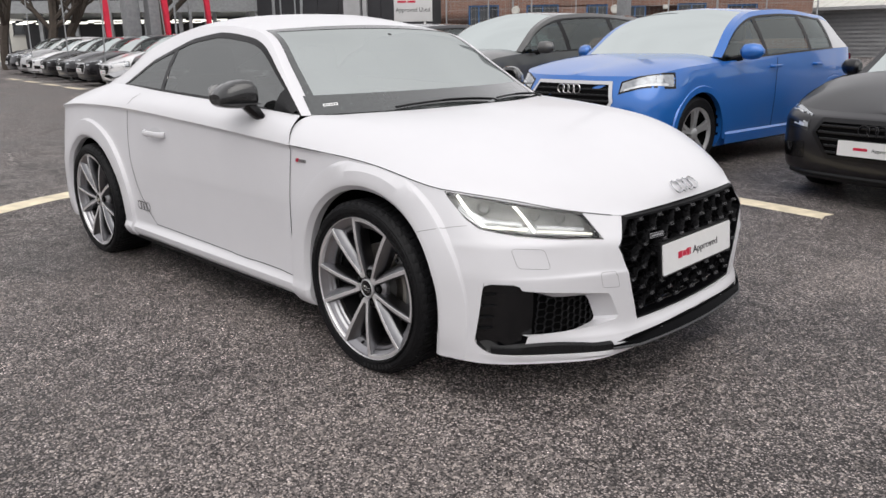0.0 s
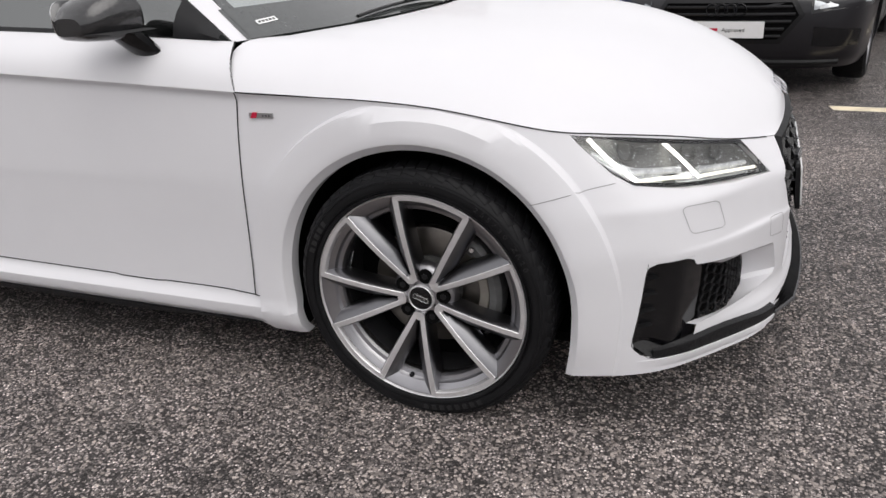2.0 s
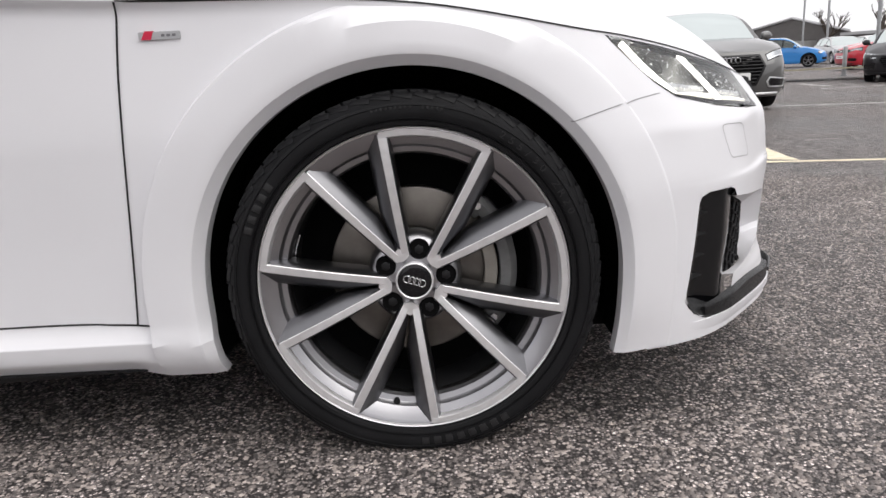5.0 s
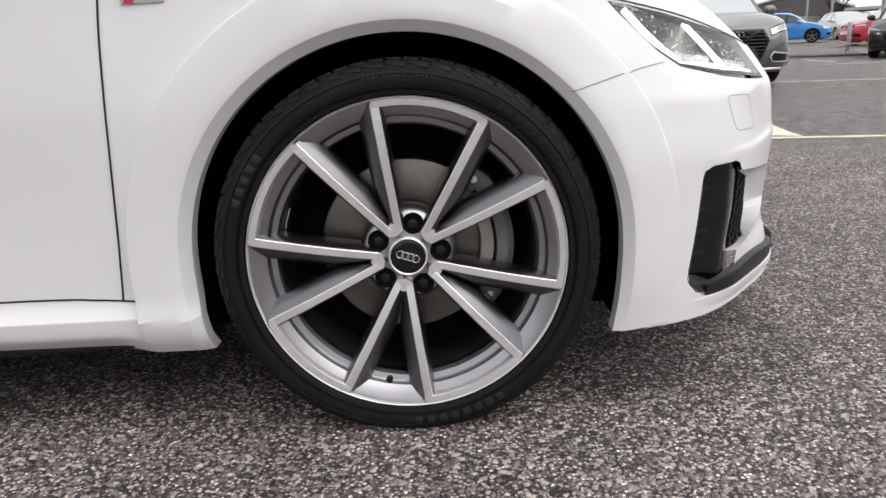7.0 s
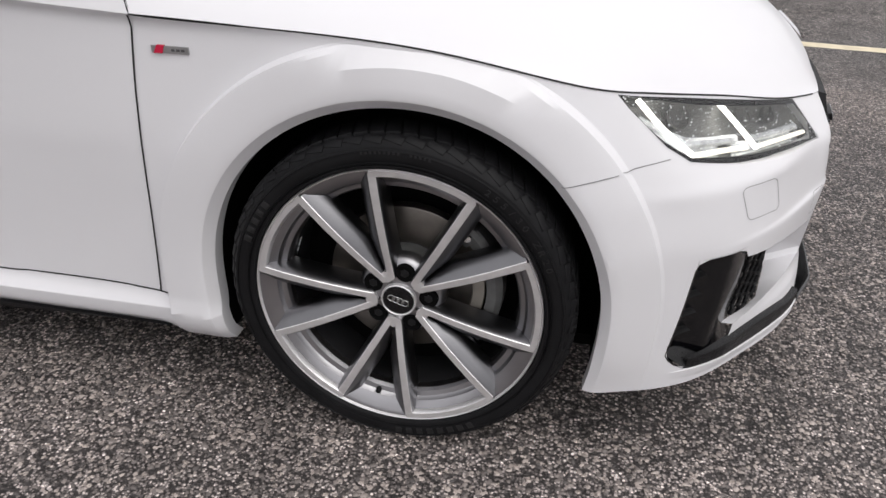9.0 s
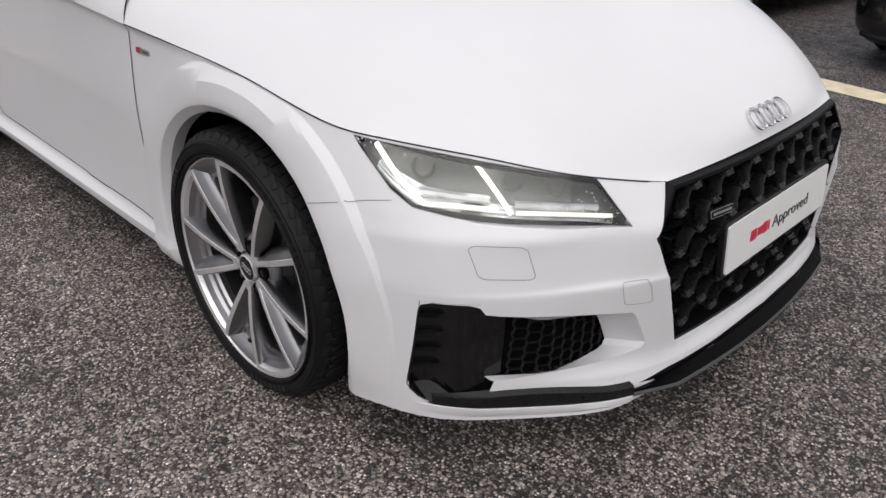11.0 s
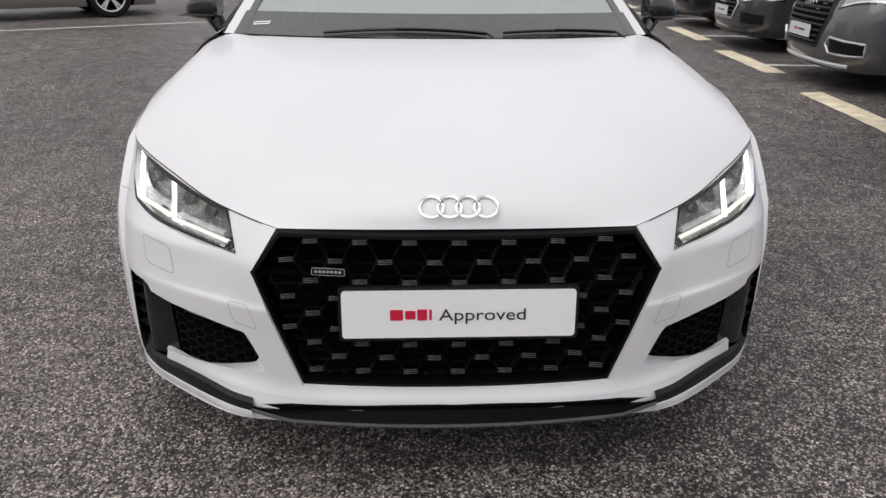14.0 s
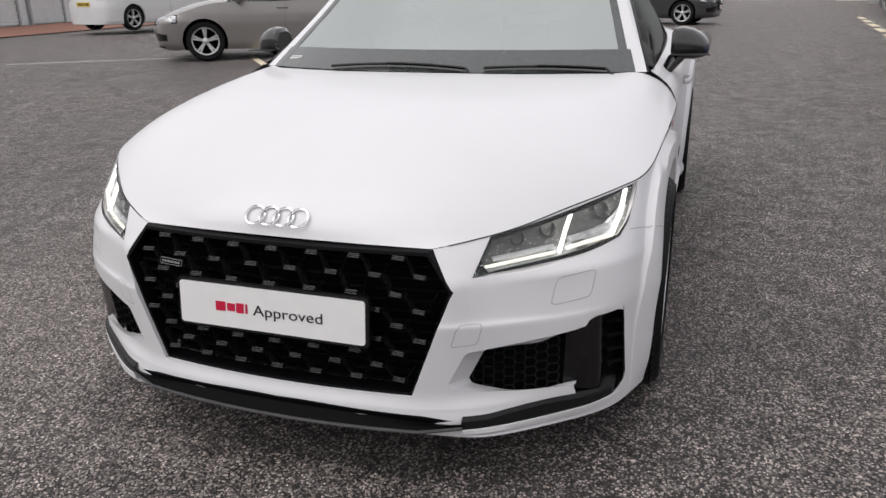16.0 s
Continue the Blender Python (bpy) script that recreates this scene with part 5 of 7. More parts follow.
# ---- mirrors ----
def mirror(s):
    mr = empty("door_mirror", label="gloss black door mirror beaded with rain")
    mr.parent = coupe
    # a rounded shell: rings along y, from the door to the tip
    ys = [-0.845, -0.858, -0.886, -0.922, -0.952, -0.972, -0.983]
    size = [0.80, 0.95, 1.0, 1.0, 0.97, 0.86, 0.60]
    top = [1.052, 1.068, 1.072, 1.064, 1.048, 1.030, 1.012]
    bot = [0.966, 0.954, 0.950, 0.951, 0.954, 0.960, 0.970]
    P = []
    for y, k, t, b in zip(ys, size, top, bot):
        c, h = (t + b) / 2, (t - b) / 2
        back = -0.075 - 0.5 * abs(y + 0.845) * 0.35
        row = []
        for a in np.linspace(0, 2 * math.pi, 25)[:-1]:
            ca, sa = math.cos(a), math.sin(a)
            x = -0.785 - 0.5 * (abs(y) - 0.845) * 0.8 + (0.075 * k if ca > 0 else 0.065 * k) * math.copysign(abs(ca) ** 0.6, ca)
            row.append((x, y * s, c + h * math.copysign(abs(sa) ** (0.9 if sa > 0 else 0.45), sa)))
        P.append(row)
    P = np.array(P)
    bm = grid(P, flip=s > 0, wrap=True)
    bm.faces.new([bm.verts.new(p) for p in P[0]])
    bm.faces.new([bm.verts.new(p) for p in P[-1]])
    part("mirror_cap", bm, WETGLOSS, mr, "gloss black cap")
    bm = bmesh.new()
    tube(bm, [(-0.735 - 0.1 * (abs(y) - 0.845), y * s, 0.972) for y in (-0.85, -0.9, -0.95, -0.985)], (0.0, 0.0022) if False else (0.055, 0.0025), 8, flat=(1, 0, 0))
    part("mirror_seam", bm, GAP, mr)
    # foot
    P = []
    for f in np.linspace(0, 1, 5):
        cx, cy, cz = -0.772 + 0.035 * (1 - f), -0.828 - 0.045 * f, 0.900 + 0.065 * f
        P.append([(cx + (0.046 + 0.008 * f) * math.cos(a), (cy + (0.024 + 0.012 * f) * math.sin(a)) * s, cz) for a in np.linspace(0, 2 * math.pi, 13)[:-1]])
    part("mirror_foot", grid(np.array(P), flip=s > 0, wrap=True), GLOSSBLACK, mr)
    part("mirror_glass", prism(bmesh.new(), round_rect(0.13, 0.085, 0.03), 0, 0.002, lambda a, b, d: (-0.873 - d, (-0.925 + a) * s, 1.008 + b)), CHROME, mr)


WETGLOSS = mat("wet_gloss_black", (0.012, 0.012, 0.013), 0.15, coat=1.0, vary=0.6, scale=120, bump=0.35, bump_scale=140)
for s in (1, -1):
    mirror(s)

# ---- wipers, sticker, badges, handles, sill ----
WTREE = sheet_tree(sheet(range(0, HEAD + 1), np.linspace(0.0, 1, 14), roof_at))


def wiper(a, b):
    wp = empty("wiper", label="black flat wiper blade on the windscreen")
    wp.parent = coupe
    pts = [tuple(on_body((x, -abs(y), z), 0.012, WTREE)[0]) for x, y, z in spline([a, b], 10)]
    pts = [(p[0], math.copysign(p[1], q[1]), p[2]) for p, q in zip(pts, spline([a, b], 10))]
    bm = bmesh.new()
    tube(bm, pts, (0.005, 0.007), 8, flat=(0, 0, 1))
    part("wiper_blade", bm, SATINBLACK, wp)
    bm = bmesh.new()
    tube(bm, [(p[0] + 0.012, p[1], p[2] + 0.004) for p in pts[4:]] + [(pts[-1][0] + 0.07, pts[-1][1] + 0.05, pts[-1][2] - 0.03)], (0.004, 0.006), 8, flat=(0, 0, 1))
    part("wiper_arm", bm, SATINBLACK, wp)


wiper((-0.36, -0.40, 0.945), (-0.315, 0.16, 0.942))
wiper((-0.33, 0.22, 0.942), (-0.45, 0.64, 0.940))
c, nor = on_body((-0.50, -0.64, 0.975), 0.0015, WTREE)
sm = Matrix.Translation(c) @ Vector((0, 0, 1)).rotation_difference(nor if nor.z > 0 else -nor).to_matrix().to_4x4() @ Matrix.Rotation(radians(72), 4, "Z")
sticker = part("screen_label", prism(bmesh.new(), round_rect(0.065, 0.018, 0.002), 0, 0.0008, lambda a, b, d: (a, b, d)), PLATEWHITE, coupe, "small white label inside the windscreen", m=sm)
for k in range(5):
    part("label_bar", prism(bmesh.new(), round_rect(0.008, 0.007, 0.001), 0, 0.0012, lambda a, b, d: (a, b, d)), INK, sticker, m=Matrix.Translation(((k - 2) * 0.0115, 0, 0)))

# wing badge: red block, pale bar
for s in (1, -1):
    bg = empty("wing_badge", label="small red and silver wing badge")
    bg.parent = coupe
    c, nor = on_body((-0.392, -0.89, 0.7680), 0.0)
    wm = Matrix.Translation((c.x, c.y * s - 0.001 * s, c.z)) @ (Matrix.Identity(4) if s > 0 else Matrix.Rotation(math.pi, 4, "Z"))
    slab = lambda w, h, x, d: prism(bmesh.new(), round_rect(w, h, 0.001), 0, d, lambda a, b, e: (a + x, -e, b))
    part("badge_bar", slab(0.068, 0.0125, 0.0, 0.003), bpy.data.materials["badge_silver"], bg, m=wm)
    part("badge_red", prism(bmesh.new(), [(-0.030, -0.0062), (-0.014, -0.0062), (-0.009, 0.0075), (-0.023, 0.0075)], 0, 0.0042, lambda a, b, e: (a, -e, b)), RED, bg, m=wm)
    for k in range(3):
        part("badge_mark", slab(0.006, 0.004, 0.006 + k * 0.009, 0.0038), ALLOYGREY, bg, m=wm)
    # door handle
    dh = empty("door_handle", label="white pull handle in a shallow recess")
    dh.parent = coupe
    pts = []
    for x, o in ((-1.775, 0.004), (-1.755, 0.022), (-1.66, 0.028), (-1.575, 0.022), (-1.555, 0.004)):
        c, nor = on_body((x, -0.9, 0.782), 0.0)
        pts.append((c.x, (c.y - o) * s, c.z))
    bm = bmesh.new()
    tube(bm, [tuple(q) for q in spline(pts, 14)], (0.014, 0.008), 10, flat=(0, 0, 1))
    part("grip", bm, WHITE, dh)
    # flat patch of darker white: the hollow's shade is put into its colour
    bm = grid(np.array([[(lambda q: (q.x, q.y * s, q.z))(on_body((-1.66 + 0.075 * f * math.cos(a), -0.9, 0.778 + 0.034 * f * math.sin(a)), 0.0012 - 0.0 * f)[0]) for a in np.linspace(0, 2 * math.pi, 24)] for f in (0.02, 1.0)]), flip=s > 0)
    part("recess", bm, mat("recess_shade_white", (0.62, 0.62, 0.64), 0.5), dh)
    # ring decal low on the door
    dc = empty("ring_decal", label="black decal of four linked rings")
    dc.parent = coupe
    for k in range(4):
        c, nor = on_body((-1.90 + (k - 1.5) * 0.033, -0.9, 0.372), 0.0)
        part("ring", ring_shape(0.0225, 0.0022, 32, 0.0004), INK, dc, m=Matrix.Translation((c.x, (c.y - 0.002) * s, c.z)) @ (Matrix.Identity(4) if s > 0 else Matrix.Rotation(math.pi, 4, "Z")))
    # black sill underside strip
    rows = []
    for x in np.linspace(-2.14, -0.50, 30):
        zt = 0.180 + 0.010 * (-0.50 - x) / 1.64
        drop = 0.003 + 0.017 * min(1.0, (-0.50 - x) / 0.45)
        yt = 0.8635 + (zt - 0.165) * 0.62
        rows.append([(x, -(yt - 0.012) * s, zt + 0.003), (x, -yt * s, zt), (x, -(yt - 0.008) * s, zt - drop), (x, -0.80 * s, zt - drop - 0.004)])
    part("sill_strip", grid(np.array(rows), flip=s < 0), SATINBLACK, coupe, "black strip under the sill")

# rear spoiler
rows = []
for y in np.linspace(-0.62, 0.62, 25):
    e = (abs(y) / 0.62) ** 4
    x = -3.02 + 0.14 * e
    rows.append([(x + 0.14, y, 1.055 - 0.03 * e), (x + 0.05, y, 1.078 - 0.035 * e), (x, y, 1.075 - 0.035 * e), (x - 0.01, y, 1.055 - 0.03 * e), (x + 0.06, y, 1.045 - 0.03 * e), (x + 0.14, y, 1.050 - 0.03 * e)])
sp = part("spoiler", grid(np.array(rows), flip=False), mat("grey_wet_spoiler", (0.2, 0.2, 0.21), 0.3, coat=0.5, vary=0.2), coupe, "raised rear spoiler wing")
bm = bmesh.new()
for y in (-0.35, 0.35):
    box(bm, (-2.98, y - 0.02, 0.96), (-2.92, y + 0.02, 1.06), 0.004)
part("spoiler_post", bm, SATINBLACK, sp)

# ---- cabin seen through the glass ----
bm = bmesh.new()
rows = []
for x, z, w in ((-0.36, 0.955, 0.55), (-0.55, 0.965, 0.66), (-0.75, 0.97, 0.68), (-0.88, 0.95, 0.68), (-0.92, 0.86, 0.66), (-0.92, 0.6, 0.66)):
    rows.append([(x, w * f, z - 0.036 - 0.02 * abs(f) ** 2) for f in np.linspace(-1, 1, 15)])
part("dashboard", grid(np.array(rows)), INTERIOR, coupe, "black dashboard")
sw = empty("steering_wheel", Matrix.Translation((-1.02, -0.36, 0.955)) @ Matrix.Rotation(radians(-24), 4, "Y"), "dark three-spoke steering wheel")
sw.parent = coupe
bm = bmesh.new()
tube(bm, [(0, 0.175 * math.sin(a), 0.175 * math.cos(a)) for a in np.linspace(0, 2 * math.pi, 33)[:-1]], 0.016, 8, closed=True)
part("wheel_rim", bm, mat("grey_leather", (0.09, 0.09, 0.095), 0.45), sw)
bm = bmesh.new()
for a in (90, 270, 180):
    box(bm, (-0.008, -0.018, 0.02), (0.008, 0.018, 0.17), 0.004, Matrix.Rotation(radians(a), 4, "X"))
box(bm, (-0.03, -0.06, -0.06), (0.03, 0.06, 0.06), 0.02)
part("wheel_spokes", bm, INTERIOR, sw)
for y in (-0.37, 0.37):
    st = empty("seat", label="black sports seat")
    st.parent = coupe
    bm = bmesh.new()
    box(bm, (-1.75, y - 0.24, 0.40), (-1.2, y + 0.24, 0.58), 0.06)
    part("cushion", bm, INTERIOR, st)
    bm = bmesh.new()
    box(bm, (-0.06, y - 0.24, 0), (0.06, y + 0.24, 0.58), 0.05, Matrix.Translation((-1.76, 0, 0.5)) @ Matrix.Rotation(radians(-18), 4, "Y"))
    part("backrest", bm, INTERIOR, st)
    bm = bmesh.new()
    box(bm, (-2.02, y - 0.13, 1.02), (-1.92, y + 0.13, 1.20), 0.04)
    part("headrest", bm, INTERIOR, st)
bm = bmesh.new()
box(bm, (-0.05, -0.12, -0.035), (0.0, 0.12, 0.035), 0.015, Matrix.Translation((-0.86, 0, 1.20)))
tube(bm, [(-0.86, 0, 1.22), (-0.84, 0, 1.25)], 0.012, 8)
part("rear_view_mirror", bm, INTERIOR, coupe)
bm = bmesh.new()
box(bm, (-2.9, -0.70, 0.35), (-0.9, 0.70, 0.42))
box(bm, (-2.9, -0.62, 0.42), (-2.2, 0.62, 0.93), 0.03)
for s in (1, -1):
    box(bm, (-2.3, s * 0.74 - 0.04, 0.4), (-0.8, s * 0.74 + 0.04, 0.93), 0.02)
part("cabin_trim", bm, INTERIOR, coupe)
# grey dotted band along the foot of the windscreen
o = part("screen_band", mirror_y(grid(sheet(range(0, 4), np.linspace(0.04, 1, 14), roof_at) + np.array([0.0, 0, 0.0012]))), mat("screen_band_grey", (0.055, 0.06, 0.06), 0.25, coat=1.0, vary=0.15, scale=50), coupe, "dark band along the windscreen foot")

bm = grid(sheet(range(0, HEAD + 1), np.linspace(0.055, 0.095, 3), roof_at) + np.array([0.0008, 0, 0.0015]))
grid(sheet((HEAD - 1, HEAD), np.linspace(0.055, 1, 12), roof_at) + np.array([0.0008, 0, 0.0015]), bm)
part("screen_border", mirror_y(bm), bpy.data.materials["screen_band_grey"], coupe, "dark printed border of the windscreen")


# ---- other cars ----
CHARCOAL = mat("lower_cladding_grey", (0.035, 0.035, 0.037), 0.55, vary=0.15, scale=20)
GREYGLASS = glass("car_window_glass", (0.72, 0.85, 0.82), 0.40, gloss=0.8, base=0.10, power=0.9)
SILVER = mat("silver_alloy", (0.62, 0.62, 0.63), 0.35, 0.7, vary=0.05)
TAILRED = mat("tail_lamp_red", (0.5, 0.012, 0.03), 0.2, coat=1.0)
PLATEYELLOW = mat("plate_yellow", (0.72, 0.52, 0.03), 0.4)
LAMPDIM = mat("parked_headlamp", (0.34, 0.36, 0.38), 0.12, 0.45, coat=1.0, vary=0.3, scale=25)
WHEEL_CACHE = {}


def simple_wheel(parent, m, r, style):
    """Alloy wheel facing -y. style: number of spokes, twin or single, colour."""
    w = empty("wheel", m, "alloy wheel with black tyre")
    w.parent = parent
    key = (r, style)
    if key not in WHEEL_CACHE:
        n, twin, silver = style
        rim = r * 0.70
        out = []
        bm = revolve([(rim, 0.01), (rim + 0.01, -0.004), (r - 0.03, -0.006), (r - 0.006, 0.012), (r, 0.04), (r, 0.17), (r - 0.02, 0.21), (rim, 0.21)], 40)
        out.append(("tyre", part("tyre", bm, RUBBER, None)))
        bm = revolve([(rim - 0.02, 0.03), (rim - 0.014, 0.006), (rim + 0.002, 0.0), (rim + 0.004, 0.012)], 40)
        out.append(("rim", part("rim", bm, SILVER if silver else ALLOYGREY, None)))
        bm = revolve([(rim - 0.016, 0.02), (rim - 0.03, 0.1), (0.0, 0.11)], 32)
        out.append(("well", part("well", bm, DARK, None)))
        for k in range(n):
            bm = bmesh.new()
            a = 2 * math.pi * k / n
            for d in ((-0.13, 0.13) if twin else (0.0,)):
                w0, w1 = (0.016, 0.014) if twin else (0.034, 0.024)
                P = []
                for f in np.linspace(0, 1, 4):
                    rr = 0.035 + (rim - 0.045) * f
                    aa = a + d * (0.55 + 0.45 * f)
                    cx, cz = rr * math.sin(aa), rr * math.cos(aa)
                    tx, tz = math.cos(aa), -math.sin(aa)
                    ww = w0 + (w1 - w0) * f
                    y = 0.022 - 0.012 * f
                    P.append([(cx - tx * ww * 1.2, y + 0.03, cz - tz * ww * 1.2), (cx - tx * ww, y, cz - tz * ww), (cx + tx * ww, y, cz + tz * ww), (cx + tx * ww * 1.2, y + 0.03, cz + tz * ww * 1.2)])
                grid(np.array(P), bm)
            out.append(("spoke", part("spoke", bm, SILVER if silver else ALLOYGREY, None)))
        bm = revolve([(0.0, 0.006), (0.03, 0.006), (0.05, 0.018), (0.055, 0.05)], 20)
        out.append(("hub", part("hub", bm, SILVER if silver else ALLOYGREY, None)))
        WHEEL_CACHE[key] = [(nm, o.data) for nm, o in out]
        for _, o in out:
            bpy.data.objects.remove(o)
    for nm, me in WHEEL_CACHE[key]:
        o = new(nm, me)
        o.parent = w
    return w


def rough_plan(front, half, wb, ro, inset_front, k, z):
    w = half * k
    f = front - inset_front
    e = -(wb + ro)
    return [(f, 0, z), (f - 0.02, 0.42 * w, z), (f - 0.08, 0.72 * w, z), (f - 0.22, 0.92 * w, z), (f - 0.42, 0.985 * w, z), (0.0, w, z), (-wb * 0.5, 0.99 * w, z), (-wb, w, z), (e + 0.32, 0.97 * w, z), (e + 0.10, 0.83 * w, z), (e, 0.5 * w, z), (e - 0.01, 0, z)]


def parked_car(name, x, y, yaw, color, label, L=4.19, W=1.79, H=1.51, wb=2.60, fo=0.82, r=0.335, style=(5, False, True), nose=0.90, belt=1.02, cladding=None,
               grille_kind="wide", plate_kind="white", wordmark=False, rails=False, fog=None, zoff=0.0, category="car", trim=None, roofcolor=None, estate=True, blade=None):
    car = empty(name, pose(x, y, rise(x, y) + zoff, 0, 0, yaw), label, category)
    ro = L - wb - fo
    half = W / 2
    sill = 0.17 + 0.13 * (H - 1.35)
    topline = [(fo - 0.13, 0, nose - 0.06), (fo - 0.15, 0.40 * half, nose - 0.06), (fo - 0.22, 0.70 * half, nose - 0.055), (fo - 0.34, 0.88 * half, nose - 0.03), (fo - 0.50, 0.945 * half, nose), (0.0, 0.965 * half, belt - 0.055), (-wb * 0.5, 0.96 * half, belt), (-wb, 0.965 * half, belt + 0.05)]
    e = -(wb + ro)
    topline += [(e + 0.36, 0.93 * half, belt + 0.06), (e + 0.16, 0.79 * half, belt + 0.05), (e + 0.07, 0.48 * half, belt + 0.04), (e + 0.06, 0, belt + 0.04)]
    levels = [rough_plan(fo, half, wb, ro, 0.10, 0.93, sill), rough_plan(fo, half, wb, ro, 0.02, 0.975, sill + 0.10), rough_plan(fo, half, wb, ro, 0.0, 0.99, 0.46), rough_plan(fo, half, wb, ro, 0.02, 1.0, 0.64), topline]
    knots = np.array([0, 0.36, 0.62, 0.88, 1.1, 1.5, 2.8, 4.1, 4.6, 4.95, 5.3, 5.7])
    us = np.unique(np.r_[np.linspace(0, 1.1, 20), np.linspace(1.1, 2.0, 18), np.linspace(2.0, 3.6, 9), np.linspace(3.6, 4.6, 18), np.linspace(4.6, 5.7, 12)])
    rowsets = []
    for p in levels:
        p = np.array(p)
        rowsets.append(np.stack([spline_axis(knots, p[:, k], us) for k in range(3)], axis=-1))
    rowsets = np.stack(rowsets)
    vs = np.linspace(0, 4, 17)
    P = np.zeros((len(vs), len(us), 3))
    for a in range(len(us)):
        for k in range(3):
            P[:, a, k] = pchip(np.arange(5.0), rowsets[:, a, k])(vs)
    # a shoulder line pressed into the flank
    P[..., 1] += 0.012 * np.exp(-((P[..., 2] - (belt - 0.14)) / 0.05) ** 2) * (P[..., 0] < fo - 0.4) * (P[..., 0] > e + 0.3)
    P[..., 1] *= -1
    bm = grid(P, flip=True)
    ar = r + 0.045
    for xc in (0.0, -wb):
        poly = [(xc + ar * math.sin(a), r + ar * math.cos(a)) for a in np.linspace(-1.9, 1.9, 18)] + [(xc + 0.3, 0.0), (xc - 0.3, 0.0)]
        cut(bm, poly, (1, 0, 0), (0, 0, 1), lambda c: c.y < -0.5 * half, wall=(0, 0.05, 0), reach=0.12)
    part("body", mirror_y(bm), color, car, angle=40)
    if cladding:
        for xc in (0.0, -wb):
            for s in (1, -1):
                Q = np.array([[(xc + q * math.sin(a), -s * (half * 1.0 + (0.004 if q < ar + 0.05 else -0.012)), max(sill, r + q * math.cos(a))) for q in (ar - 0.004, ar + 0.01, ar + 0.045, ar + 0.055)] for a in np.linspace(-1.75, 1.75, 28)])
                part("arch_trim", grid(Q, flip=s < 0), cladding, car)
        for s in (1, -1):
            Q = np.array([[(xx, -s * half * k, z) for k, z in ((0.985, sill + 0.13), (1.004, sill + 0.11), (1.0, sill + 0.02), (0.9, sill - 0.02))] for xx in np.linspace(-wb + ar + 0.05, -ar - 0.05, 8)])
            part("sill_trim", grid(Q, flip=s < 0), cladding, car)
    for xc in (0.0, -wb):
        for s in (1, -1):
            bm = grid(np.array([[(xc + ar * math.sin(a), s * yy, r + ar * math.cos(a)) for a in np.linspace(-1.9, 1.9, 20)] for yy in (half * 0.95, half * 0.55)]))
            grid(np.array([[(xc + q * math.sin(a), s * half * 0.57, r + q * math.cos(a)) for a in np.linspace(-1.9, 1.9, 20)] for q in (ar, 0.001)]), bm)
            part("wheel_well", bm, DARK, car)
            simple_wheel(car, pose(xc, -s * (half - 0.035), r, 0, 0, 0 if s > 0 else 180), r, style)
    bm = bmesh.new()
    box(bm, (e + 0.15, -half * 0.8, sill - 0.01), (fo - 0.3, half * 0.8, sill + 0.04))
    part("underside", bm, DARK, car)
    # bonnet
    cow = -0.30
    tl = np.stack([spline_axis(knots, np.array(topline)[:, k], np.linspace(0.0, 1.62, 22)) for k in range(3)], axis=-1)
    Q = []
    for i in range(22):
        f = i / 21
        ex, ey, ez = tl[i]
        cx = fo - 0.13 + (cow - fo + 0.13) * f**0.9
        cz = nose - 0.06 + (belt + 0.03 - nose + 0.06) * (1 - (1 - f) ** 1.6) + 0.012
        Q.append([(cx + (ex - cx) * v**2, -ey * v, ez + (cz - ez) * (1 - v ** (2.2 + 2.5 * f))) for v in np.linspace(0, 1, 13)])
    Q[-1] = [(cow - 0.10 * v**2 - 0.02, q[1], q[2]) for v, q in zip(np.linspace(0, 1, 13), Q[-1])]
    part("bonnet", mirror_y(grid(np.array(Q), flip=False)), color, car)
    # greenhouse
    tail = e + (0.12 if estate else 0.55)
    c0 = [(cow - 0.06, 0.925 * half, belt - 0.03), (-wb * 0.5, 0.925 * half, belt + 0.0), (-wb, 0.92 * half, belt + 0.05), (tail, 0.80 * half, belt + 0.055)]
    c1 = [(cow - 0.10, 0.90 * half, belt), (cow - 0.48, 0.78 * half, belt + (H - belt) * 0.62), (cow - 0.80, 0.70 * half, H - 0.075), (-wb * 0.58, 0.68 * half, H - 0.035), (-wb * 0.95, 0.66 * half, H - 0.06), (tail + 0.22, 0.62 * half, H - (0.14 if estate else 0.24)), (tail, 0.66 * half, belt + 0.16)]
    c2 = [(cow + 0.04, 0, belt + 0.035), (cow - 0.36, 0, belt + (H - belt) * 0.62), (cow - 0.72, 0, H - 0.03), (-wb * 0.58, 0, H), (-wb * 0.95, 0, H - 0.02), (tail + 0.10, 0, H - (0.08 if estate else 0.18)), (tail - 0.10, 0, belt + 0.16)]
    n = 44
    h0, h1, h2 = spline(c0, n), spline(c1, n), spline(c2, n)

    def top_at(i, v):
        a, b = h1[i], h2[i]
        q = 1 - (1 - v) ** 2
        return (a[0] + (b[0] - a[0]) * q, a[1] * (1 - v), a[2] + (b[2] - a[2]) * q)

    def flank(i, v):
        a, b = h0[i], h1[i]
        return (a[0] + (b[0] - a[0]) * v, a[1] + (b[1] - a[1]) * v + 0.02 * math.sin(math.pi * v), a[2] + (b[2] - a[2]) * v)

    hd = next(i for i in range(n) if h2[i][0] < cow - 0.70)
    tg = next(i for i in range(n) if h2[i][0] < tail + (0.12 if estate else 0.75))
    bm = grid(sheet(range(0, hd + 1), np.linspace(0, 0.09, 3), top_at))
    grid(sheet(range(hd, tg + 1), np.linspace(0, 1, 8), top_at), bm)
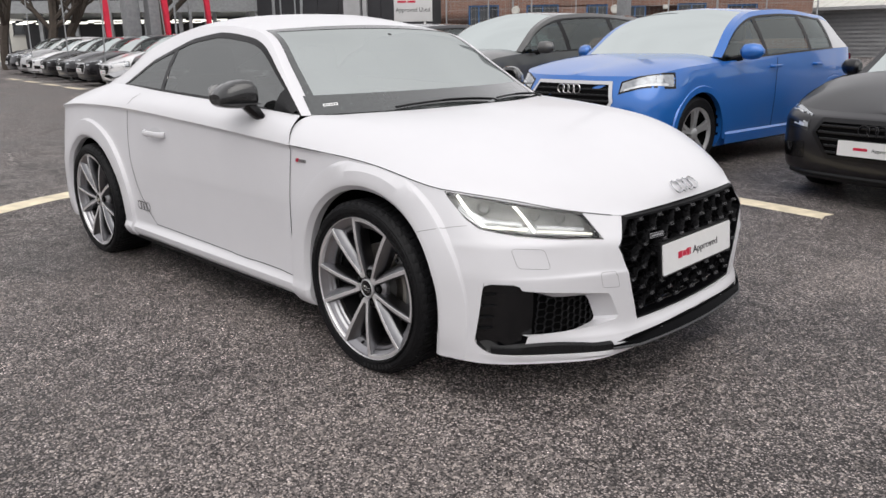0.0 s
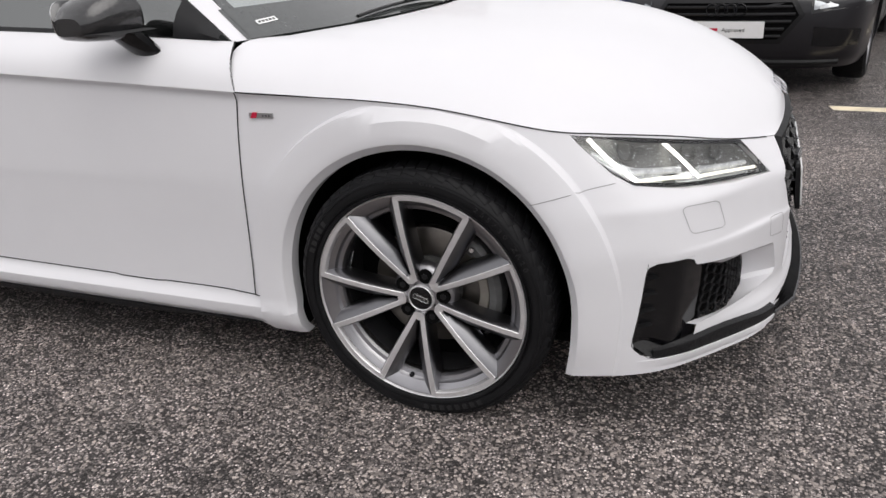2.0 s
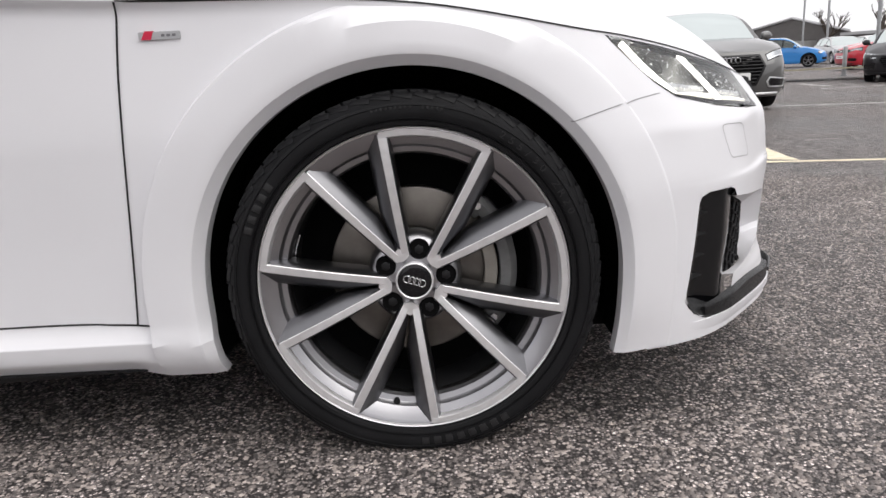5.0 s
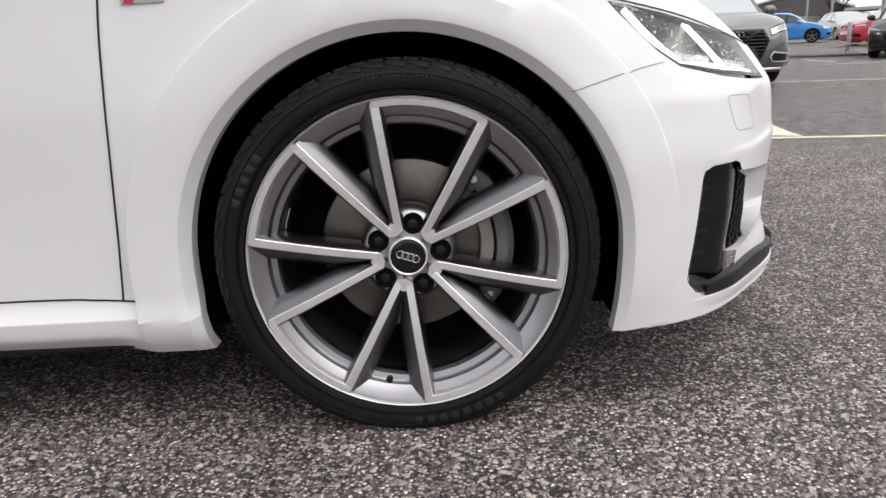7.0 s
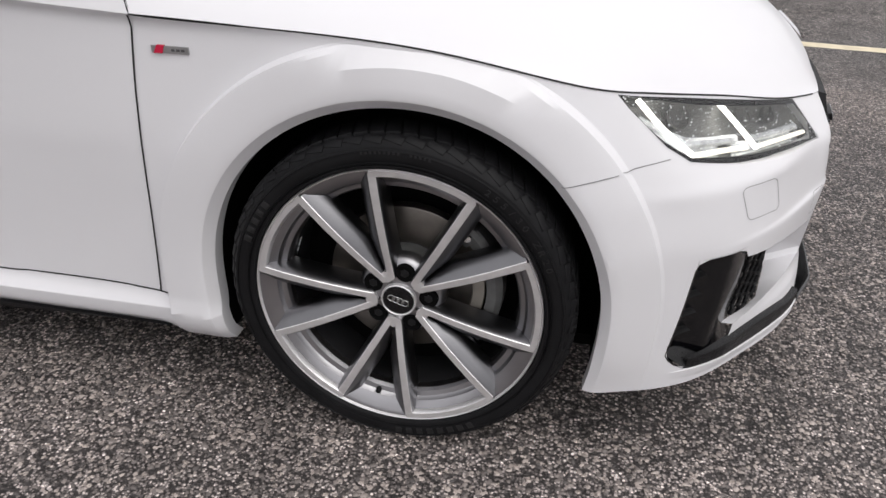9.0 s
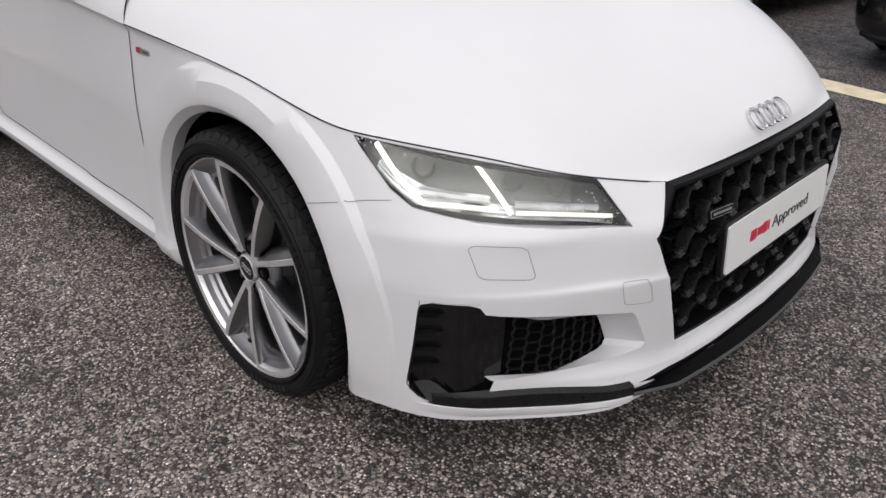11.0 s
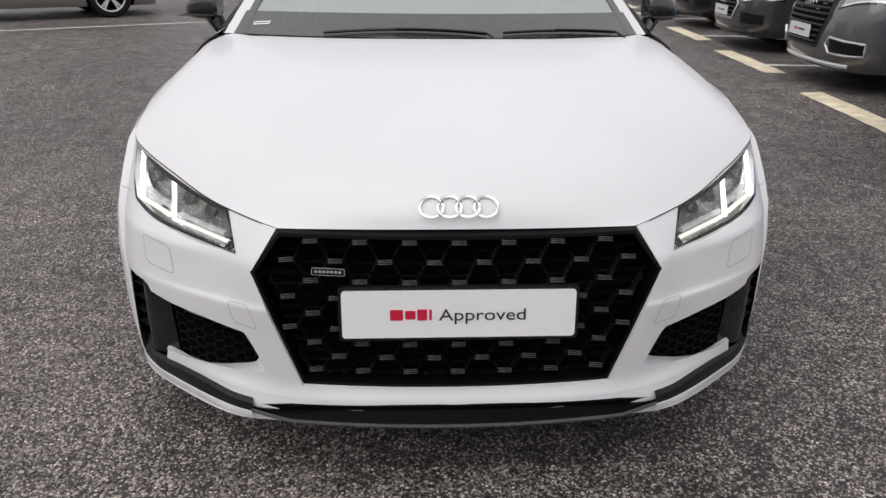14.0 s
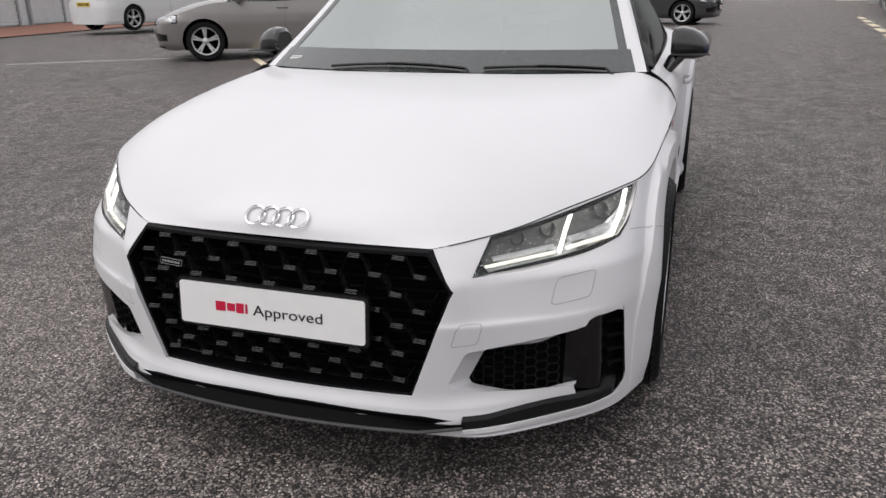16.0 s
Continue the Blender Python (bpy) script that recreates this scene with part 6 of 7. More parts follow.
    grid(sheet(range(tg, n), np.linspace(0, 0.2, 3), top_at), bm)
    grid(sheet(range(n), np.linspace(0.88, 1.0, 3), flank), bm)
    cpil = next(i for i in range(n) if h0[i][0] < tail + (0.42 if blade is None else 0.60))
    pillar = sheet(range(cpil, n), np.linspace(0, 0.88, 5), flank)
    if blade is None:
        grid(pillar, bm)
    else:
        for s in (1, -1):
            part("pillar_blade", grid(pillar * np.array([1, s, 1]), flip=s < 0), blade, car, "silver-grey rear pillar blade")
    part("roof", mirror_y(bm), roofcolor or color, car)
    o = part("windscreen", mirror_y(grid(sheet(range(0, hd + 1), np.linspace(0.09, 1, 8), top_at))), GREYGLASS, car, "windscreen reflecting a pale sky")
    o.visible_shadow = False
    part("rear_window", mirror_y(grid(sheet(range(tg, n), np.linspace(0.2, 1, 6), top_at))), GLASSDARK, car)
    bp = next(i for i in range(n) if h0[i][0] < -1.18 * wb / 2.6)
    dp = next(i for i in range(n) if h0[i][0] < -2.08 * wb / 2.6)
    for s in (1, -1):
        k = np.array([1, s, 1])
        for a, b in ((1, bp - 1), (bp, dp - 1), (dp, cpil)):
            part("side_window", grid(sheet(range(a, b + 1), np.linspace(0.03, 0.86, 6), flank) * k), GREYGLASS, car)
        bm = grid(sheet(range(0, cpil + 1), np.linspace(0.85, 0.90, 2), flank) * k + np.array([0, -0.004 * s, 0]))
        grid(sheet(range(0, cpil + 1), np.linspace(-0.01, 0.035, 2), flank) * k + np.array([0, -0.004 * s, 0]), bm)
        for a in (bp - 1, dp - 1):
            grid(sheet((a, a + 1), np.linspace(0, 0.9, 5), flank) * k + np.array([0, -0.004 * s, 0]), bm)
        grid(sheet((cpil - 1, cpil), np.linspace(0, 0.9, 5), flank) * k + np.array([0, -0.004 * s, 0]), bm)
        part("window_trim", bm, SATINBLACK, car)
        # doors: shut lines and handles
        for xx in (-0.42, -1.32 * wb / 2.6, -2.20 * wb / 2.6):
            bm = bmesh.new()
            pts = []
            for z in np.linspace(sill + 0.12, belt - 0.02, 8):
                yy = np.interp(z, P[:, np.argmin(abs(us - 2.4)), 2], -P[:, np.argmin(abs(us - 2.4)), 1])
                pts.append((xx - 0.10 * (z > belt - 0.3) * (z - belt + 0.3), s * (yy + 0.001), z))
            tube(bm, pts, 0.002, 4)
            part("shut_line", bm, GAP, car)
        for xx in (-1.20 * wb / 2.6, -2.08 * wb / 2.6):
            bm = bmesh.new()
            tube(bm, [(xx + q, s * (half * 0.985 + o2), belt - 0.10) for q, o2 in ((0.0, 0.0), (-0.03, 0.03), (-0.15, 0.03), (-0.18, 0.0))], (0.014, 0.009), 8, flat=(0, 0, 1))
            part("door_handle", bm, color, car)
        # mirror
        mr = empty("door_mirror")
        mr.parent = car
        Q = []
        for f, kk in ((0.0, 0.5), (0.15, 0.9), (0.5, 1.0), (0.8, 0.85), (1.0, 0.25)):
            Q.append([(-0.60 - 0.05 * f + 0.07 * kk * math.cos(a), s * (half * 0.96 + 0.04 + 0.19 * f), belt + 0.05 + 0.075 * kk * math.sin(a)) for a in np.linspace(0, 2 * math.pi, 13)[:-1]])
        bm = grid(np.array(Q), wrap=True, flip=s < 0)
        for row in (Q[0], Q[-1]):
            bm.faces.new([bm.verts.new(q) for q in row])
        part("mirror_cap", bm, color, mr)
        bm = bmesh.new()
        tube(bm, [(-0.56, s * half * 0.90, belt - 0.03), (-0.60, s * (half * 0.96 + 0.05), belt + 0.0)], (0.035, 0.02), 8)
        part("mirror_foot", bm, SATINBLACK, mr)
        # headlight: wedge on the corner
        tree = sheet_tree(P)

        def corner(x0, yq, z, d=0.004):
            loc, nor, *_ = tree.find_nearest(Vector((x0, -yq, z)))
            if nor.dot(Vector((0.7, -0.7, 0))) < 0:
                nor = -nor
            loc = loc + nor * d
            return (loc.x, loc.y * -s, loc.z)

        hz = nose - 0.075
        Q = np.array([[corner(fo - 0.10 - 0.32 * f, half * (0.60 + 0.36 * f), hz - 0.115 + 0.045 * f + (0.105 + 0.0 * f) * v) for v in np.linspace(0, 1, 5)] for f in np.linspace(0, 1, 9)])
        hl = part("headlight", grid(Q, flip=s > 0), LAMPDIM, car, "clear wrap-round headlight")
        Q = np.array([[corner(fo - 0.10 - 0.32 * f, half * (0.60 + 0.36 * f), hz - 0.135 + 0.045 * f + (0.145) * v, 0.0025) for v in np.linspace(0, 1, 5)] for f in np.linspace(-0.04, 1.06, 9)])
        part("headlight_border", grid(Q, flip=s > 0), GLOSSBLACK, hl)
        Q = np.array([[corner(fo - 0.12 - 0.25 * f, half * (0.63 + 0.30 * f), hz - 0.112 + 0.045 * f + 0.022 * v, 0.0055) for v in np.linspace(0, 1, 2)] for f in np.linspace(0, 1, 8)])
        part("light_guide", grid(Q, flip=s > 0), LAMPCLEAR, hl)
        # lower corner intake
        Q = np.array([[corner(fo - 0.06 - 0.20 * f, half * (0.62 + 0.27 * f), 0.34 + (0.13 - 0.03 * f) * v) for v in np.linspace(0, 1, 4)] for f in np.linspace(0, 1, 7)])
        it = part("corner_intake", grid(Q, flip=s > 0), GLOSSBLACK, car)
        if fog:
            ring = [corner(fo - 0.06 - 0.20 * f, half * (0.62 + 0.27 * f), 0.34 + (0.13 - 0.03 * f) * v, 0.008) for f, v in ((0, 0), (0.5, 0), (1, 0), (1, 0.5), (1, 1), (0.5, 1), (0, 1), (-0.15, 0.5))]
            bm = bmesh.new()
            tube(bm, ring, 0.011, 6, closed=True)
            part("intake_trim", bm, fog, it)
        # tail lamp
        Q = np.array([[corner(e + 0.03 + 0.22 * f, half * (0.62 + 0.32 * f), belt - 0.16 + 0.15 * v) for v in np.linspace(0, 1, 4)] for f in np.linspace(0, 1, 7)])
        Q[..., 0] = np.array([[(-(wb + ro) + 0.02 + 0.20 * f) for v in range(4)] for f in np.linspace(0, 1, 7)]) - 0.012
        part("tail_lamp", grid(Q), TAILRED, car)
        if rails:
            bm = bmesh.new()
            tube(bm, [(xx, s * 0.62 * half * 1.05, zz) for xx, zz in ((cow - 0.95, H - 0.05), (cow - 1.05, H + 0.012), (-wb * 0.9, H + 0.008), (-wb * 0.98, H - 0.05))], 0.014, 6)
            part("roof_rail", bm, SILVER if rails == "silver" else SATINBLACK, car)
    # grille, seen from the front
    front_tree = sheet_tree(P, P * np.array([1, -1, 1]))

    def fx2(yy, z, d):
        hit, *_ = front_tree.ray_cast(Vector((fo + 1, -abs(yy) - 1e-4, z)), Vector((-1, 0, 0)))
        return ((hit.x if hit else fo - 0.1) + d, yy, z)

    gz0, gz1 = (0.36, nose - 0.10) if grille_kind != "slim" else (nose - 0.20, nose - 0.10)
    gw = 0.50 if grille_kind != "slim" else 0.55
    shape = [(-gw * 0.86, gz1), (-gw, gz0 + (gz1 - gz0) * 0.62), (-gw * 0.72, gz0), (gw * 0.72, gz0), (gw, gz0 + (gz1 - gz0) * 0.62), (gw * 0.86, gz1)]
    gr = empty("grille", label="dark radiator grille in a broad frame")
    gr.parent = car
    for a, b, d0, mt, nm in ((0.0, 0.030, 0.010, trim or SATINBLACK, "grille_frame"), (0.028, 0.16, 0.003, DARK, "grille_field")):
        A, B = dense(inset(shape, a), 6), dense(inset(shape, b), 6)
        if nm == "grille_field":
            bm = grid(np.array([[fx2(yy * f, (z - (gz0 + gz1) / 2) * f + (gz0 + gz1) / 2, d0) for yy, z in A] for f in (1.0, 0.7, 0.4, 0.02)]), wrap=True)
        else:
            bm = grid(np.array([[fx2(yy, z, d0) for yy, z in A], [fx2(yy, z, d0 + 0.004) for yy, z in B]]), wrap=True)
        part(nm, bm, mt, gr)
    ins = inset(shape, 0.03)
    for z in np.arange(gz0 + 0.05, gz1 - 0.02, 0.048):
        ys = [q for q in np.linspace(-0.6, 0.6, 61) if inside((q, z), ins)]
        if len(ys) > 3:
            bm = bmesh.new()
            tube(bm, [fx2(q, z, 0.010) for q in np.linspace(ys[0], ys[-1], 9)], (0.008, 0.011), 6, flat=(1, 0, 0))
            part("grille_slat", bm, SATINBLACK, gr)
    for k in range(4):
        zc = gz1 - 0.075
        q = fx2((k - 1.5) * 0.062, zc, 0.02)
        part("ring", ring_shape(0.040, 0.005, 24, 0.006), GLOSSBLACK if grille_kind == "black" else CHROME, gr, m=Matrix.Translation(q) @ Matrix.Rotation(radians(90), 4, "Z"))
    # plates
    for xx, zz, turn, ok in ((fx2(0, 0.47, 0.022)[0], 0.455 if H < 1.48 else 0.49, 90, True), (e - 0.018, 0.62 if H < 1.48 else 0.72, -90, True)):
        pm = Matrix.Translation((xx, 0, zz)) @ Euler((radians(90), 0, radians(turn))).to_matrix().to_4x4()
        pl = part("plate", plate_shape(0.52, 0.111, 0.006, 0.006), PLATEYELLOW if turn < 0 and plate_kind == "number" else PLATEWHITE, car, "flat plate", m=pm)
        if plate_kind == "number":
            for k in range(7):
                part("plate_bar", plate_shape(0.042, 0.066, 0.001, 0.003), INK, pl, m=Matrix.Translation(((k - 3) * 0.062 + (0.012 if k > 3 else -0.012), 0, 0.0015)))
        elif turn > 0:
            part("wordmark_bar", plate_shape(0.10, 0.020, 0.001, 0.002), RED, pl, m=Matrix.Translation((-0.095, 0, 0.0015)))
            if wordmark:
                text("lettering", "Approved", 0.036, INK, pl, Matrix.Translation((0.06, -0.002, 0.0015)), squash=1.05)
            else:
                part("wordmark_bar", plate_shape(0.16, 0.018, 0.001, 0.002), INK, pl, m=Matrix.Translation((0.06, 0, 0.0015)))
    # dark cabin
    bm = bmesh.new()
    box(bm, (-wb - 0.3, -half * 0.78, 0.35), (cow - 0.25, half * 0.78, belt - 0.06), 0.05)
    for yy in (-0.36, 0.36):
        box(bm, (-1.45, yy - 0.22, belt - 0.3), (-1.30, yy + 0.22, belt + 0.12), 0.05)
        box(bm, (-1.44, yy - 0.11, belt + 0.14), (-1.36, yy + 0.11, belt + 0.30), 0.03)
    part("cabin", bm, INTERIOR, car)
    # lower front lip
    bm = bmesh.new()
    tube(bm, [fx2(q, sill + 0.05, 0.012) for q in np.linspace(-half * 0.8, half * 0.8, 15)], (0.012, 0.02), 6, flat=(1, 0, 0))
    part("front_lip", bm, fog or SATINBLACK, car)
    return car


BLUE = paint("blue_metallic", (0.02, 0.15, 0.52), 0.3, 0.2)
NERO = paint("black_paint", (0.005, 0.0045, 0.007), 0.3)
NERO.node_tree.nodes["Principled BSDF"].inputs["Coat Weight"].default_value = 0.25
NARDO = paint("mid_grey_paint", (0.075, 0.074, 0.073), 0.35)
GRAPHITE = paint("graphite_metallic", (0.05, 0.05, 0.055), 0.3, 0.4)
TAUPE = paint("taupe_metallic", (0.27, 0.255, 0.245), 0.32, 0.5)
ROSSO = paint("red_paint", (0.48, 0.012, 0.03), 0.35)
AZURE = paint("azure_paint", (0.02, 0.22, 0.60), 0.35)
ARGENT = paint("silver_metallic", (0.5, 0.5, 0.51), 0.32, 0.5)
SNOW = paint("snow_paint", (0.72, 0.72, 0.73), 0.35)

G = "parked row"
HATCH = dict(L=4.3, W=1.79, H=1.42, wb=2.63, fo=0.87, r=0.32, nose=0.76, belt=0.93)
tagged(parked_car("compact_suv", -1.97, 3.98, -95.5, BLUE, "bright blue compact suv with a silver-framed grille", H=1.48, nose=0.92, belt=1.0, trim=SILVER, blade=ARGENT, cladding=BLUE, plate_kind="number", fog=SILVER, style=(5, True, True)), group=G)
tagged(parked_car("hatchback", 0.65, 4.23, -99.8, NERO, "black sporty hatchback with an all-black grille", grille_kind="black", wordmark=True, style=(5, True, False), **HATCH), group=G)
tagged(parked_car("compact_suv", -4.62, 4.36, -98.0, NARDO, "dark grey compact suv with silver intake trim", fog=SILVER, cladding=CHARCOAL, style=(5, False, True)), group=G)
ROW = [(1, GRAPHITE, "black saloon with a broad chrome grille", 0), (2, NERO, "black hatchback parked in the bay row", 0), (3, GRAPHITE, "graphite grey hatchback parked in the bay row", 0), (4, NERO, "black suv parked in the bay row", 1), (5, SNOW, "white saloon with a dark grille", 0),
       (6, NERO, "black hatchback parked in the bay row", 0), (7, GRAPHITE, "graphite hatchback with a white plate", 0), (8, NERO, "black estate parked in the bay row", 0), (9, SNOW, "white hatchback far along the row", 0), (10, ARGENT, "silver grey suv far along the row", 1), (11, GRAPHITE, "dark suv at the end of the row", 1)]
for i, colr, lab, suv in ROW:
    x = -4.62 - 2.72 * i
    y = 4.36 + 0.14 * (-4.62 - x)
    tagged(parked_car("suv" if suv else "saloon", x, y, -96 + (i * 37 % 5 - 2) * 0.8, colr, lab, trim=SILVER if i in (1, 5, 6) else None, style=(5, True, True), **({} if suv else HATCH)), group=G)
tagged(parked_car("hatchback", -9.41, -7.39, -58.3, TAUPE, "taupe metallic hatchback with twin-spoke silver wheels", L=4.26, W=1.79, H=1.46, wb=2.62, fo=0.85, r=0.32, nose=0.78, belt=0.94, grille_kind="slim", plate_kind="number", style=(5, True, True)))
tagged(parked_car("estate_car", -18.77, -14.84, 171.4, SNOW, "white estate car seen from behind with red lamps", zoff=0.07, L=4.6, W=1.84, H=1.5, wb=2.8, fo=0.9, r=0.34, nose=0.86, belt=1.0, plate_kind="number", style=(5, True, True)))
tagged(parked_car("compact_suv", 4.42, 9.59, -93.4, NARDO, "mid-grey compact suv with a black grille", fog=SILVER, cladding=CHARCOAL, style=(5, False, True), trim=None))
tagged(parked_car("hatchback", 11.97, 16.94, -128, NERO, "black hatchback with a deep dark grille", grille_kind="black", style=(5, True, False), **HATCH))
tagged(parked_car("small_hatchback", 16.7, 27.34, 178, ROSSO, "small red hatchback with silver wheel covers", L=3.9, W=1.66, H=1.48, wb=2.4, fo=0.8, r=0.30, nose=0.86, belt=0.98, grille_kind="slim", style=(7, False, True)))
tagged(parked_car("hatchback", 18.74, 35.6, -25, AZURE, "bright blue hatchback parked side-on", L=4.2, W=1.78, H=1.45, wb=2.6, fo=0.85, r=0.32, nose=0.78, belt=0.94, grille_kind="slim", style=(5, True, False)))
for i, (x, y, yaw, colr, lab) in enumerate(((22.22, 38.27, -100, ARGENT, "silver car in the far bays"), (25.7, 40.94, -100, SNOW, "white car in the far bays"), (27.16, 46.76, -95, ARGENT, "pale car in the far bays"), (20.66, 46.71, -95, SNOW, "white van-like car in the far bays"), (30.63, 49.96, -95, SNOW, "white car in the far bays"), (25.25, 33.54, -100, ROSSO, "dark red car in the far bays"))):
    tagged(parked_car("far_car", x, y, yaw, colr, lab, **HATCH), group="far bays")
tagged(parked_car("hatchback", -21.07, 0.46, 80, GRAPHITE, "dark hatchback across the aisle", style=(5, True, True), **HATCH))
tagged(parked_car("suv", 1.71, 9.81, 82, ARGENT, "pale silver suv behind the row", style=(5, True, True)), group=G)
tagged(parked_car("suv", -8.72, 11.78, 84, ARGENT, "silver car parked behind the row", style=(5, True, True), **HATCH), group=G)


# ---- surroundings: buildings, sign, flags, posts, trees ----
def brick_material():
    m = bpy.data.materials.new("red_brown_brick")
    m.use_nodes = True
    nt = m.node_tree
    b = nt.nodes["Principled BSDF"]
    co = nt.nodes.new("ShaderNodeTexCoord")
    sep = nt.nodes.new("ShaderNodeSeparateXYZ")
    com = nt.nodes.new("ShaderNodeCombineXYZ")
    br = nt.nodes.new("ShaderNodeTexBrick")
    br.inputs["Color1"].default_value = (0.24, 0.105, 0.065, 1)
    br.inputs["Color2"].default_value = (0.17, 0.075, 0.05, 1)
    br.inputs["Mortar"].default_value = (0.32, 0.28, 0.25, 1)
    br.inputs["Scale"].default_value = 1.0
    br.inputs["Brick Width"].default_value, br.inputs["Row Height"].default_value, br.inputs["Mortar Size"].default_value = 0.225, 0.075, 0.010
    nt.links.new(co.outputs["Object"], sep.inputs[0])
    nt.links.new(sep.outputs[0], com.inputs[0])
    nt.links.new(sep.outputs[2], com.inputs[1])
    nt.links.new(com.outputs[0], br.inputs["Vector"])
    n = nt.nodes.new("ShaderNodeTexNoise")
    n.inputs["Scale"].default_value, n.inputs["Detail"].default_value = 0.8, 5
    nt.links.new(co.outputs["Object"], n.inputs["Vector"])
    r = nt.nodes.new("ShaderNodeMapRange")
    r.inputs["To Min"].default_value, r.inputs["To Max"].default_value = 0.6, 1.4
    nt.links.new(n.outputs["Fac"], r.inputs["Value"])
    x = nt.nodes.new("ShaderNodeMix")
    x.data_type, x.blend_type = "RGBA", "MULTIPLY"
    x.inputs["Factor"].default_value = 1
    nt.links.new(br.outputs["Color"], x.inputs["A"])
    nt.links.new(r.outputs[0], x.inputs["B"])
    nt.links.new(x.outputs["Result"], b.inputs["Base Color"])
    b.inputs["Roughness"].default_value = 0.85
    bp = nt.nodes.new("ShaderNodeBump")
    bp.inputs["Strength"].default_value, bp.inputs["Distance"].default_value = 0.5, 0.01
    nt.links.new(br.outputs["Fac"], bp.inputs["Height"])
    bp.invert = True
    nt.links.new(bp.outputs[0], b.inputs["Normal"])
    return m


BRICK = brick_material()
BLUEFRAME = mat("blue_frame_paint", (0.03, 0.12, 0.30), 0.4, vary=0.1)
PANE = mat("dim_window_pane", (0.03, 0.035, 0.04), 0.08, spec=0.8, vary=0.3, scale=2)
CLADDARK = mat("dark_cladding", (0.028, 0.028, 0.032), 0.4, vary=0.2, scale=1.5)
CLADGREY = mat("pale_grey_cladding", (0.42, 0.42, 0.43), 0.5, vary=0.1, scale=2)
CONCRETE = mat("concrete_grey", (0.30, 0.30, 0.29), 0.8, vary=0.2, scale=2, bump=0.3, bump_scale=30)
GALV = mat("galvanised_steel", (0.36, 0.37, 0.38), 0.45, 0.6, vary=0.15, scale=8)
FLAGRED = mat("red_flag_cloth", (0.62, 0.015, 0.05), 0.7, vary=0.15, scale=4)
SHEETWHITE = mat("white_sheet_roof", (0.66, 0.65, 0.60), 0.5, vary=0.1, scale=1.5)
SHUTTER = mat("white_shutter_metal", (0.66, 0.67, 0.68), 0.45, vary=0.08, scale=3)
BARK = mat("bare_tree_bark", (0.065, 0.052, 0.042), 0.9, vary=0.3, scale=8, bump=0.5, bump_scale=30)
STRIPLIGHT = mat("strip_light", (0.9, 0.9, 0.85), 0.5, emit=(1.0, 0.97, 0.88), emit_strength=1.6)
SIGNWHITE = mat("sign_board_white", (0.72, 0.72, 0.72), 0.4, vary=0.04, scale=3)
PAVERED = mat("red_block_paving", (0.24, 0.11, 0.075), 0.8, vary=0.25, scale=6, bump=0.4, bump_scale=12)
VERGE = mat("dry_grass_verge", (0.13, 0.11, 0.06), 0.95, vary=0.4, scale=3, bump=0.8, bump_scale=20)


def facing(a, b, base):
    """The pose of a facade from a to b: x along it, -y towards the lot, z up."""
    ang = math.degrees(math.atan2(b[1] - a[1], b[0] - a[0]))
    return pose(a[0], a[1], base, 0, 0, ang)


def slab(name, lo, hi, material, parent, label="", bevel=0.0):
    return part(name, box(bmesh.new(), lo, hi, bevel), material, parent, label)


def wall_with_holes(name, length, height, thick, holes, material, parent):
    """A wall in x and z with rectangular openings through it."""
    xs = sorted({0.0, length, *[v for h in holes for v in (h[0], h[2])]})
    zs = sorted({0.0, height, *[v for h in holes for v in (h[1], h[3])]})
    bm = bmesh.new()
    open_ = lambda i, j: any(h[0] <= (xs[i] + xs[i + 1]) / 2 <= h[2] and h[1] <= (zs[j] + zs[j + 1]) / 2 <= h[3] for h in holes)
    for i in range(len(xs) - 1):
        for j in range(len(zs) - 1):
            if not open_(i, j):
                box(bm, (xs[i], 0, zs[j]), (xs[i + 1], thick, zs[j + 1]))
    bmesh.ops.remove_doubles(bm, verts=bm.verts, dist=1e-4)
    return part(name, bm, material, parent)


def window(parent, x0, z0, x1, z1, frame, bars=2):
    w = empty("window")
    w.parent = parent
    part("pane", box(bmesh.new(), (x0, 0.12, z0), (x1, 0.14, z1)), PANE, w)
    for lo, hi in (((x0, 0.06, z0), (x0 + 0.08, 0.16, z1)), ((x1 - 0.08, 0.06, z0), (x1, 0.16, z1)), ((x0 + 0.08, 0.06, z0), (x1 - 0.08, 0.16, z0 + 0.08)), ((x0 + 0.08, 0.06, z1 - 0.08), (x1 - 0.08, 0.16, z1))):
        slab("frame", lo, hi, frame, w)
    for k in range(1, bars + 1):
        xx = x0 + (x1 - x0) * k / (bars + 1)
        slab("mullion", (xx - 0.03, 0.07, z0 + 0.08), (xx + 0.03, 0.15, z1 - 0.08), frame, w)
    slab("sill", (x0 - 0.05, -0.08, z0 - 0.08), (x1 + 0.05, 0.06, z0), CONCRETE, w)


# brick workshop behind the parked row
A, B = (-27.77, 27.37), (-12.57, 36.64)
brick = empty("brick_building", facing(A, B, -0.25), "long red-brown brick building with blue-framed windows", "building")
HOLES = [(1.5, 1.6, 3.15, 3.35), (4.6, 2.2, 6.3, 3.3), (7.7, 2.2, 8.8, 3.25), (9.6, 2.0, 10.7, 3.15), (12.2, 2.2, 13.6, 3.2), (14.6, 2.2, 16.0, 3.1)]
wall_with_holes("wall", 18.5, 7.0, 0.35, HOLES, BRICK, brick)
for k, h in enumerate(HOLES):
    window(brick, *h, BLUEFRAME, 2 if k == 0 else 1)
slab("parapet", (-0.1, -0.06, 7.0), (18.6, 0.45, 7.15), CONCRETE, brick)
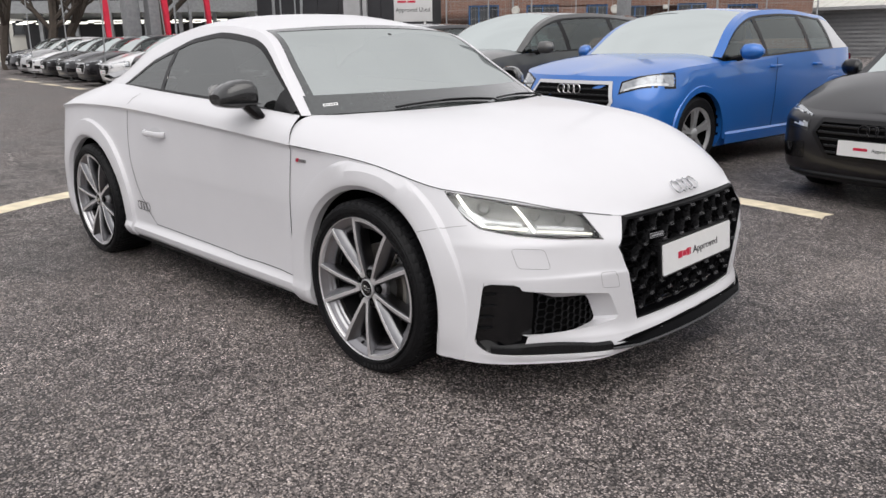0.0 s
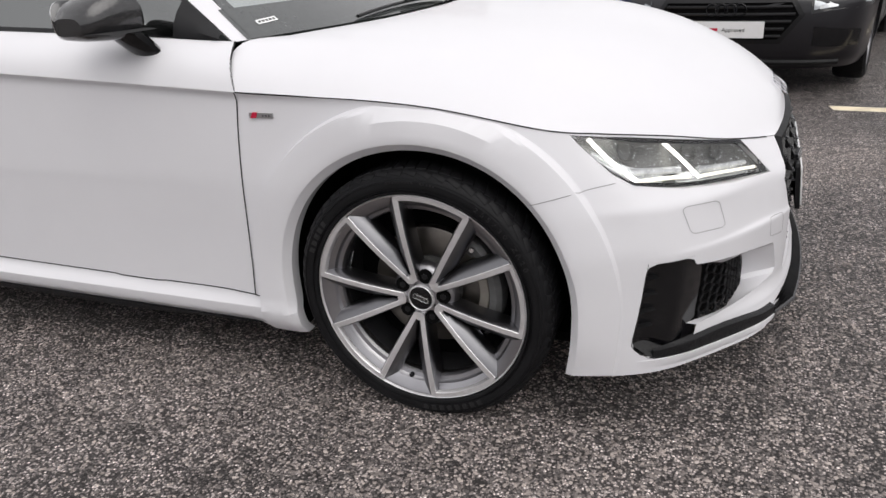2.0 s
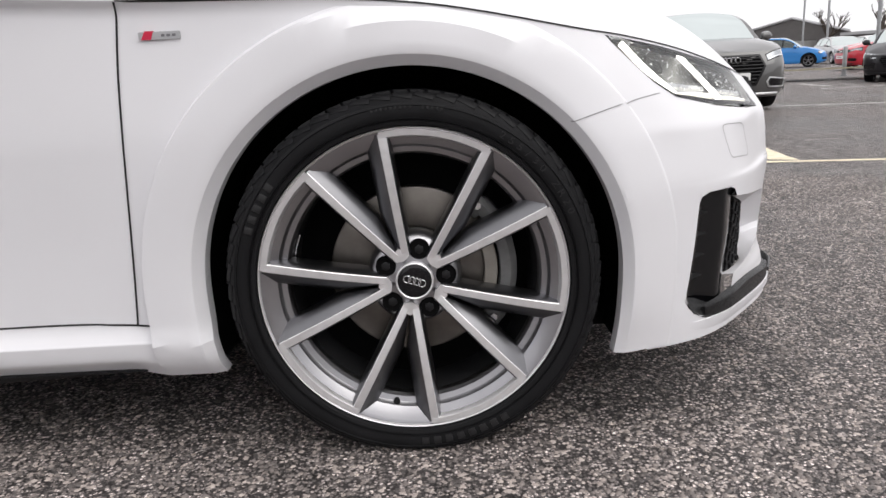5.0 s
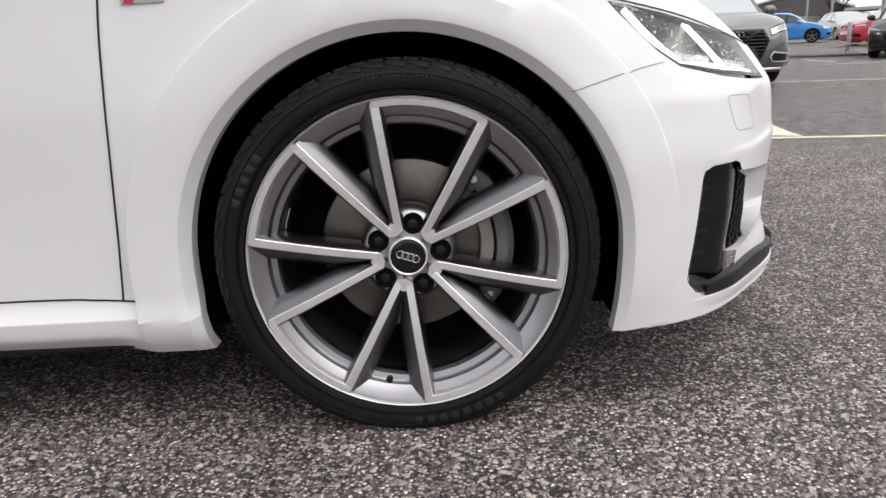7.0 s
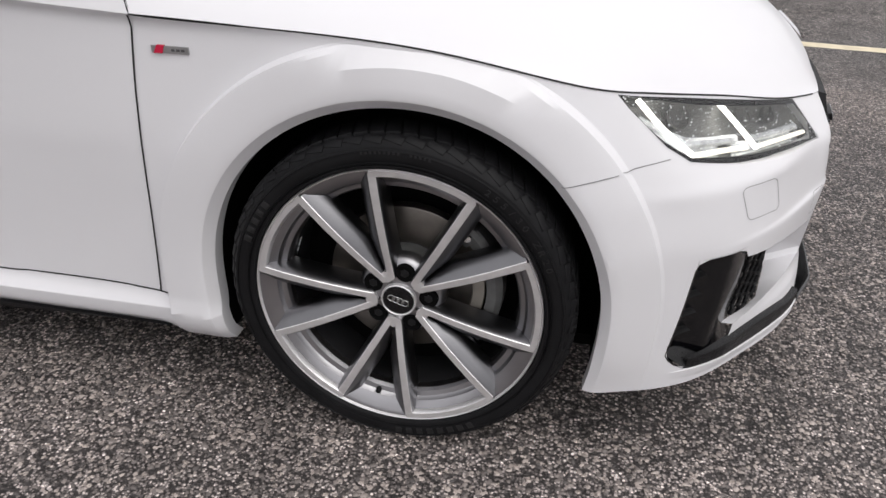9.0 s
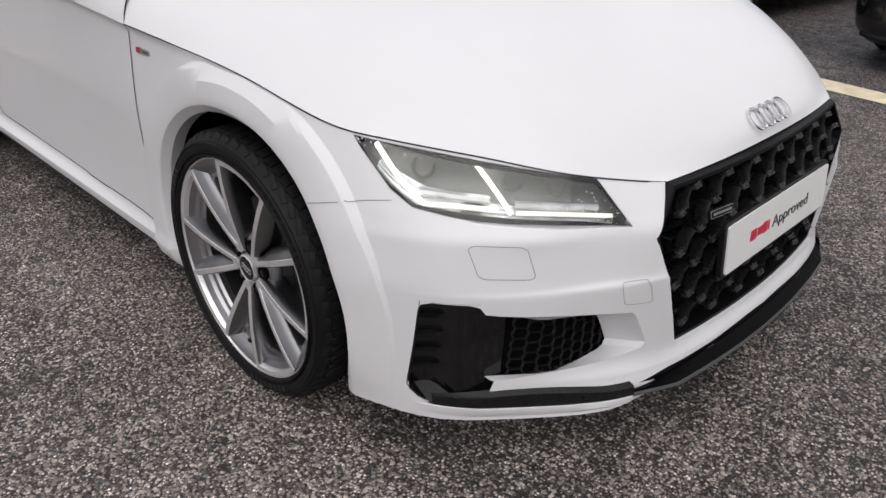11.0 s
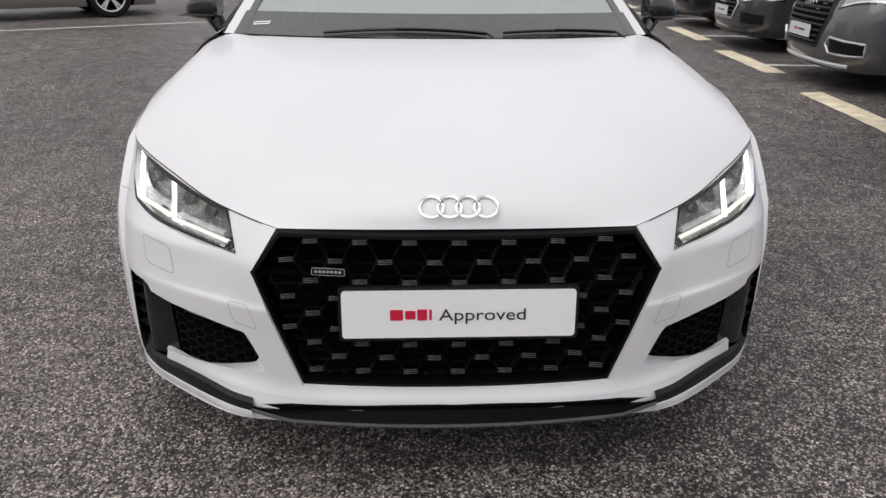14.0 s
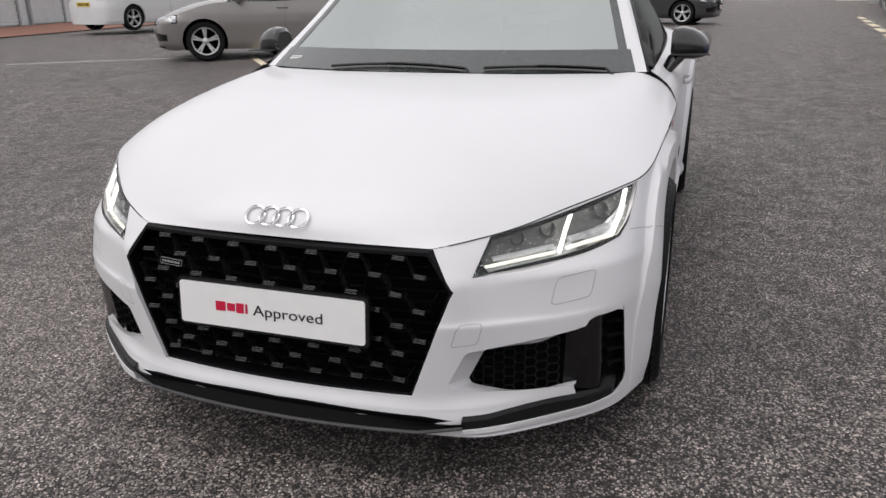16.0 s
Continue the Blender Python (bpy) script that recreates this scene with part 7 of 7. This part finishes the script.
slab("back", (0, 0.4, 0), (18.5, 9, 7.0), CLADDARK, brick)
for xx in (3.9, 9.3, 14.1):
    bm = bmesh.new()
    tube(bm, [(xx, -0.07, 0), (xx, -0.07, 7.0)], 0.05, 8)
    part("downpipe", bm, GALV, brick)
for xx, zz in ((4.05, 3.05), (9.15, 3.0)):
    part("wall_disc", revolve([(0.0, 0.0), (0.20, 0.0), (0.22, 0.03), (0.22, 0.10)], 24), SHEETWHITE, brick, m=Matrix.Translation((xx, -0.12, zz)))
bm = bmesh.new()
box(bm, (-0.3, -0.32, 2.75), (0.0, -0.02, 2.95), 0.02)
part("lamp_box", bm, SHEETWHITE, brick, m=Matrix.Translation((11.8, 0, 0.2)))

# dark clad showroom wing
A, B = (-39.06, 23.04), (-29.04, 29.08)
wing = empty("showroom_wing", facing(A, B, -0.2), "dark clad showroom wing with a grey pier", "building")
for k in range(9):
    slab("panel", (k * 1.3 + 0.01, 0, 0), (k * 1.3 + 1.29, 0.25, 7.5), CLADDARK, wing)
slab("pier", (5.6, -0.25, 0), (6.6, 0.02, 7.5), CLADGREY, wing)
slab("pier", (6.75, -0.2, 0), (7.0, 0.02, 7.5), CLADGREY, wing)
slab("back", (0, 0.27, 0), (11.7, 8, 7.4), CLADDARK, wing)
for x0 in (0.3, 2.2, 4.0):
    slab("upper_window", (x0, -0.03, 4.6), (x0 + 0.9, -0.005, 6.8), mat("lilac_glass", (0.42, 0.38, 0.5), 0.15, spec=0.8), wing)
for xx in (0.5, 2.1, 3.0):
    bm = bmesh.new()
    tube(bm, [(xx, -1.2, 0), (xx, -1.2, 6.5)], 0.05, 8)
    part("pole", bm, GALV, wing)

# open showroom deck with strip lights
A, B = (-49.8, 13.34), (-40.5, 24.75)
deck = empty("showroom_deck", facing(A, B, 0.05), "open showroom deck with grey columns and strip lights", "building")
slab("floor_slab", (-4, 0, 0.0), (14.7, 10, 0.3), CONCRETE, deck)
slab("roof_slab", (-4, -0.6, 3.2), (14.7, 10, 3.9), GALV, deck)
slab("back", (-4, 9.6, 0.3), (14.7, 10, 3.2), CLADDARK, deck)
slab("upper_wall", (-4, 1.0, 3.9), (14.7, 1.3, 8.0), CLADDARK, deck)
for k in range(9):
    slab("column", (-3.5 + k * 2.1, 0.2, 0.3), (-3.28 + k * 2.1, 0.42, 3.2), GALV, deck)
for k in range(14):
    for j in range(3):
        slab("strip_lamp", (-3.2 + k * 1.3, 1.2 + j * 2.6, 2.75 - 0.0 * j), (-2.4 + k * 1.3, 1.32 + j * 2.6, 2.82), STRIPLIGHT, deck)
for j in range(3):
    bm = bmesh.new()
    tube(bm, [(-4, -0.55, 4.1 + j * 0.25), (14.7, -0.55, 4.1 + j * 0.25)], 0.03, 6)
    part("rail", bm, GALV, deck)

# pale building far along the row
A, B = (-63.96, 10.17), (-58.1, 22.32)
pale = empty("pale_building", facing(A, B, 0.0), "pale rendered building far beyond the lot", "building")
wall_with_holes("wall", 18, 6, 0.3, [(2 + 2.2 * k, 2.2, 3.4 + 2.2 * k, 3.2) for k in range(6)], SHEETWHITE, pale)
for k in range(6):
    window(pale, 2 + 2.2 * k, 2.2, 3.4 + 2.2 * k, 3.2, CLADDARK, 1)
slab("roof", (-0.2, -0.3, 6), (18.2, 6, 6.25), CLADGREY, pale)

# low building with a white sheet roof
A, B = (-16.07, 44.29), (-6.22, 43.96)
low = empty("low_shed", facing(A, B, -0.2), "low grey shed with a white sheet roof", "building")
slab("wall", (0, 0.3, 0), (14, 6, 3.0), CLADGREY, low)
for k in range(24):
    slab("shutter_slat", (0.8, 0.24, 0.2 + k * 0.11), (9.5, 0.29, 0.295 + k * 0.11), CLADGREY if k % 2 else GALV, low)
bm = grid(np.array([[(x, y, z) for x in np.linspace(-0.4, 14.4, 40)] for y, z in ((-0.5, 3.02), (6.3, 4.6))]))
part("roof", bm, SHEETWHITE, low)
slab("fascia", (-0.4, -0.52, 2.86), (14.4, -0.46, 3.04), CLADGREY, low)
for k in range(30):
    bm = bmesh.new()
    tube(bm, [(-0.3 + k * 0.5, -0.5, 3.05), (-0.3 + k * 0.5, 6.3, 4.63)], 0.02, 4)
    part("roof_rib", bm, SHEETWHITE, low)

# sign board
sg = empty("sign_board", facing((-21.93, 18.39), (-20.32, 19.83), 0.0), "white dealer sign board on two posts", "sign")
slab("board", (0.3, -0.05, 2.05), (1.85, 0.05, 4.2), SIGNWHITE, sg, bevel=0.01)
for xx in (0.55, 1.5):
    slab("post", (xx, -0.03, 0), (xx + 0.09, 0.04, 2.06), SIGNWHITE, sg)
text("lettering", "Approved Used", 0.235, INK, sg, Matrix.Translation((1.07, -0.056, 2.50)) @ Matrix.Rotation(radians(90), 4, "X"), squash=0.93)
slab("wordmark_bar", (0.45, -0.058, 2.78), (0.80, -0.05, 2.86), RED, sg)
slab("wordmark_bar", (0.86, -0.058, 2.78), (1.18, -0.05, 2.86), RED, sg)


# feather flags
def flag(x, y, h, lean=0.0):
    f = empty("feather_flag", pose(x, y, rise(x, y), 0, 0, 35), "tall red feather flag on a thin pole", "flag", "feather flags")
    bm = bmesh.new()
    tube(bm, [(0.34, 0, 0), (0.16, 0, h * 0.6), (0.10 + lean, 0, h * 0.92), (0.35 + lean, 0, h)], 0.022, 6)
    part("pole", bm, GALV, f)
    P = np.array([[(0.02 + 0.3 * (1 - s) + (0.08 + lean) * s**3 + 0.27 * v * (0.8 + 0.3 * math.sin(3 * s)), 0.05 * math.sin(6 * v + 5 * s), h * (0.22 + 0.76 * s)) for v in np.linspace(0, 1, 6)] for s in np.linspace(0, 1, 20)])
    part("cloth", grid(P), FLAGRED, f)


flag(-29.22, 9.68, 5.2)
flag(-30.01, 12.53, 5.2, -0.1)
flag(-31.41, 15.24, 5.4)


def steel_post(x, y, w, h, label, name="steel_post"):
    p = empty(name, pose(x, y, rise(x, y)), label, "post")
    slab("shaft", (-w / 2, -w / 2, 0), (w / 2, w / 2, h), GALV, p, bevel=w * 0.06)
    slab("base_plate", (-w * 0.8, -w * 0.8, 0), (w * 0.8, w * 0.8, 0.03), GALV, p)
    return p


steel_post(-32.55, 12.47, 0.62, 9, "thick grey steel column by the showroom")
steel_post(-32.08, 13.26, 0.5, 9, "thick grey steel column by the showroom")
steel_post(-10.13, 17.13, 0.30, 9, "grey lamp post standing behind the parked row", "lamp_post")
steel_post(-31.62, 11.14, 0.14, 8, "slim grey flag pole")
steel_post(-30.98, 14.51, 0.12, 8, "slim grey flag pole")
steel_post(-28.48, 17.31, 0.10, 8, "slim grey flag pole")

# wire fence before the brick building
fence = empty("wire_fence", facing((-23.7, 23.64), (-10.03, 31.75), -0.15), "tall grey wire fence with steel posts", "fence")
for k in range(9):
    slab("post", (k * 2.0 - 0.03, -0.03, 0), (k * 2.0 + 0.03, 0.03, 3.4), GALV, fence)
for j in range(8):
    bm = bmesh.new()
    tube(bm, [(0, 0, 0.4 + j * 0.4), (16, 0, 0.4 + j * 0.4)], 0.008, 4)
    part("wire", bm, GALV, fence)
bm = bmesh.new()
for k in range(80):
    tube(bm, [(k * 0.2, 0.0, 0.2), (k * 0.2, 0.0, 3.3)], 0.005, 3)
tagged(part("upright_wires", bm, GALV, fence), kind="stuff")


# slim marker poles along the bay line
for x, y, lean in ((-19.57, 5.94, 0.5), (-24.73, 6.82, 0.1), (-13.9, 5.31, 0.12), (-8.76, 4.94, 0.25), (-29.47, 7.17, 0.2)):
    p = empty("marker_pole", pose(x, y, rise(x, y)), "slim grey marker pole on the bay line", "pole", "marker poles")
    bm = bmesh.new()
    tube(bm, [(0, 0, 0), (lean * 0.3, 0, 1.2), (lean, 0, 3.2)], 0.022, 8)
    part("shaft", bm, GALV, p)
    part("foot", revolve([(0.0, 0.03), (0.06, 0.03), (0.08, 0.0)], 16, axis="z"), SATINBLACK, p)


# bare trees
def bare_tree(x, y, h, seed, group="bare trees"):
    rnd = random.Random(seed)
    t = empty("bare_tree", pose(x, y, rise(x, y), 0, 0, seed * 53), "bare winter tree with a dark trunk and fine twigs", "tree", group)
    bm, tw = bmesh.new(), bmesh.new()

    def limb(p, d, length, r, depth):
        pts = [p]
        for _ in range(3):
            d = (d + Vector((rnd.uniform(-0.22, 0.22), rnd.uniform(-0.22, 0.22), rnd.uniform(-0.05, 0.2)))).normalized()
            pts.append(pts[-1] + d * length / 3)
        tube(bm if depth < 2 else tw, pts, r, 6 if depth < 2 else 4)
        if depth < 4:
            for _ in range(3 if depth else 6):
                q = pts[rnd.choice((2, 3))] if depth else pts[3] - d * rnd.uniform(0, length * 0.25)
                nd = (d + Vector((rnd.uniform(-1, 1), rnd.uniform(-1, 1), rnd.uniform(-0.1, 0.7)))).normalized()
                limb(q, nd, length * rnd.uniform(0.5, 0.75), r * 0.55, depth + 1)

    limb(Vector((0, 0, 0)), Vector((0, 0, 1)), h * 0.38, h * 0.032, 0)
    part("trunk", bm, BARK, t)
    part("twigs", tw, BARK, t, "fine bare twigs")


bare_tree(-37.66, 10.29, 6.5, 4)
bare_tree(-38.93, 11.77, 7.0, 9)
bare_tree(-41.86, 9.7, 6.5, 12)
bare_tree(-38.44, 17.1, 8.0, 17)

# white shutter building with a red paved strip, across the aisle
A, B = (-14.2, -21.6), (-24.5, -20.6)
shed = empty("shutter_building", pose(-28.39, -25.62, 0.2, 0, 0, 195.4), "white building with ribbed roller shutters", "building")
wallm = pose(0, 0, 0)
slab("wall", (-18, 0.15, 0), (6, 3.0, 5), SHUTTER, shed)
for x0 in (-4.2, -7.4, -10.6, -13.8):
    sh = empty("roller_shutter")
    sh.parent = shed
    for k in range(26):
        slab("slat", (x0, 0.08 - 0.02 * (k % 2), 0.1 + k * 0.12), (x0 + 2.3, 0.148, 0.205 + k * 0.12), SHUTTER, sh)
    slab("guide", (x0 - 0.12, 0.02, 0), (x0, 0.148, 3.3), GALV, sh)
    slab("guide", (x0 + 2.3, 0.02, 0), (x0 + 2.42, 0.148, 3.3), GALV, sh)
P = np.array([[(x, y, rise(x, y) + 0.03) for x in np.linspace(-30, -11, 24)] for y in (-21.9, -20.0, -18.2)])
for i in range(24):
    for j in range(3):
        far, near = -22.1 + 0.27 * (P[j, i, 0] + 18), -17.0 + 0.10 * (P[j, i, 0] + 14)
        P[j, i, 1] = far + (near - far) * j / 2
        P[j, i, 2] = rise(P[j, i, 0], P[j, i, 1]) + 0.03
tagged(part("pavement", grid(P, flip=True), PAVERED), "strip of red block paving along the shutters", "pavement", kind="structure")

# warehouse and verge beyond the far bays
A, B = (38.49, 95.4), (46.33, 73.19)
ware = empty("warehouse", facing(A, B, -0.3), "long brown-grey gabled warehouse with a pale roof edge", "building")
WARE = mat("brown_grey_sheeting", (0.10, 0.092, 0.09), 0.6, vary=0.12, scale=1.2)
part("gable_wall", prism(bmesh.new(), [(-14, 0), (17.5, 0), (17.5, 2.4), (9.9, 4.2), (-14, 0.6)], 0, 0.3, lambda a, b, d: (a, d, b)), WARE, ware)
for k in range(26):
    zt = 2.4 + 1.8 * (17.3 - k * 1.2) / 7.6 if 17.3 - k * 1.2 > 9.9 else 4.2 - 3.6 * (9.9 - 17.3 + k * 1.2) / 23.9
for (x0, z0), (x1, z1) in (((-14, 0.75), (9.9, 4.3)), ((9.9, 4.3), (17.6, 2.5))):
    bm = bmesh.new()
    tube(bm, [(x0, -0.1, z0), (x1, -0.1, z1)], (0.22, 0.14), 6, flat=(0, 1, 0))
    part("verge_board", bm, CLADGREY, ware)
slab("low_wing", (-10, -4, 0), (13.5, -0.1, 1.7), CONCRETE, ware)
slab("side_wing", (17.6, -1, 0), (42, 6, 2.0), WARE, ware)
slab("side_wing_roof", (17.6, -1.3, 2.0), (42, 6, 2.3), CLADGREY, ware)
P = np.array([[(x, y, rise(x, y) + 0.05) for x in np.linspace(4, 40, 12)] for y in (0, 1)])
for i in range(12):
    P[0, i, 1] = 19.4 - 0.25 * (P[0, i, 0] - 10)
    P[1, i, 1] = P[0, i, 1] + 1.9
tagged(part("verge", grid(P, flip=True), VERGE), "narrow strip of dry brown grass", "verge", kind="structure")
for x, y, h in ((27.5, 54.27, 9), (24.08, 44.2, 9), (15.81, 24.79, 8)):
    lp = empty("lamp_post", pose(x, y, rise(x, y)), "slim grey lamp post over the far bays", "lamp post", "far lamp posts")
    bm = bmesh.new()
    tube(bm, [(0, 0, 0), (0, 0, h)], 0.07, 8)
    part("shaft", bm, GALV, lp)
    slab("head", (-0.5, -0.12, h - 0.05), (0.2, 0.12, h + 0.08), CLADDARK, lp, bevel=0.02)
for k, (x, y) in enumerate(((46.44, 76.51), (49.46, 74.42), (43.41, 80.71), (52.49, 70.22))):
    bare_tree(x, y, 5.5, 21 + k, "far trees")
steel_post(13.14, 21.92, 0.10, 0.9, "short post on the grass verge", "short_post")


# plain unseen walls, added to block low sky light from sides and reflections
RENDER = mat("plain_grey_render", (0.30, 0.295, 0.29), 0.85, vary=0.15, scale=0.6)
for nm, lo, hi in (("light_block_south", (-4, -24.3, -0.4), (30, -24, 3.2)), ("light_block_east", (30, -24, -0.4), (30.3, 12, 4.5))):
    tagged(slab(nm, lo, hi, RENDER, None), "plain grey wall added out of view to block low light", "wall", kind="structure")


# ---- loose chippings of the asphalt near the car ----
def chippings():
    rng = np.random.default_rng(5)
    zones = [(-1.0, 1.7, -1.95, -0.80, 14000), (-2.2, -1.0, -1.95, -0.80, 6000), (1.7, 2.7, -2.35, -0.80, 7000), (-2.2, 1.7, -2.35, -1.95, 7000), (0.80, 2.4, -0.80, 1.9, 9500), (-1.2, 2.2, 0.85, 2.7, 3600), (-0.9, 0.85, -0.80, -0.30, 4500)]
    base = np.array([(1, 0, 0), (0.5, 0.86, 0), (-0.5, 0.86, 0), (-1, 0, 0), (-0.5, -0.86, 0), (0.5, -0.86, 0), (0.45, 0.1, 0.62), (-0.4, 0.25, 0.55), (-0.05, -0.4, 0.6)])
    tri = [(6, 7, 8), (0, 1, 6), (1, 2, 7), (1, 7, 6), (2, 3, 7), (3, 4, 8), (3, 8, 7), (4, 5, 8), (5, 0, 6), (5, 6, 8)]
    V, F = [], []
    count = 0
    for x0, x1, y0, y1, dens in zones:
        n = int((x1 - x0) * (y1 - y0) * dens)
        c = np.c_[rng.uniform(x0, x1, n), rng.uniform(y0, y1, n)]
        patch = np.sin(c[:, 0] * 3.1 + 1.3 * np.sin(c[:, 1] * 2.3)) + np.sin(c[:, 1] * 4.2 + 1.7 * np.sin(c[:, 0] * 1.9))
        c = c[rng.uniform(-2.6, 1.2, n) < patch]
        n = len(c)
        r = 0.0022 + 0.0042 * rng.random(n) ** 1.7
        a = rng.uniform(0, 2 * np.pi, n)
        sx, sy, sz = r * rng.uniform(0.85, 1.5, n), r * rng.uniform(0.7, 1.1, n), r * rng.uniform(0.5, 1.0, n)
        p = base[None] * (1 + rng.uniform(-0.28, 0.28, (n, 9, 3)))
        p = p * np.stack([sx, sy, sz], -1)[:, None]
        co, si = np.cos(a)[:, None], np.sin(a)[:, None]
        q = np.stack([p[..., 0] * co - p[..., 1] * si, p[..., 0] * si + p[..., 1] * co, p[..., 2] - 0.0003], -1)
        q[..., 0] += c[:, 0:1]
        q[..., 1] += c[:, 1:2]
        ground_z = np.array([rise(x, y) for x, y in c]) if y1 > 1.4 else np.full(n, 0.012)
        q[..., 2] += ground_z[:, None]
        V.append(q.reshape(-1, 3))
        F.append((np.array(tri)[None] + (np.arange(n) * 9)[:, None, None] + count).reshape(-1, 3))
        count += n * 9
    V, F = np.concatenate(V), np.concatenate(F)
    me = bpy.data.meshes.new("chippings")
    me.vertices.add(len(V))
    me.vertices.foreach_set("co", V.ravel())
    me.loops.add(F.size)
    me.loops.foreach_set("vertex_index", F.ravel().astype(np.int32))
    me.polygons.add(len(F))
    me.polygons.foreach_set("loop_start", np.arange(0, F.size, 3, dtype=np.int32))
    me.update(calc_edges=True)
    m = bpy.data.materials.new("stone_chippings")
    m.use_nodes = True
    nt = m.node_tree
    g = nt.nodes.new("ShaderNodeNewGeometry")
    ramp = nt.nodes.new("ShaderNodeValToRGB")
    ramp.color_ramp.elements[0].color = (0.065, 0.058, 0.057, 1)
    ramp.color_ramp.elements[1].color = (0.47, 0.405, 0.37, 1)
    e = ramp.color_ramp.elements.new(0.6)
    e.color = (0.20, 0.172, 0.160, 1)
    nt.links.new(g.outputs["Random Per Island"], ramp.inputs[0])
    nt.links.new(ramp.outputs[0], nt.nodes["Principled BSDF"].inputs["Base Color"])
    nt.nodes["Principled BSDF"].inputs["Roughness"].default_value = 0.5
    me.materials.append(m)
    tagged(new("chippings", me), "pale stone chippings set in the asphalt", "gravel", kind="stuff")


chippings()
